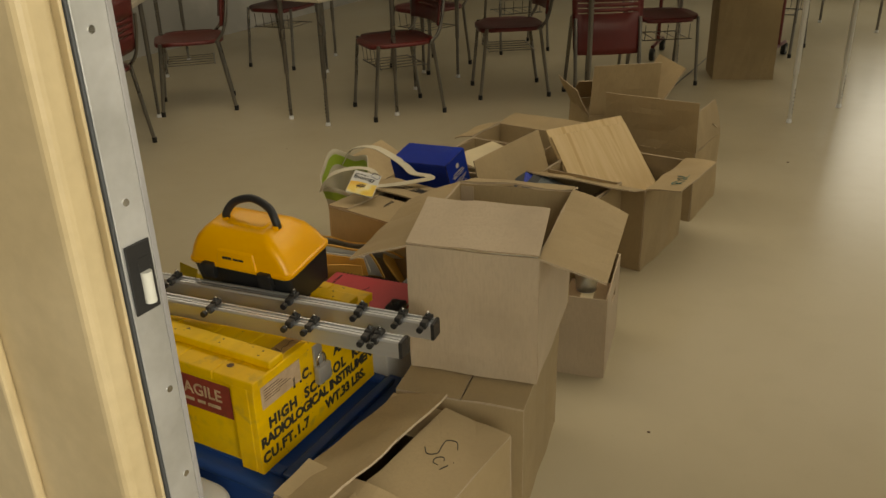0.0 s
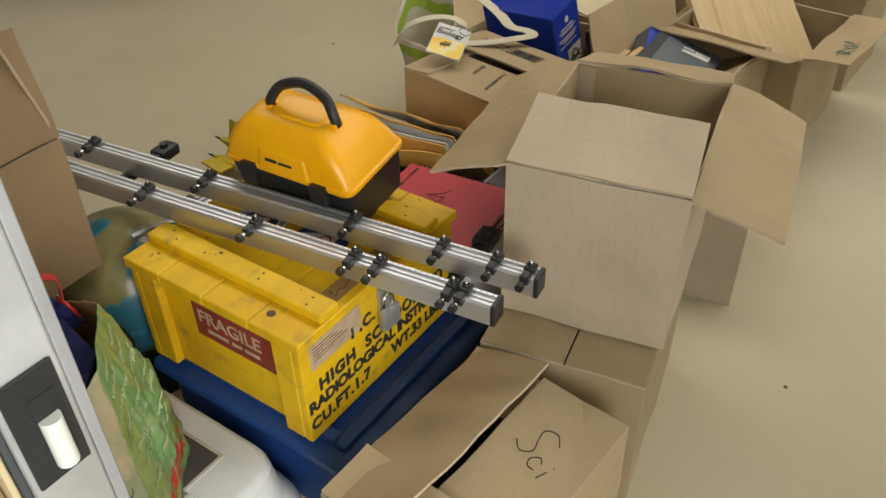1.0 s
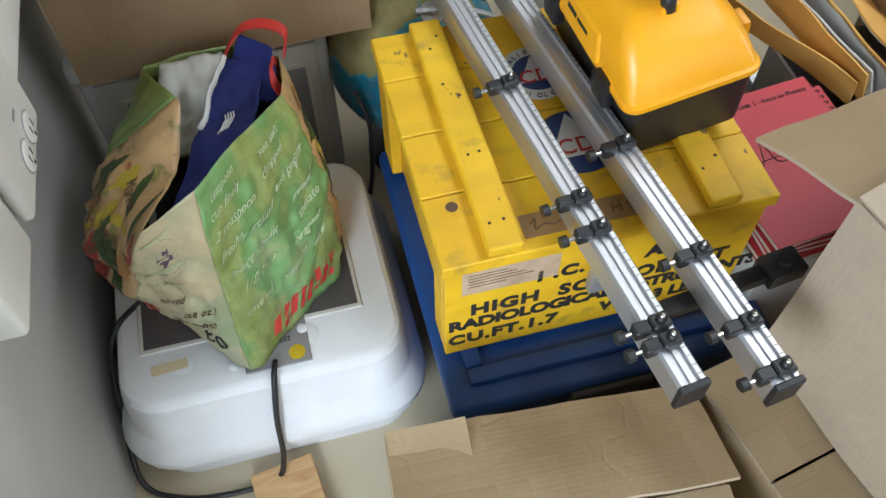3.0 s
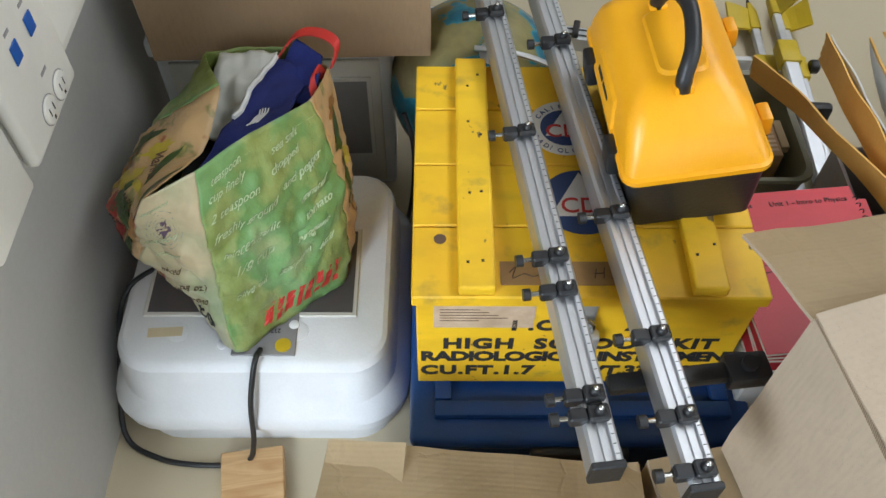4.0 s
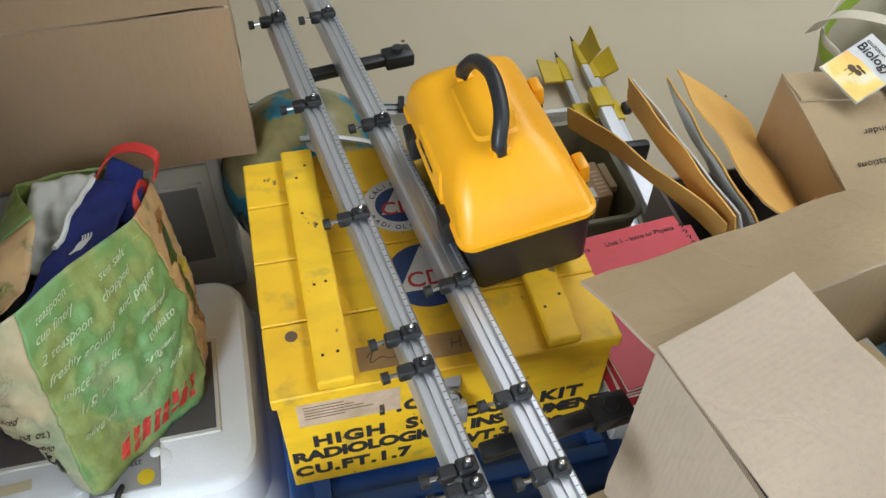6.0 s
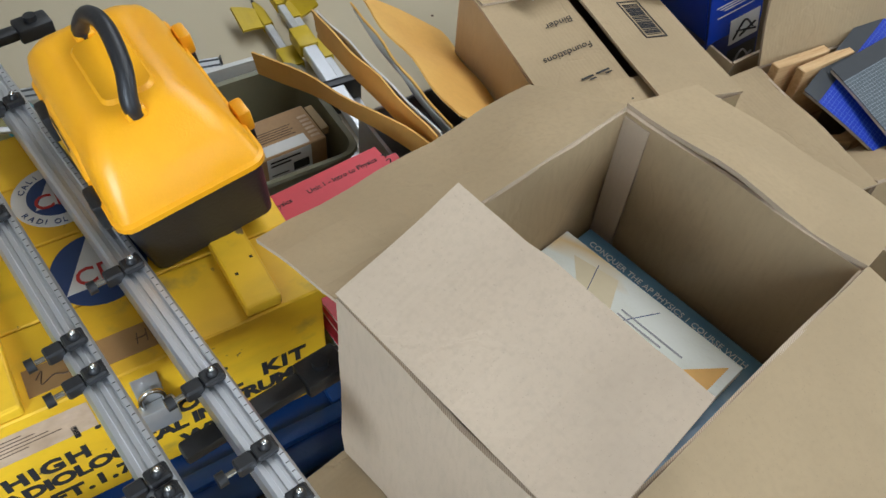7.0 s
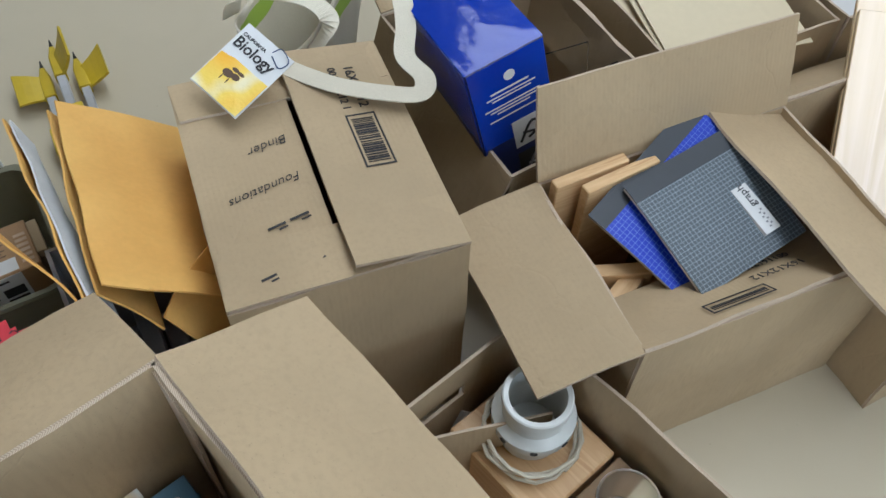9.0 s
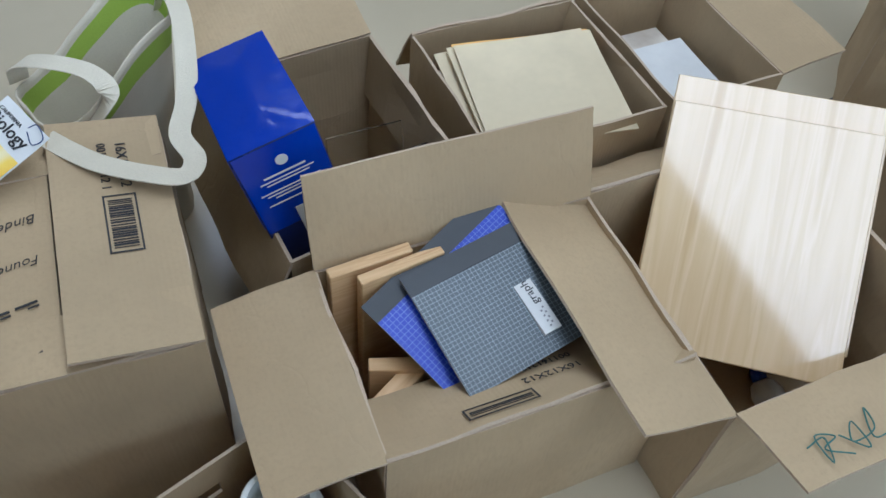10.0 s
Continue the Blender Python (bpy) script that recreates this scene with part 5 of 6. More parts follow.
# ---- stacked booklets, tub, parcel and envelopes beside the crate ----
tub = thing("storage_tub", ROOM @ pose(0.405, 0.425, 0), "olive grey plastic tub holding a small parcel", "tub")
bm = bmesh.new()
outer = [rounded(0.02, 0.275, 0.02, 0.26, 0, 0.03), rounded(0, 0.295, 0, 0.28, 0.175, 0.035), rounded(-0.006, 0.301, -0.006, 0.286, 0.180, 0.036), rounded(-0.004, 0.299, -0.004, 0.284, 0.186, 0.036), rounded(0.006, 0.289, 0.006, 0.274, 0.184, 0.032), rounded(0.026, 0.269, 0.026, 0.254, 0.006, 0.028)]
loft(bm, outer)
part("body", bm, M_TUB, tub, smooth=40)
for x0, x1 in ((-0.010, -0.0062), (0.3012, 0.305)):
    part("grip", box(x0, x1, 0.09, 0.19, 0.150, 0.180, 0.0015), M_TUB, tub, "moulded side grip")
parcel = thing("parcel", ROOM @ pose(0.437, 0.487, 0.0065, 0, 0, 2), "small brown shipping box with a white address label", "parcel")
part("body", box(0, 0.230, 0.0, 0.100, 0, 0.165, 0.002), surface("parcel_kraft", (0.40, 0.25, 0.12), (0.34, 0.20, 0.09), rough=0.7, big=6, fine=140), parcel)
part("lid_flap", box(0.2305, 0.246, 0.02, 0.09, 0.150, 0.1665, 0.001), M_CARD, parcel)
part("paper_label", box(0.110, 0.198, -0.0008, -0.0002, 0.095, 0.162), M_PAPER, parcel, "white shipping label")
part("paper_label", box(0.112, 0.198, 0.004, 0.030, 0.1652, 0.1656), M_PAPER, parcel, "white shipping label folded over the edge")
bars([(0.116, 0.150, 0.06, 0.004), (0.116, 0.141, 0.04, 0.004), (0.160, 0.115, 0.032, 0.020), (0.116, 0.118, 0.034, 0.003), (0.160, 0.100, 0.032, 0.010)], pose(0, -0.001, 0, 90, 0, 0), M_INK, parcel)
bars([(0.010 + 0.002 * (k % 2), 0.062 - 0.006 * k, 0.090 - 0.008 * (k % 3), 0.0015) for k in range(9)], pose(0, 0, 0.1653), M_PENCIL, parcel)
bars([(0.112, 0.062 - 0.006 * k, 0.075 - 0.006 * (k % 2), 0.0015) for k in range(5)], pose(0, 0, 0.1653), M_PENCIL, parcel)
bars([(0.050 + 0.009 * k, 0.080, 0.006, 0.012 - 0.003 * (k % 2)) for k in range(6)], pose(0, 0, 0.1653), M_PENCIL, parcel)
bars([(0.206, 0.012 + 0.011 * k, 0.018, 0.006) for k in range(6)], pose(0, 0, 0.1653), M_LABEL, parcel)

plinth = thing("carton_stack", ROOM @ pose(0.455, -0.02, 0), "plain white carton under the red booklets", "carton")
part("body", box(0.0, 0.215, 0.0, 0.250, 0, 0.300, 0.003), M_PAPER, plinth)
for k in range(7):
    z = 0.3005 + k * 0.0105
    rt = thing("booklet", ROOM @ pose(0.447 + 0.006 * math.sin(k * 2.1), -0.028 + 0.008 * math.cos(k * 1.7), z, 0, 0, 3.0 + 3 * math.sin(k * 1.3)), "red covered spiral bound physics booklet in a stack", "booklet", "stack of booklets")
    part("cover", box(0, 0.215, 0, 0.262, 0.0085, 0.0100, 0.0004), M_RED, rt)
    part("page_block", box(0.002, 0.213, 0.002, 0.260, 0.0, 0.0083), M_PAGES, rt)
    if k == 6:
        lettering("Physics", 0.012, pose(0.025, 0.235, 0.0104), M_INK, rt)
        lettering("Unit 1 - Intro to Physics", 0.012, pose(0.085, 0.235, 0.0104), M_INK, rt)
        strokes([[(0.0, 0.0), (0.03, 0.01), (0.05, 0.055), (0.055, 0.01), (0.10, 0.012)], [(0.05, 0.055), (0.075, 0.02), (0.092, 0.05), (0.096, 0.012)], [(0.0, 0.012), (0.05, 0.018), (0.10, 0.014)], [(0.092, 0.05), (0.11, 0.02), (0.13, 0.012)]], 0.0007, pose(0.03, 0.12, 0.0106), M_INK, rt, "bridge_drawing")
        bm = bmesh.new()
        for i in range(16):
            tube(bm, [(0.2155 + 0.005 * math.cos(a), 0.06 + i * 0.012, 0.005 + 0.007 * math.sin(a)) for a in (k2 * math.pi / 4 for k2 in range(9))], 0.0009, 5)
        part("spiral_binding", bm, M_BLACK, rt, "black spiral binding")


def envelope(near, far, down, w, label, mat, bend=0.0, seed=0.0, ragged=0.0):
    """Held by its long edge from near to far, hanging down, in the room's axes."""
    near, far = Vector(near), Vector(far)
    root = thing("envelope", ROOM @ Matrix.Translation(near), label, "envelope", "bundle of envelopes")
    ex, ln = (far - near).normalized(), (far - near).length
    ey = Vector(down)
    ey = (ey - ex * ey.dot(ex)).normalized()
    bm = bmesh.new()
    sheet(bm, (0, 0, 0), ey, ex, w, ln, 0.003, 12, 14, 0.005, seed, bend, 0.0, ragged)
    part("sleeve", bm, [mat, mat], root, smooth=40)
    if mat is M_PAPER or bend < 0 or ragged:
        return root
    n = ey.cross(ex)
    bm = bmesh.new()
    sheet(bm, -n * 0.0035 + ey * 0.006 + ex * 0.006, ey, ex, w - 0.012, ln - 0.012, 0.001, 12, 14, 0.005, seed, bend)
    part("paper_sheet", bm, [M_PAPER, M_PAPER], root)
    return root


holder = thing("magazine_file", ROOM @ pose(0.69, 0.14, 0), "grey cardboard magazine file holding envelopes", "file box")
for nm, c in (("front_panel", (0, 0.22, 0, 0.006, 0, 0.285)), ("back_panel", (0, 0.22, 0.264, 0.27, 0, 0.285)), ("side_panel", (0, 0.006, 0.0065, 0.2635, 0, 0.285)), ("side_panel", (0.214, 0.22, 0.0065, 0.2635, 0, 0.285)), ("bottom_panel", (0.0065, 0.2135, 0.0065, 0.2635, 0, 0.005))):
    part(nm, box(*c), M_GREY, holder)
envelope((0.752, 0.205, 0.42), (0.773, 0.582, 0.369), (0.80, -0.13, -0.58), 0.20, "broad brown manila envelope flopped over the bundle", M_MANILA, 0.02, 1.0)
envelope((0.742, 0.210, 0.40), (0.762, 0.588, 0.366), (0.45, -0.05, -0.90), 0.12, "brown manila envelope standing in the bundle", M_MANILA, 0.01, 3.0)
envelope((0.730, 0.220, 0.385), (0.708, 0.612, 0.352), (0.25, 0.0, -0.95), 0.06, "white paper sleeve between the envelopes", M_PAPER, 0.01, 4.0)
envelope((0.724, 0.220, 0.380), (0.698, 0.615, 0.356), (0.12, 0.0, -1.0), 0.06, "brown manila envelope with a torn edge", M_MANILA, 0.012, 6.0, 0.01)
envelope((0.718, 0.225, 0.360), (0.605, 0.580, 0.350), (0.20, 0.0, -1.0), 0.05, "brown manila envelope curling away from the bundle", M_MANILA, -0.03, 8.0)
envelope((0.800, 0.190, 0.33), (0.885, 0.275, 0.345), (0.2, -0.5, -0.8), 0.17, "brown manila envelope with a ragged torn flap", M_MANILA, 0.03, 10.0, 0.02)


# ---- folded surveying tripod lying on the floor ----
def tripod():
    root = thing("surveying_tripod", along((0.775, 0.42), (0.815, 1.13), 0.0), "folded aluminium surveying tripod with yellow fittings on the floor", "tripod")
    for x, z in ((-0.035, 0.03), (0.035, 0.03), (0.0, 0.075)):
        bm = bmesh.new()
        slab(bm, x - 0.016, x + 0.016, -0.15, 0.50, z - 0.012, z + 0.012, 0.003, 1)
        leg = part("leg", bm, M_ALU, root, "dull aluminium leg")
        bm = bmesh.new()
        slab(bm, x - 0.009, x + 0.009, 0.50, 0.62, z - 0.008, z + 0.008, 0.002, 1)
        part("inner_leg", bm, M_STEEL, leg)
        part("clamp", box(x - 0.022, x + 0.022, 0.43, 0.50, z - 0.017, z + 0.017, 0.004, 2), M_YTRI, leg, "yellow leg clamp", smooth=40)
        bm = loft(bmesh.new(), [rounded(x - 0.012, x + 0.012, z - 0.012, z + 0.012, 0.0, 0.004), rounded(x - 0.012, x + 0.012, z - 0.010, z + 0.012, 0.06, 0.004), rounded(x - 0.005, x + 0.005, z - 0.004, z + 0.005, 0.10, 0.002)])
        for v in bm.verts:
            v.co = Vector((v.co.x, 0.60 + v.co.z, v.co.y))
        part("foot", bm, M_YTRI, leg, "yellow foot", smooth=40)
        sx = 1 if x >= 0 else -1
        bm = bmesh.new()
        sheet(bm, (x, 0.60, z), (0, 1, 0.1), (sx, 0.15, 0.35 if x else 1.2), 0.062, 0.062, 0.006, 4, 4, 0.001, 1, -0.012, -0.012)
        part("step_plate", bm, [M_YTRI, M_YTRI], leg, "yellow step plate")
        bm = bmesh.new()
        tube(bm, [(x, 0.70, z), (x, 0.73, z)], 0.005, 8, 0.001)
        part("spike", bm, M_DARK, leg)
    part("strap", box(-0.058, 0.058, 0.28, 0.305, 0.005, 0.094, 0.010, 2), M_BLACK, root, "black webbing strap", smooth=40)
    bm = bmesh.new()
    lathe(bm, [(0.014, 0), (0.016, 0.004), (0.016, 0.016), (0.012, 0.02)], 14)
    part("thumb_screw", bm, M_BLACK, root, "", pose(0.057, 0.46, 0.05, 0, 90, 0), 40)


tripod()
track3 = thing("optics_rail", along((0.60, 0.855), (0.0, 0.985), 0.0), "short bright aluminium rail with black riders on the floor", "rail")
part("rail", box(-0.02, 0.02, 0, 0.62, 0.075, 0.112, 0.003), M_ALU, track3)
for x in (-0.012, 0.006):
    part("groove", box(x, x + 0.006, 0.002, 0.618, 0.1121, 0.1124), M_SPINE, track3, "dark groove")
part("end_cap", box(-0.021, 0.021, -0.004, -0.0002, 0.074, 0.113, 0.001), M_BLACK, track3, "black end cap")
for y in (0.01, 0.55):
    part("rail_foot", box(-0.045, 0.045, y, y + 0.03, 0, 0.074, 0.005, 1), M_BLACK, track3, "black foot")
for y in (0.10, 0.13, 0.21, 0.27, 0.40):
    part("rider", box(-0.024, 0.024, y, y + 0.014, 0.1125, 0.128, 0.003), M_BLACK, track3, "black rider")
ruler = thing("metal_rule", ROOM @ pose(0.335, 0.755, 0.0, 0, 0, -2), "wide silver metal rule propped on black feet", "rule")
part("blade", box(0, 0.325, 0.0, 0.012, 0.122, 0.182, 0.001), M_PAPER, ruler)
for x in (0.03, 0.1):
    part("foot", box(x, x + 0.03, -0.012, 0.03, 0, 0.1215, 0.004), M_BLACK, ruler, "black foot")
part("paper_label", box(0.265, 0.318, -0.0008, -0.0002, 0.150, 0.176), M_WINK, ruler, "small white label")


# ---- textbooks inside the pale box ----
def textbook(m, w, d, t, mat, label, words=()):
    root = thing("textbook", m, label, "book", "books in the pale box")
    part("page_block", box(0.003, w - 0.003, 0.003, d - 0.003, 0.003, t - 0.003), M_PAGES, root)
    part("front_cover", box(0, w, 0, d, t - 0.0028, t, 0.0008), mat, root)
    part("back_cover", box(0, w, 0, d, 0, 0.0028, 0.0008), mat, root)
    for s, size, x, y, a in words:
        lettering(s, size, pose(x, y, t + 0.0004, 0, 0, a), M_INK, root)
    return root


AIN = pose(0.098, 1.752, 0.3225, 0, 0, -13.4)
for k in range(5):
    tbk = textbook(AIN @ pose(0.018 + 0.003 * (k % 2), 0.165 + 0.003 * (k % 3), 0.008 + k * 0.0265, 0, 0, 0.6 * (k % 2)), 0.262, 0.212, 0.026, M_BOOKB, "blue hardback textbook in a stack inside the box")
lettering("CONQUER THE AP PHYSICS 1 COURSE WITH", 0.0115, pose(0.015, 0.190, 0.0265), M_WINK, tbk)
tb = textbook(AIN @ pose(0.014, 0.128, 0.1415, 1, 0, 1), 0.256, 0.212, 0.014, M_BOOK, "pale workbook with orange and blue abstract cover", ())
bars([(0.030 + 0.004 * (i % 2), 0.035 + 0.0075 * i, 0.075 - 0.010 * (i % 3), 0.0020) for i in range(9)] + [(0.118, 0.125 + 0.0075 * i, 0.085 - 0.012 * (i % 3), 0.0020) for i in range(7)], pose(0, 0, 0.0143), M_GREY, tb)
part("title_panel", box(0.15, 0.24, 0.03, 0.11, 0.0143, 0.0147), M_PAPER, tb, "pale title panel")
bars([(0.158, 0.04 + 0.011 * i, 0.06 - 0.01 * (i % 2), 0.0035) for i in range(6)], pose(0, 0, 0.0149), M_GREY, tb)
for nm, pts, mt in (("orange_shape", ((0.03, 0.19), (0.09, 0.20), (0.16, 0.06)), M_FOLDER), ("orange_shape", ((0.175, 0.115), (0.245, 0.13), (0.245, 0.20)), M_MANILA), ("blue_shape", ((0.10, 0.10), (0.15, 0.14), (0.16, 0.07)), surface("pale_blue_print", (0.36, 0.40, 0.50), rough=0.35))):
    bm = bmesh.new()
    bm.faces.new([bm.verts.new((x, y, 0.0142)) for x, y in pts])
    part(nm, bm, mt, tb)
for p0, p1 in (((0.01, 0.02), (0.15, 0.20)), ((0.09, 0.01), (0.06, 0.20))):
    bm = bmesh.new()
    tube(bm, [(*p0, 0.0140), ((p0[0] + p1[0]) / 2 + 0.02, (p0[1] + p1[1]) / 2, 0.0140), (*p1, 0.0140)], 0.0007, 5)
    part("printed_arc", bm, M_BINK, tb)


# ---- tote bag and its tag ----
TOTE = pose(-0.25, 2.805, 0, 0, 0, 104)


def tote():
    root = thing("tote_bag", TOTE, "natural canvas tote bag with lime green trim", "bag")
    bm = bmesh.new()
    rings = []
    levels = [0.0, 0.05, 0.11, 0.18, 0.25, 0.31, 0.355, 0.385, 0.392, 0.418, 0.424, 0.435]
    for z in levels:
        ring = []
        for k in range(48):
            a = 2 * math.pi * k / 48
            open_up = max(0.0, (z - 0.2) / 0.235)
            rx, ry = 0.120 + 0.035 * open_up, 0.045 + 0.040 * open_up
            w = 1 + 0.10 * noise.noise(Vector((math.cos(a) * 2, math.sin(a) * 2, z * 7)))
            ring.append((rx * math.cos(a) * w, ry * math.sin(a) * w, z + open_up * (0.030 * math.cos(a + 0.6) + 0.020 * math.sin(3 * a))))
        rings.append(ring)
    vs = [[bm.verts.new(p) for p in r] for r in rings]
    for n, (a, b) in enumerate(zip(vs, vs[1:])):
        for k in range(48):
            f = bm.faces.new((a[k], a[(k + 1) % 48], b[(k + 1) % 48], b[k]))
            f.material_index = 1 if n in (7, 8) else 0
    bm.faces.new(vs[0][::-1])
    ob = part("body", bm, [M_CANVAS, M_LIME], root, smooth=70)
    ob.modifiers.new("thickness", "SOLIDIFY").thickness = 0.003

    def strap(pts, wid, name="strap", mat=M_CANVAS):
        bm = bmesh.new()
        c = curve_pts(pts, 9)
        g = []
        for i, p in enumerate(c):
            d = (c[min(i + 1, len(c) - 1)] - c[max(i - 1, 0)]).normalized()
            s = d.cross(Vector((0, 0, 1)))
            s = (s.normalized() if s.length > 0.2 else Vector((0.6, 0.8, 0))) * wid / 2
            g.append((bm.verts.new(p - s), bm.verts.new(p + s)))
        for a, b in zip(g, g[1:]):
            bm.faces.new((a[0], a[1], b[1], b[0]))
        st = part(name, bm, mat, root)
        st.matrix_parent_inverse = TOTE.inverted()
        st.modifiers.new("thickness", "SOLIDIFY").thickness = 0.002
    strap([(-0.14, 2.628, 0.4435), (-0.09, 2.632, 0.446), (-0.038, 2.641, 0.449), (0.02, 2.665, 0.451), (0.060, 2.695, 0.449), (0.045, 2.728, 0.447), (-0.002, 2.745, 0.450), (-0.035, 2.79, 0.462), (-0.085, 2.84, 0.478), (-0.16, 2.90, 0.492), (-0.245, 2.945, 0.47), (-0.285, 2.955, 0.41)], 0.030)
    strap([(-0.315, 2.70, 0.40), (-0.285, 2.695, 0.452), (-0.235, 2.712, 0.472), (-0.175, 2.738, 0.470), (-0.135, 2.735, 0.452), (-0.150, 2.70, 0.40)], 0.030)


tote()
# swing tag: from its lower corner along the two edges
e1 = (Vector((-0.085, 2.599, 0.472)) - Vector((-0.113, 2.497, 0.446))).normalized()
e2 = (Vector((-0.181, 2.492, 0.458)) - Vector((-0.113, 2.497, 0.446)))
e2 = (e2 - e1 * e2.dot(e1)).normalized()
tag_m = Matrix((-e2, e1, (-e2).cross(e1))).transposed().to_4x4()
tag_m.translation = Vector((-0.113, 2.497, 0.4495)) + e2 * 0.082
tag_m = tag_m @ pose(0, 0, 0, 0, 0, 7)
tag = thing("swing_tag", tag_m, "white and yellow printed swing tag on the tote strap", "tag")
bm = bmesh.new()
sheet(bm, (0, 0, 0), (1, 0, 0), (0, 1, 0), 0.088, 0.112, 0.0012, 4, 5, 0.001, 2, 0.004)
part("card", bm, [M_PAPER, M_PAPER], tag)
part("photo", box(0.0015, 0.0865, 0.0015, 0.062, 0.0022, 0.0026), M_SUNNY, tag, "blurred yellow flower photo")
bm = bmesh.new()
for cx, cy, rx, ry in ((0.033, 0.040, 0.009, 0.006), (0.045, 0.042, 0.007, 0.005), (0.038, 0.050, 0.006, 0.003), (0.048, 0.050, 0.006, 0.0025), (0.029, 0.031, 0.001, 0.005), (0.040, 0.031, 0.001, 0.005)):
    v = [bm.verts.new((cx + rx * math.cos(2 * math.pi * k / 12), cy + ry * math.sin(2 * math.pi * k / 12), 0.0029)) for k in range(12)]
    bm.faces.new(v)
part("bee_picture", bm, M_PENCIL, tag, "dark insect picture")
lettering("Biology", 0.0240, pose(0.004, 0.075, 0.0042), M_INK, tag, bold=0.0003)
lettering("CALIFORNIA", 0.0075, pose(0.006, 0.094, 0.0050), M_INK, tag)
bm = bmesh.new()
tube(bm, curve_pts([(0.055, 0.100, 0.003), (0.065, 0.112, 0.010), (0.085, 0.105, 0.008), (0.08, 0.09, 0.006), (0.06, 0.097, 0.005)], 6), 0.0008, 5)
part("string", bm, M_BINK, tag, "dark elastic string")


# ---- glossy blue carton and acrylic stands in the far box ----
up = Vector((-0.17, -0.18, 1)).normalized()
side = Vector((0.47, 0.88, 0))
side = (side - up * side.dot(up)).normalized()
lean = Matrix((side, up.cross(side), up)).transposed().to_4x4()
lean.translation = Vector((0.108, 2.732, 0.478)) - up * 0.45
bc = thing("blue_carton", lean, "glossy blue and navy product carton leaning in a box", "carton")
part("body", box(0, 0.125, 0, 0.228, 0, 0.449, 0.002), M_NAVY, bc)
bm = bmesh.new()
top_pts = [(0, 0, 0), (0.0625, 0, 0), (0.125, 0, 0), (0.125, 0.114, 0.0), (0.125, 0.228, 0), (0.0625, 0.228, 0), (0, 0.228, 0), (0, 0.114, 0), (0.0625, 0.062, 0.007), (0.0625, 0.166, 0.007)]
c4 = [bm.verts.new((x, y, 0.4495 + z)) for x, y, z in top_pts]
for f in ((0, 1, 8), (1, 2, 8), (2, 3, 8), (3, 9, 8), (3, 4, 9), (4, 5, 9), (5, 6, 9), (6, 7, 9), (7, 8, 9), (7, 0, 8)):
    bm.faces.new([c4[k] for k in f])
bmesh.ops.subdivide_edges(bm, edges=bm.edges, cuts=5, use_grid_fill=True)
for v in bm.verts:
    v.co.z += 0.0022 * abs(noise.noise(Vector((v.co.x * 60, v.co.y * 38, 2))))
part("wrapped_top", bm, M_SHINY, bc, "glossy blue crumpled top", smooth=30)
part("front_print", box(0.002, 0.123, -0.0012, -0.0004, 0.02, 0.448), M_NAVY, bc)
part("front_band", box(0.002, 0.123, -0.0017, -0.0013, 0.290, 0.448), M_SHINY, bc, "blue upper front")
part("side_print", box(-0.0012, -0.0004, 0.002, 0.226, 0.300, 0.448), M_SHINY, bc, "blue upper side")
for x, z, w, h in ((0.030, 0.392, 0.062, 0.0030), (0.022, 0.384, 0.080, 0.0022), (0.030, 0.378, 0.064, 0.0022), (0.016, 0.364, 0.090, 0.0022), (0.024, 0.358, 0.076, 0.0022), (0.034, 0.352, 0.055, 0.0022), (0.020, 0.340, 0.080, 0.0022)):
    bars([(x, z, w, h)], pose(0, -0.0019, 0, 90, 0, 0), M_WINK, bc)
for z in (0.262, 0.190, 0.118):
    part("picture_panel", box(0.052, 0.118, -0.0024, -0.0018, z, z + 0.058), M_PAPER if z > 0.2 else M_BLACK, bc, "small picture panel")
    for ln in ([(0.006, 0.01), (0.03, 0.045), (0.05, 0.02)], [(0.012, 0.028), (0.058, 0.012)], [(0.02, 0.012), (0.055, 0.03)]):
        strokes([ln], 0.0022, pose(0.055, -0.0026, z, 90, 0, 0), M_INK if z > 0.2 else M_GREY, bc, "picture_line")
bm = bmesh.new()
lathe(bm, [(0.009, 0), (0.009, 0.0006)], 20)
part("crest", bm, M_WINK, bc, "small white emblem", pose(0.064, -0.0018, 0.415, 90, 0, 0))
for k, (x, y, yaw) in enumerate(((0.10, 0.05, 20), (0.16, 0.04, 32), (0.135, 0.12, 25))):
    st = thing("acrylic_stand", pose(0.197, 2.740, 0.008, 0, 0, 65) @ pose(x, y, 0, 0, 0, yaw - 30), "clear acrylic display stand in a cardboard box", "stand", "acrylic stands")
    bm = bmesh.new()
    sheet(bm, (0, 0, 0.0), (1, 0, 0), (0, 0.25, 0.97), 0.13, 0.335, 0.004, 2, 2, 0.0)
    part("panel", bm, [M_CLEAR, M_CLEAR], st)
    part("edge_strip", box(0.131, 0.143, 0.0, 0.02, 0, 0.315, 0.001), M_BLACK, st, "black edge strip")


# ---- folders and papers ----
def paper_pile(m, count, w, d, mats, label, category, group, gap=0.006, jig=0.012, seed=1):
    rng = random.Random(seed)
    for k in range(count):
        rt = finish(category.replace(" ", "_"), sheet(bmesh.new(), (0, 0, 0.002), (1, 0, 0), (0, 1, 0), w, d, 0.0025, 5, 5, 0.0015, k * 1.7 + seed, 0.006), [mats[k % len(mats)]] * 2, m @ pose(rng.uniform(-jig, jig), rng.uniform(-jig, jig), k * gap, 0, 0, rng.uniform(-3, 3)))
        tagged(rt, label, category, group)


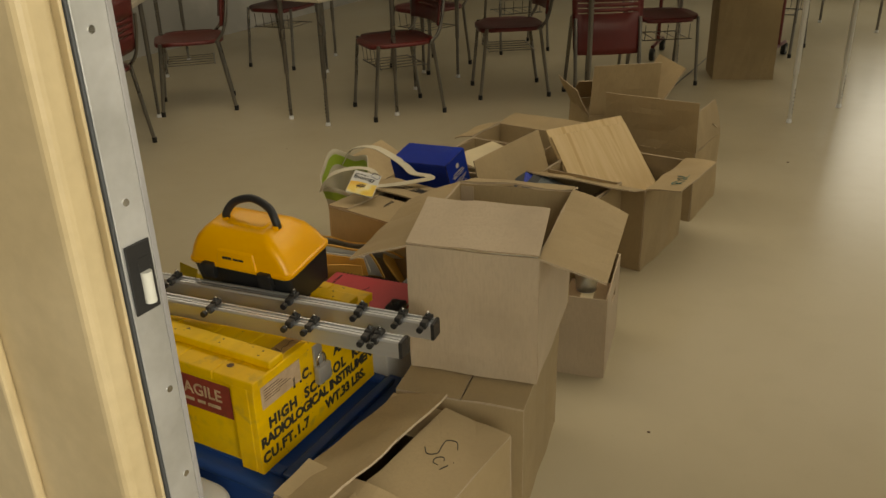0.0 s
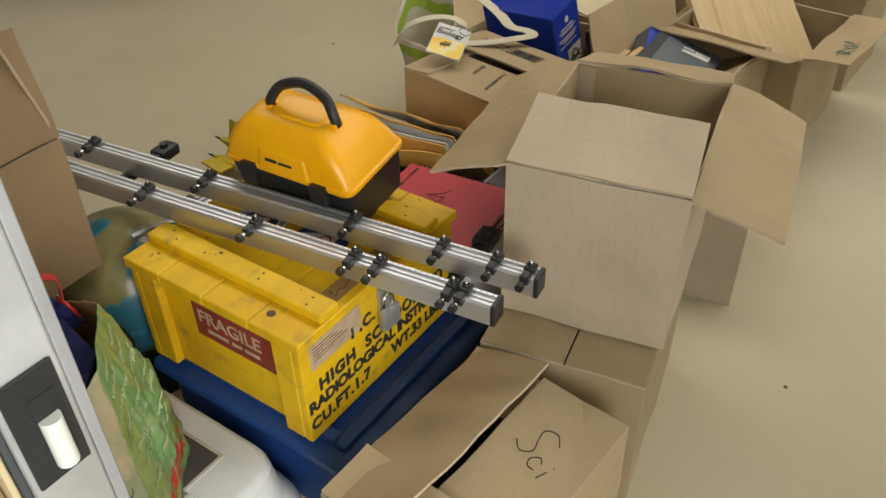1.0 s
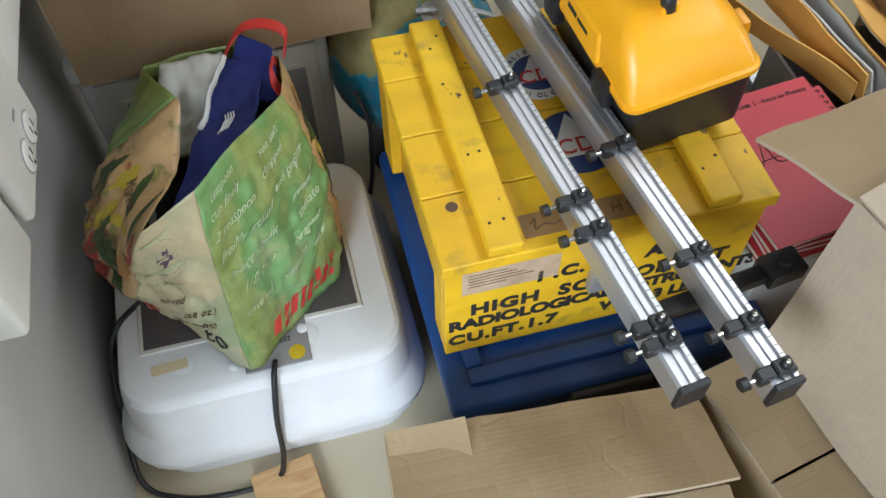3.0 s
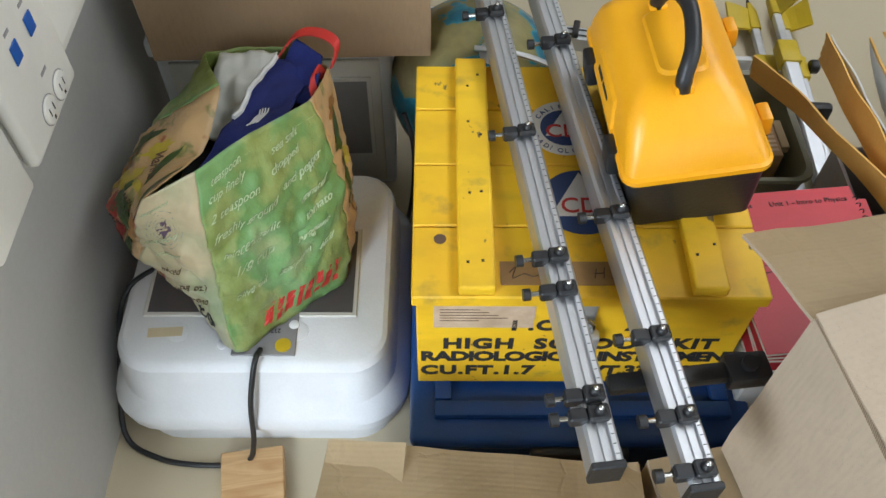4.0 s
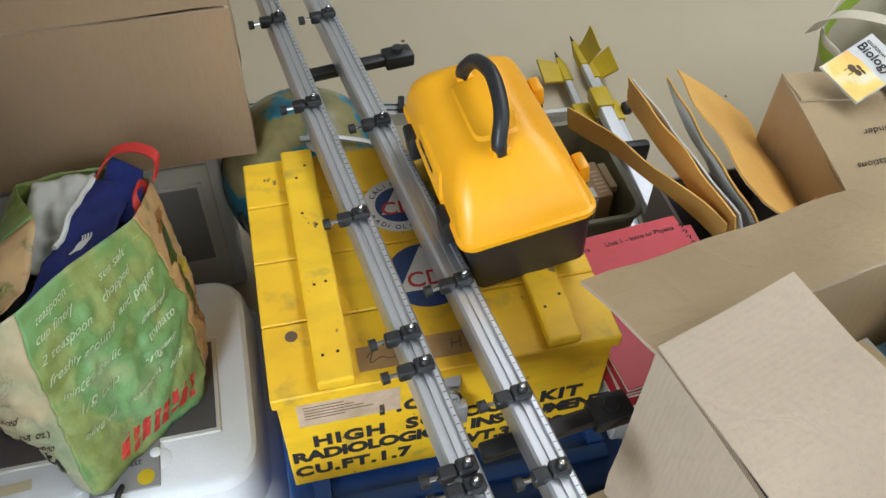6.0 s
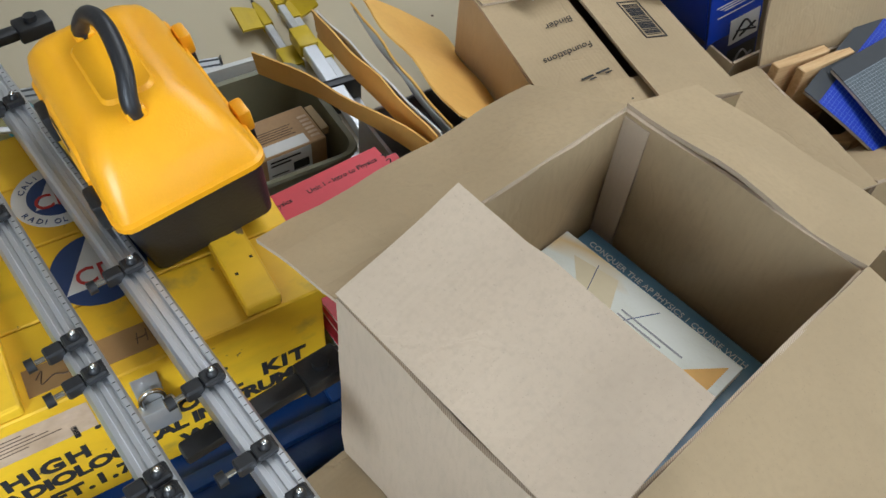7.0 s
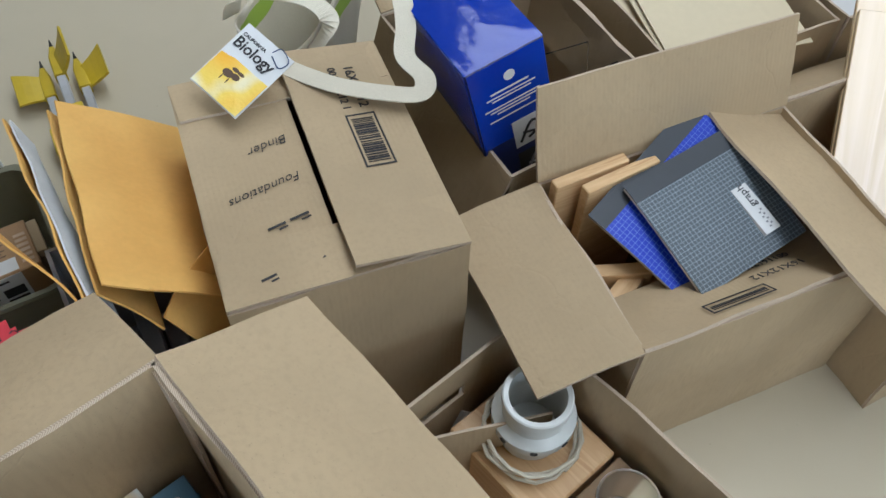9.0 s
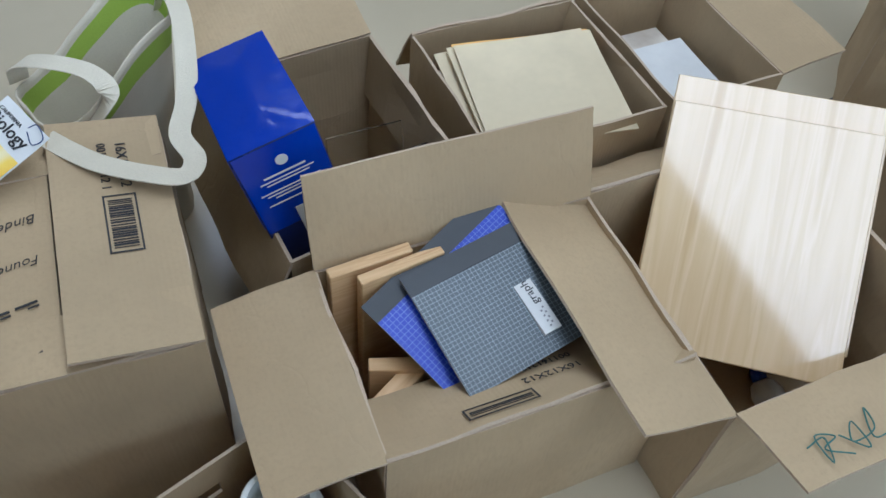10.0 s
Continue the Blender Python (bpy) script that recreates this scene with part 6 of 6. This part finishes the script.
base_pack = thing("paper_ream", pose(0.292, 3.112, 0.0075, 0, 0, 61) @ pose(0.03, 0.03, 0), "thick block of filed papers in a box", "paper ream")
part("page_block", box(0, 0.28, 0, 0.265, 0, 0.245, 0.002), M_PAGES, base_pack)
paper_pile(pose(0.292, 3.112, 0.2535, 0, 0, 61) @ pose(0.018, 0.045, 0, 5, 0, -7), 6, 0.27, 0.245, [M_FOLDER, M_PAPER, M_FOLDER, M_MANILA, M_FOLDER, M_FOLDER], "manila folder lying on filed papers", "folder", "manila folders", 0.008, 0.012, 5)
base_pack = thing("paper_ream", pose(0.47, 3.445, 0.0075, 0, 0, 61) @ pose(0.03, 0.06, 0), "block of white papers standing in a box", "paper ream")
part("page_block", box(0, 0.17, 0, 0.26, 0, 0.19, 0.002), M_PAGES, base_pack)
paper_pile(pose(0.47, 3.445, 0.1985, 0, 0, 61) @ pose(0.04, 0.05, 0), 4, 0.15, 0.21, [M_PAPER], "loose sheet of white paper in a box", "paper", "loose papers", 0.006, 0.02, 9)


# ---- notebooks, timber and printed flap in the middle box ----
GIN = pose(0.495, 2.585, 0, 0, 0, 58.5)


def notebook(corner, right, up, w, d, cover, label, lab):
    """From its spine corner; right runs along the spine, up across the cover."""
    ex, ey = -Vector(right).normalized(), Vector(up)
    corner = corner - ex * w
    ey = (ey - ex * ey.dot(ex)).normalized()
    m = Matrix((ex, ey, ex.cross(ey))).transposed().to_4x4()
    m.translation = corner
    root = thing("notebook", m, label, "notebook", "graph notebooks")
    bm = bmesh.new()
    sheet(bm, (0, 0.0, 0), (1, 0, 0), (0, 1, 0), w, d, 0.0012, 8, 8, 0.001, 2, -0.010)
    part("cover", bm, [cover, cover], root)
    bm = bmesh.new()
    sheet(bm, (0.001, 0.002, -0.004), (1, 0, 0), (0, 1, 0), w - 0.002, d - 0.004, 0.006, 8, 8, 0.001, 2, -0.010)
    part("page_block", bm, [M_PAPER, M_PAGES], root)
    bm = bmesh.new()
    sheet(bm, (-0.0005, -0.001, 0.0008), (1, 0, 0), (0, 1, 0), w + 0.001, 0.032, 0.0012, 8, 2, 0.001, 2, -0.0004)
    part("spine_tape", bm, [M_SPINE, M_SPINE], root, "dark cloth spine")
    if lab:
        part("title_label", box(0.035, 0.063, 0.085, 0.165, -0.009, 0.0000), M_PAPER, root, "white title label")
        lettering("graph", 0.017, pose(0.043, 0.122, 0.0004, 0, 0, -90), M_INK, root)
        bars([(0.042 + 0.005 * (i % 2), 0.128 + 0.004 * i, 0.003, 0.0028) for i in range(8)], pose(0, 0, 0.0004), M_GREY, root)
    return root


notebook(Vector((0.325, 2.741, 0.331)), Vector((0.025, 0.253, 0.045)), Vector((0.18, 0.007, -0.053)), 0.255, 0.190, M_GRAPHB, "blue grid covered notebook beneath a slate one", False)
notebook(Vector((0.345, 2.799, 0.352)), Vector((0.073, 0.191, 0.012)), Vector((0.176, -0.059, -0.044)), 0.198, 0.190, M_GRAPHG, "slate grey grid covered graph notebook", True)



def offcut(m, w, d, h, label="pale pine offcut standing in a box"):
    ob = finish("wood_offcut", box(0, w, 0, d, 0, h, 0.0015), M_PINE, m)
    return tagged(ob, label, "wood", "pine offcuts")


offcut(GIN @ pose(0.015, 0.272, 0.008, 0, 0, 4), 0.125, 0.018, 0.345)
offcut(GIN @ pose(0.052, 0.247, 0.008, 0, 0, 7), 0.130, 0.018, 0.345)
offcut(GIN @ pose(0.035, 0.17, 0.008, 0, 0, -18), 0.09, 0.022, 0.25)
offcut(GIN @ pose(0.03, 0.10, 0.008, 0, 0, 30), 0.10, 0.03, 0.24)
offcut(GIN @ pose(0.12, 0.13, 0.008, 0, 0, 12), 0.12, 0.05, 0.22)
offcut(GIN @ pose(0.16, 0.03, 0.008, 0, 0, -8), 0.10, 0.05, 0.215)


# ---- boards leaning in the next box ----
def board(p, ex, ey, w, d, label):
    ex, ey = Vector(ex).normalized(), Vector(ey)
    ey = (ey - ex * ey.dot(ex)).normalized()
    m = Matrix((ex, ey, ex.cross(ey))).transposed().to_4x4()
    m.translation = p
    return tagged(finish("wooden_board", box(0, w, -d, 0, -0.016, 0, 0.0015), M_BOARD, m), label, "board", "pale boards")


board(Vector((0.485, 3.345, 0.392)), (0.327, 0.120, 0.028), (-0.133, 0.281, 0.205), 0.325, 0.40, "pale plywood board leaning out of a cardboard box")
board(Vector((0.465, 3.392, 0.405)), (0.327, 0.120, 0.028), (-0.133, 0.281, 0.205), 0.335, 0.40, "second pale plywood board behind the first")
gl = thing("glue_bottle", pose(0.94, 3.16, 0.008, -70, 0, 60) @ pose(0, 0.03, 0), "white plastic glue bottle with a blue cap", "bottle")
bm = bmesh.new()
lathe(bm, [(0.026, 0), (0.029, 0.004), (0.029, 0.10), (0.020, 0.12), (0.012, 0.125)], 20)
part("bottle", bm, M_WHITE, gl, smooth=40)
bm = bmesh.new()
lathe(bm, [(0.014, 0.1255), (0.014, 0.14), (0.006, 0.155), (0.003, 0.165)], 16)
part("cap", bm, M_SHINY, gl, "blue cap", smooth=40)
bm = bmesh.new()
lathe(bm, [(0.0293, 0.03), (0.0295, 0.031), (0.0295, 0.08), (0.0293, 0.081)], 20)
part("label_band", bm, M_SHINY, gl, "blue label")


# ---- pipe fitting, cup and wood in the low box ----
BIN = pose(0.252, 2.283, 0.0075, 0, 0, -13)
ob = finish("wood_block", box(0.03, 0.205, 0.150, 0.300, 0, 0.16, 0.003), M_PINE, BIN)
tagged(ob, "pale plywood block in the bottom of a box", "wood")
small = thing("small_carton", BIN @ pose(0.212, 0.11, 0), "small plain brown carton under a cup", "carton")
part("body", box(0, 0.125, 0, 0.19, 0, 0.16, 0.002), M_BROWN, small)
part("tape", box(0.045, 0.085, 0.0, 0.19, 0.1602, 0.1604), M_FOLDER, small, "strip of tan tape")
pvc = thing("pipe_fitting", BIN @ pose(0.105, 0.232, 0.1605) @ Matrix.Diagonal((1.02, 1.02, 0.74, 1)), "grey-white plastic pipe fitting with bolt holes", "pipe fitting")
bm = bmesh.new()
lathe(bm, [(0.040, 0), (0.043, 0.003), (0.043, 0.055), (0.054, 0.058), (0.056, 0.064), (0.056, 0.084), (0.050, 0.090), (0.043, 0.094), (0.043, 0.128), (0.046, 0.131), (0.046, 0.148), (0.044, 0.150), (0.038, 0.150), (0.037, 0.146), (0.036, 0.02)], 32)
part("body", bm, M_PVC, pvc, smooth=35)
for k in range(8):
    a = 2 * math.pi * k / 8
    bm = bmesh.new()
    tube(bm, [(0.0555 * math.cos(a), 0.0555 * math.sin(a), 0.074), (0.0572 * math.cos(a), 0.0572 * math.sin(a), 0.074)], 0.005, 10)
    part("bolt_hole", bm, M_INK, pvc)
bm = bmesh.new()
tube(bm, [((0.066 + 0.004 * math.sin(k)) * math.cos(k * 0.4), (0.066 + 0.004 * math.sin(k)) * math.sin(k * 0.4), 0.005 + 0.0006 * k) for k in range(48)], 0.003, 6)
tagged(finish("cable_coil", bm, M_CANVAS, BIN @ pose(0.112, 0.225, 0.1605)), "thin white cable coiled round the pipe fitting", "cable")
cup = thing("plastic_cup", BIN @ pose(0.268, 0.235, 0.1605), "translucent plastic cup holding small metal parts", "cup")
bm = bmesh.new()
lathe(bm, [(0.030, 0), (0.031, 0.002), (0.039, 0.062), (0.041, 0.063), (0.041, 0.066), (0.038, 0.066), (0.036, 0.062), (0.028, 0.004)], 28)
part("cup", bm, M_MILKY, cup, smooth=40)
bm = bmesh.new()
for k in range(9):
    a = k * 2.4
    tube(bm, [(0.016 * math.cos(a), 0.016 * math.sin(a), 0.008 + 0.001 * k), (-0.012 * math.cos(a + 0.6), -0.012 * math.sin(a + 0.6), 0.012 + 0.002 * k)], 0.0028, 8)
part("metal_parts", bm, M_CHROME, cup, "small dark metal bolts")
bm = bmesh.new()
sheet(bm, (0, 0, 0), (1, 0, 0), (0, 0, 1), 0.20, 0.23, 0.004, 6, 5, 0.002, 4)
tagged(finish("cardboard_divider", bm, [M_CARD, M_EDGE], BIN @ pose(0.03, 0.07, 0, 0, 0, 62)), "loose cardboard divider standing in a low box", "divider")
bm = bmesh.new()
sheet(bm, (0, 0, 0), (1, 0, 0), (0, 1, 0.6), 0.14, 0.10, 0.002, 5, 4, 0.004, 8, 0.01)
tagged(finish("magazine", bm, [M_PAPER, M_PAPER], BIN @ pose(0.02, 0.16, 0.02, 30, 0, 40)), "crumpled printed paper in a low box", "paper")


# ---- chairs and tables ----
def chair(m, label):
    root = thing("classroom_chair", m, label, "chair", "maroon classroom chairs")
    for x in (-0.20, 0.20):
        for y0, y1, zt in ((-0.17, -0.215, 0.445), (0.17, 0.235, 0.445)):
            bm = bmesh.new()
            tube(bm, [(x, y1, 0.012), (x * 0.97, y0, zt)], 0.011, 8)
            leg = part("leg", bm, M_TUBE, root, "chrome leg", smooth=60)
            bm = bmesh.new()
            tube(bm, [(x, y1, 0.0), (x, y1, 0.03)], 0.0135, 8)
            part("foot_cap", bm, M_RUBBER, leg, "black foot cap")
        bm = bmesh.new()
        tube(bm, curve_pts([(x * 0.97, 0.16, 0.43), (x * 0.98, 0.215, 0.50), (x * 0.95, 0.245, 0.62), (x * 0.9, 0.26, 0.72)], 5), 0.010, 8)
        part("back_post", bm, M_TUBE, root, smooth=60)
    bm = bmesh.new()
    g = []
    for j in range(9):
        for i in range(9):
            s, t = i / 8 - 0.5, j / 8 - 0.5
            rr = 1 - 0.12 * (abs(s * 2) ** 4) * (abs(t * 2) ** 4) * 2
            g.append((s * 0.44 * rr, t * 0.42 * rr, 0.452 - 0.018 * (1 - (2 * s) ** 2) * (1 - (2 * t) ** 2) - 0.03 * max(0, -t - 0.3) * 2))
    vs = [bm.verts.new(p) for p in g]
    for j in range(8):
        for i in range(8):
            bm.faces.new((vs[j * 9 + i], vs[j * 9 + i + 1], vs[(j + 1) * 9 + i + 1], vs[(j + 1) * 9 + i]))
    seat = part("seat", bm, M_CHAIR, root, "maroon moulded seat", smooth=60)
    sm = seat.modifiers.new("thickness", "SOLIDIFY")
    sm.thickness = 0.022
    bm = bmesh.new()
    z_rows = [0.53, 0.56, 0.59, 0.615, 0.622, 0.645, 0.652, 0.675, 0.682, 0.705, 0.712, 0.75, 0.79, 0.82]
    cols = [-0.215, -0.17, -0.11, 0, 0.11, 0.17, 0.215]
    g = [[bm.verts.new((x * (1 - 0.1 * max(0, (z - 0.7)) * 4), 0.225 + 0.045 * (1 - (x / 0.215) ** 2) + 0.12 * (z - 0.53) - 0.018, z)) for x in cols] for z in z_rows]
    for j in range(len(z_rows) - 1):
        for i in range(len(cols) - 1):
            if z_rows[j + 1] - z_rows[j] < 0.01 and i in (1, 2, 3, 4):
                continue
            bm.faces.new((g[j][i], g[j][i + 1], g[j + 1][i + 1], g[j + 1][i]))
    back = part("backrest", bm, M_CHAIR, root, "maroon slotted backrest", smooth=60)
    back.modifiers.new("thickness", "SOLIDIFY").thickness = 0.012
    bm = bmesh.new()
    for x in (-0.15, -0.075, 0.0, 0.075, 0.15):
        tube(bm, [(x, -0.16, 0.40), (x, -0.15, 0.30), (x, 0.14, 0.30)], 0.003, 6)
    tube(bm, [(-0.17, -0.15, 0.30), (0.17, -0.15, 0.30)], 0.004, 6)
    tube(bm, [(-0.17, 0.14, 0.30), (0.17, 0.14, 0.30)], 0.004, 6)
    part("book_rack", bm, M_TUBE, root, "chrome wire book rack")
    return root


first = chair(pose(-0.39, 5.20, 0, 0, 0, -62), "maroon plastic classroom chair with chrome legs and wire rack")
nest = thing("nesting_chair", pose(0.91, 5.36, 0, 0, 0, 8), "maroon nesting chair with its seat folded up", "chair")
bm = bmesh.new()
zs, cs = [0.30, 0.34, 0.42, 0.545, 0.552, 0.575, 0.582, 0.605, 0.612, 0.635, 0.642, 0.70, 0.78, 0.84], [-0.235, -0.20, -0.12, 0, 0.12, 0.20, 0.235]
g = [[bm.verts.new((x * (0.9 + 0.12 * (z - 0.3)) * (0.96 if z < 0.32 else 1), -0.02 * (1 - (x / 0.235) ** 2) + 0.10 * (z - 0.3), z)) for x in cs] for z in zs]
for j in range(len(zs) - 1):
    for i in range(6):
        if not (zs[j + 1] - zs[j] < 0.01 and i in (1, 2, 3, 4)):
            bm.faces.new((g[j][i], g[j][i + 1], g[j + 1][i + 1], g[j + 1][i]))
part("folded_seat", bm, M_CHAIR, nest, "maroon slotted shell", smooth=60).modifiers.new("thickness", "SOLIDIFY").thickness = 0.014
for x in (-0.2, 0.2):
    for y in (-0.06, 0.30):
        bm = bmesh.new()
        tube(bm, [(x, y, 0.012), (x, 0.03 + 0.3 * y, 0.52)], 0.012, 8)
        leg = part("leg", bm, M_TUBE, nest, "chrome leg", smooth=60)
        bm = bmesh.new()
        tube(bm, [(x, y, 0), (x, y, 0.028)], 0.0145, 8)
        part("foot_cap", bm, M_RUBBER, leg, "black foot cap")
for x, y, a in ((0.30, 5.66, -80), (1.32, 5.95, 10), (-1.72, 5.32, -70), (-1.45, 6.62, -20), (-0.30, 6.45, -40), (-1.95, 4.35, -95), (2.35, 6.9, 150), (0.35, 7.1, 20)):
    copy_thing(first, pose(x, y, 0, 0, 0, a))


def table(m, w, d, mat, label):
    root = thing("classroom_table", m, label, "table", "classroom tables")
    part("tabletop", box(0, w, 0, d, 0.715, 0.745, 0.006, 2), M_TABLE, root)
    for x in (0.05, w - 0.05):
        for y in (0.05, d - 0.05):
            bm = bmesh.new()
            tube(bm, [(x, y, 0.02), (x, y, 0.32)], 0.0105, 10)
            tube(bm, [(x, y, 0.28), (x, y, 0.714)], 0.0145, 10)
            leg = part("leg", bm, mat, root, smooth=60)
            bm = bmesh.new()
            lathe(bm, [(0.014, 0), (0.016, 0.004), (0.012, 0.022)], 12)
            part("glide", bm, M_WHITE, leg, "white glide", pose(x, y, 0))
            bm = bmesh.new()
            for k in range(7):
                tube(bm, [(x, y - 0.0140, 0.06 + k * 0.022), (x, y - 0.0100, 0.06 + k * 0.022)], 0.0035, 8)
            part("adjusting_holes", bm, M_INK, leg)
    return root


M_WLEG = surface("white_enamel", (0.66, 0.64, 0.58), rough=0.35, var=0.2)
table(pose(-1.09, 4.98, 0, 0, 0, -30), 0.40, 1.5, M_TUBE, "classroom table with chrome adjustable legs")
table(pose(-0.43, 5.02, 0, 0, 0, -4), 1.25, 0.75, M_TUBE, "classroom table with chrome adjustable legs")
table(pose(1.90, 4.80, 0, 0, 0, 40), 0.6, 1.35, M_WLEG, "table with white enamelled legs")
table(pose(-2.34, 3.80, 0, 0, 0, 10), 0.72, 1.2, M_TUBE, "table with pale top and chrome legs")
table(pose(-2.3, 6.1, 0, 0, 0, 5), 1.3, 0.7, M_TUBE, "classroom table with chrome legs")
table(pose(2.35, 6.9, 0, 0, 0, 30), 1.3, 0.7, M_TUBE, "classroom table with chrome legs")


def castor_leg(m):
    root = thing("castor_stand", m, "dark red tube stand on black castors", "stand", "castor stands")
    bm = bmesh.new()
    tube(bm, [(0, 0, 0.09), (0.02, 0, 0.62)], 0.014, 8)
    tube(bm, [(-0.2, 0, 0.1), (0.2, 0, 0.1)], 0.014, 8)
    part("frame", bm, M_CHAIR, root)
    for x in (-0.2, 0.2):
        bm = bmesh.new()
        tube(bm, [(x, -0.016, 0.045), (x, 0.016, 0.045)], 0.045, 16)
        wh = part("wheel", bm, M_RUBBER, root, "black castor wheel", smooth=40)
        bm = bmesh.new()
        tube(bm, [(x, -0.018, 0.045), (x, 0.018, 0.045)], 0.02, 12)
        part("hub", bm, M_TUBE, wh)


castor_leg(pose(1.45, 6.75, 0, 0, 0, 70))
castor_leg(pose(2.3, 6.55, 0, 0, 0, 60))
for x, y, r in ((1.70, 4.17, 0.008), (-1.22, 2.38, 0.006), (0.70, 1.95, 0.005), (-0.55, 2.9, 0.004), (-0.9, 4.4, 0.005), (-0.78, 3.55, 0.006)):
    bm = bmesh.new()
    lathe(bm, [(r, 0.0002), (r * 0.7, 0.0015)], 7)
    tagged(finish("debris_speck", bm, M_PENCIL, pose(x, y, 0)), "tiny dark speck of dirt on the floor", "debris", "floor specks")
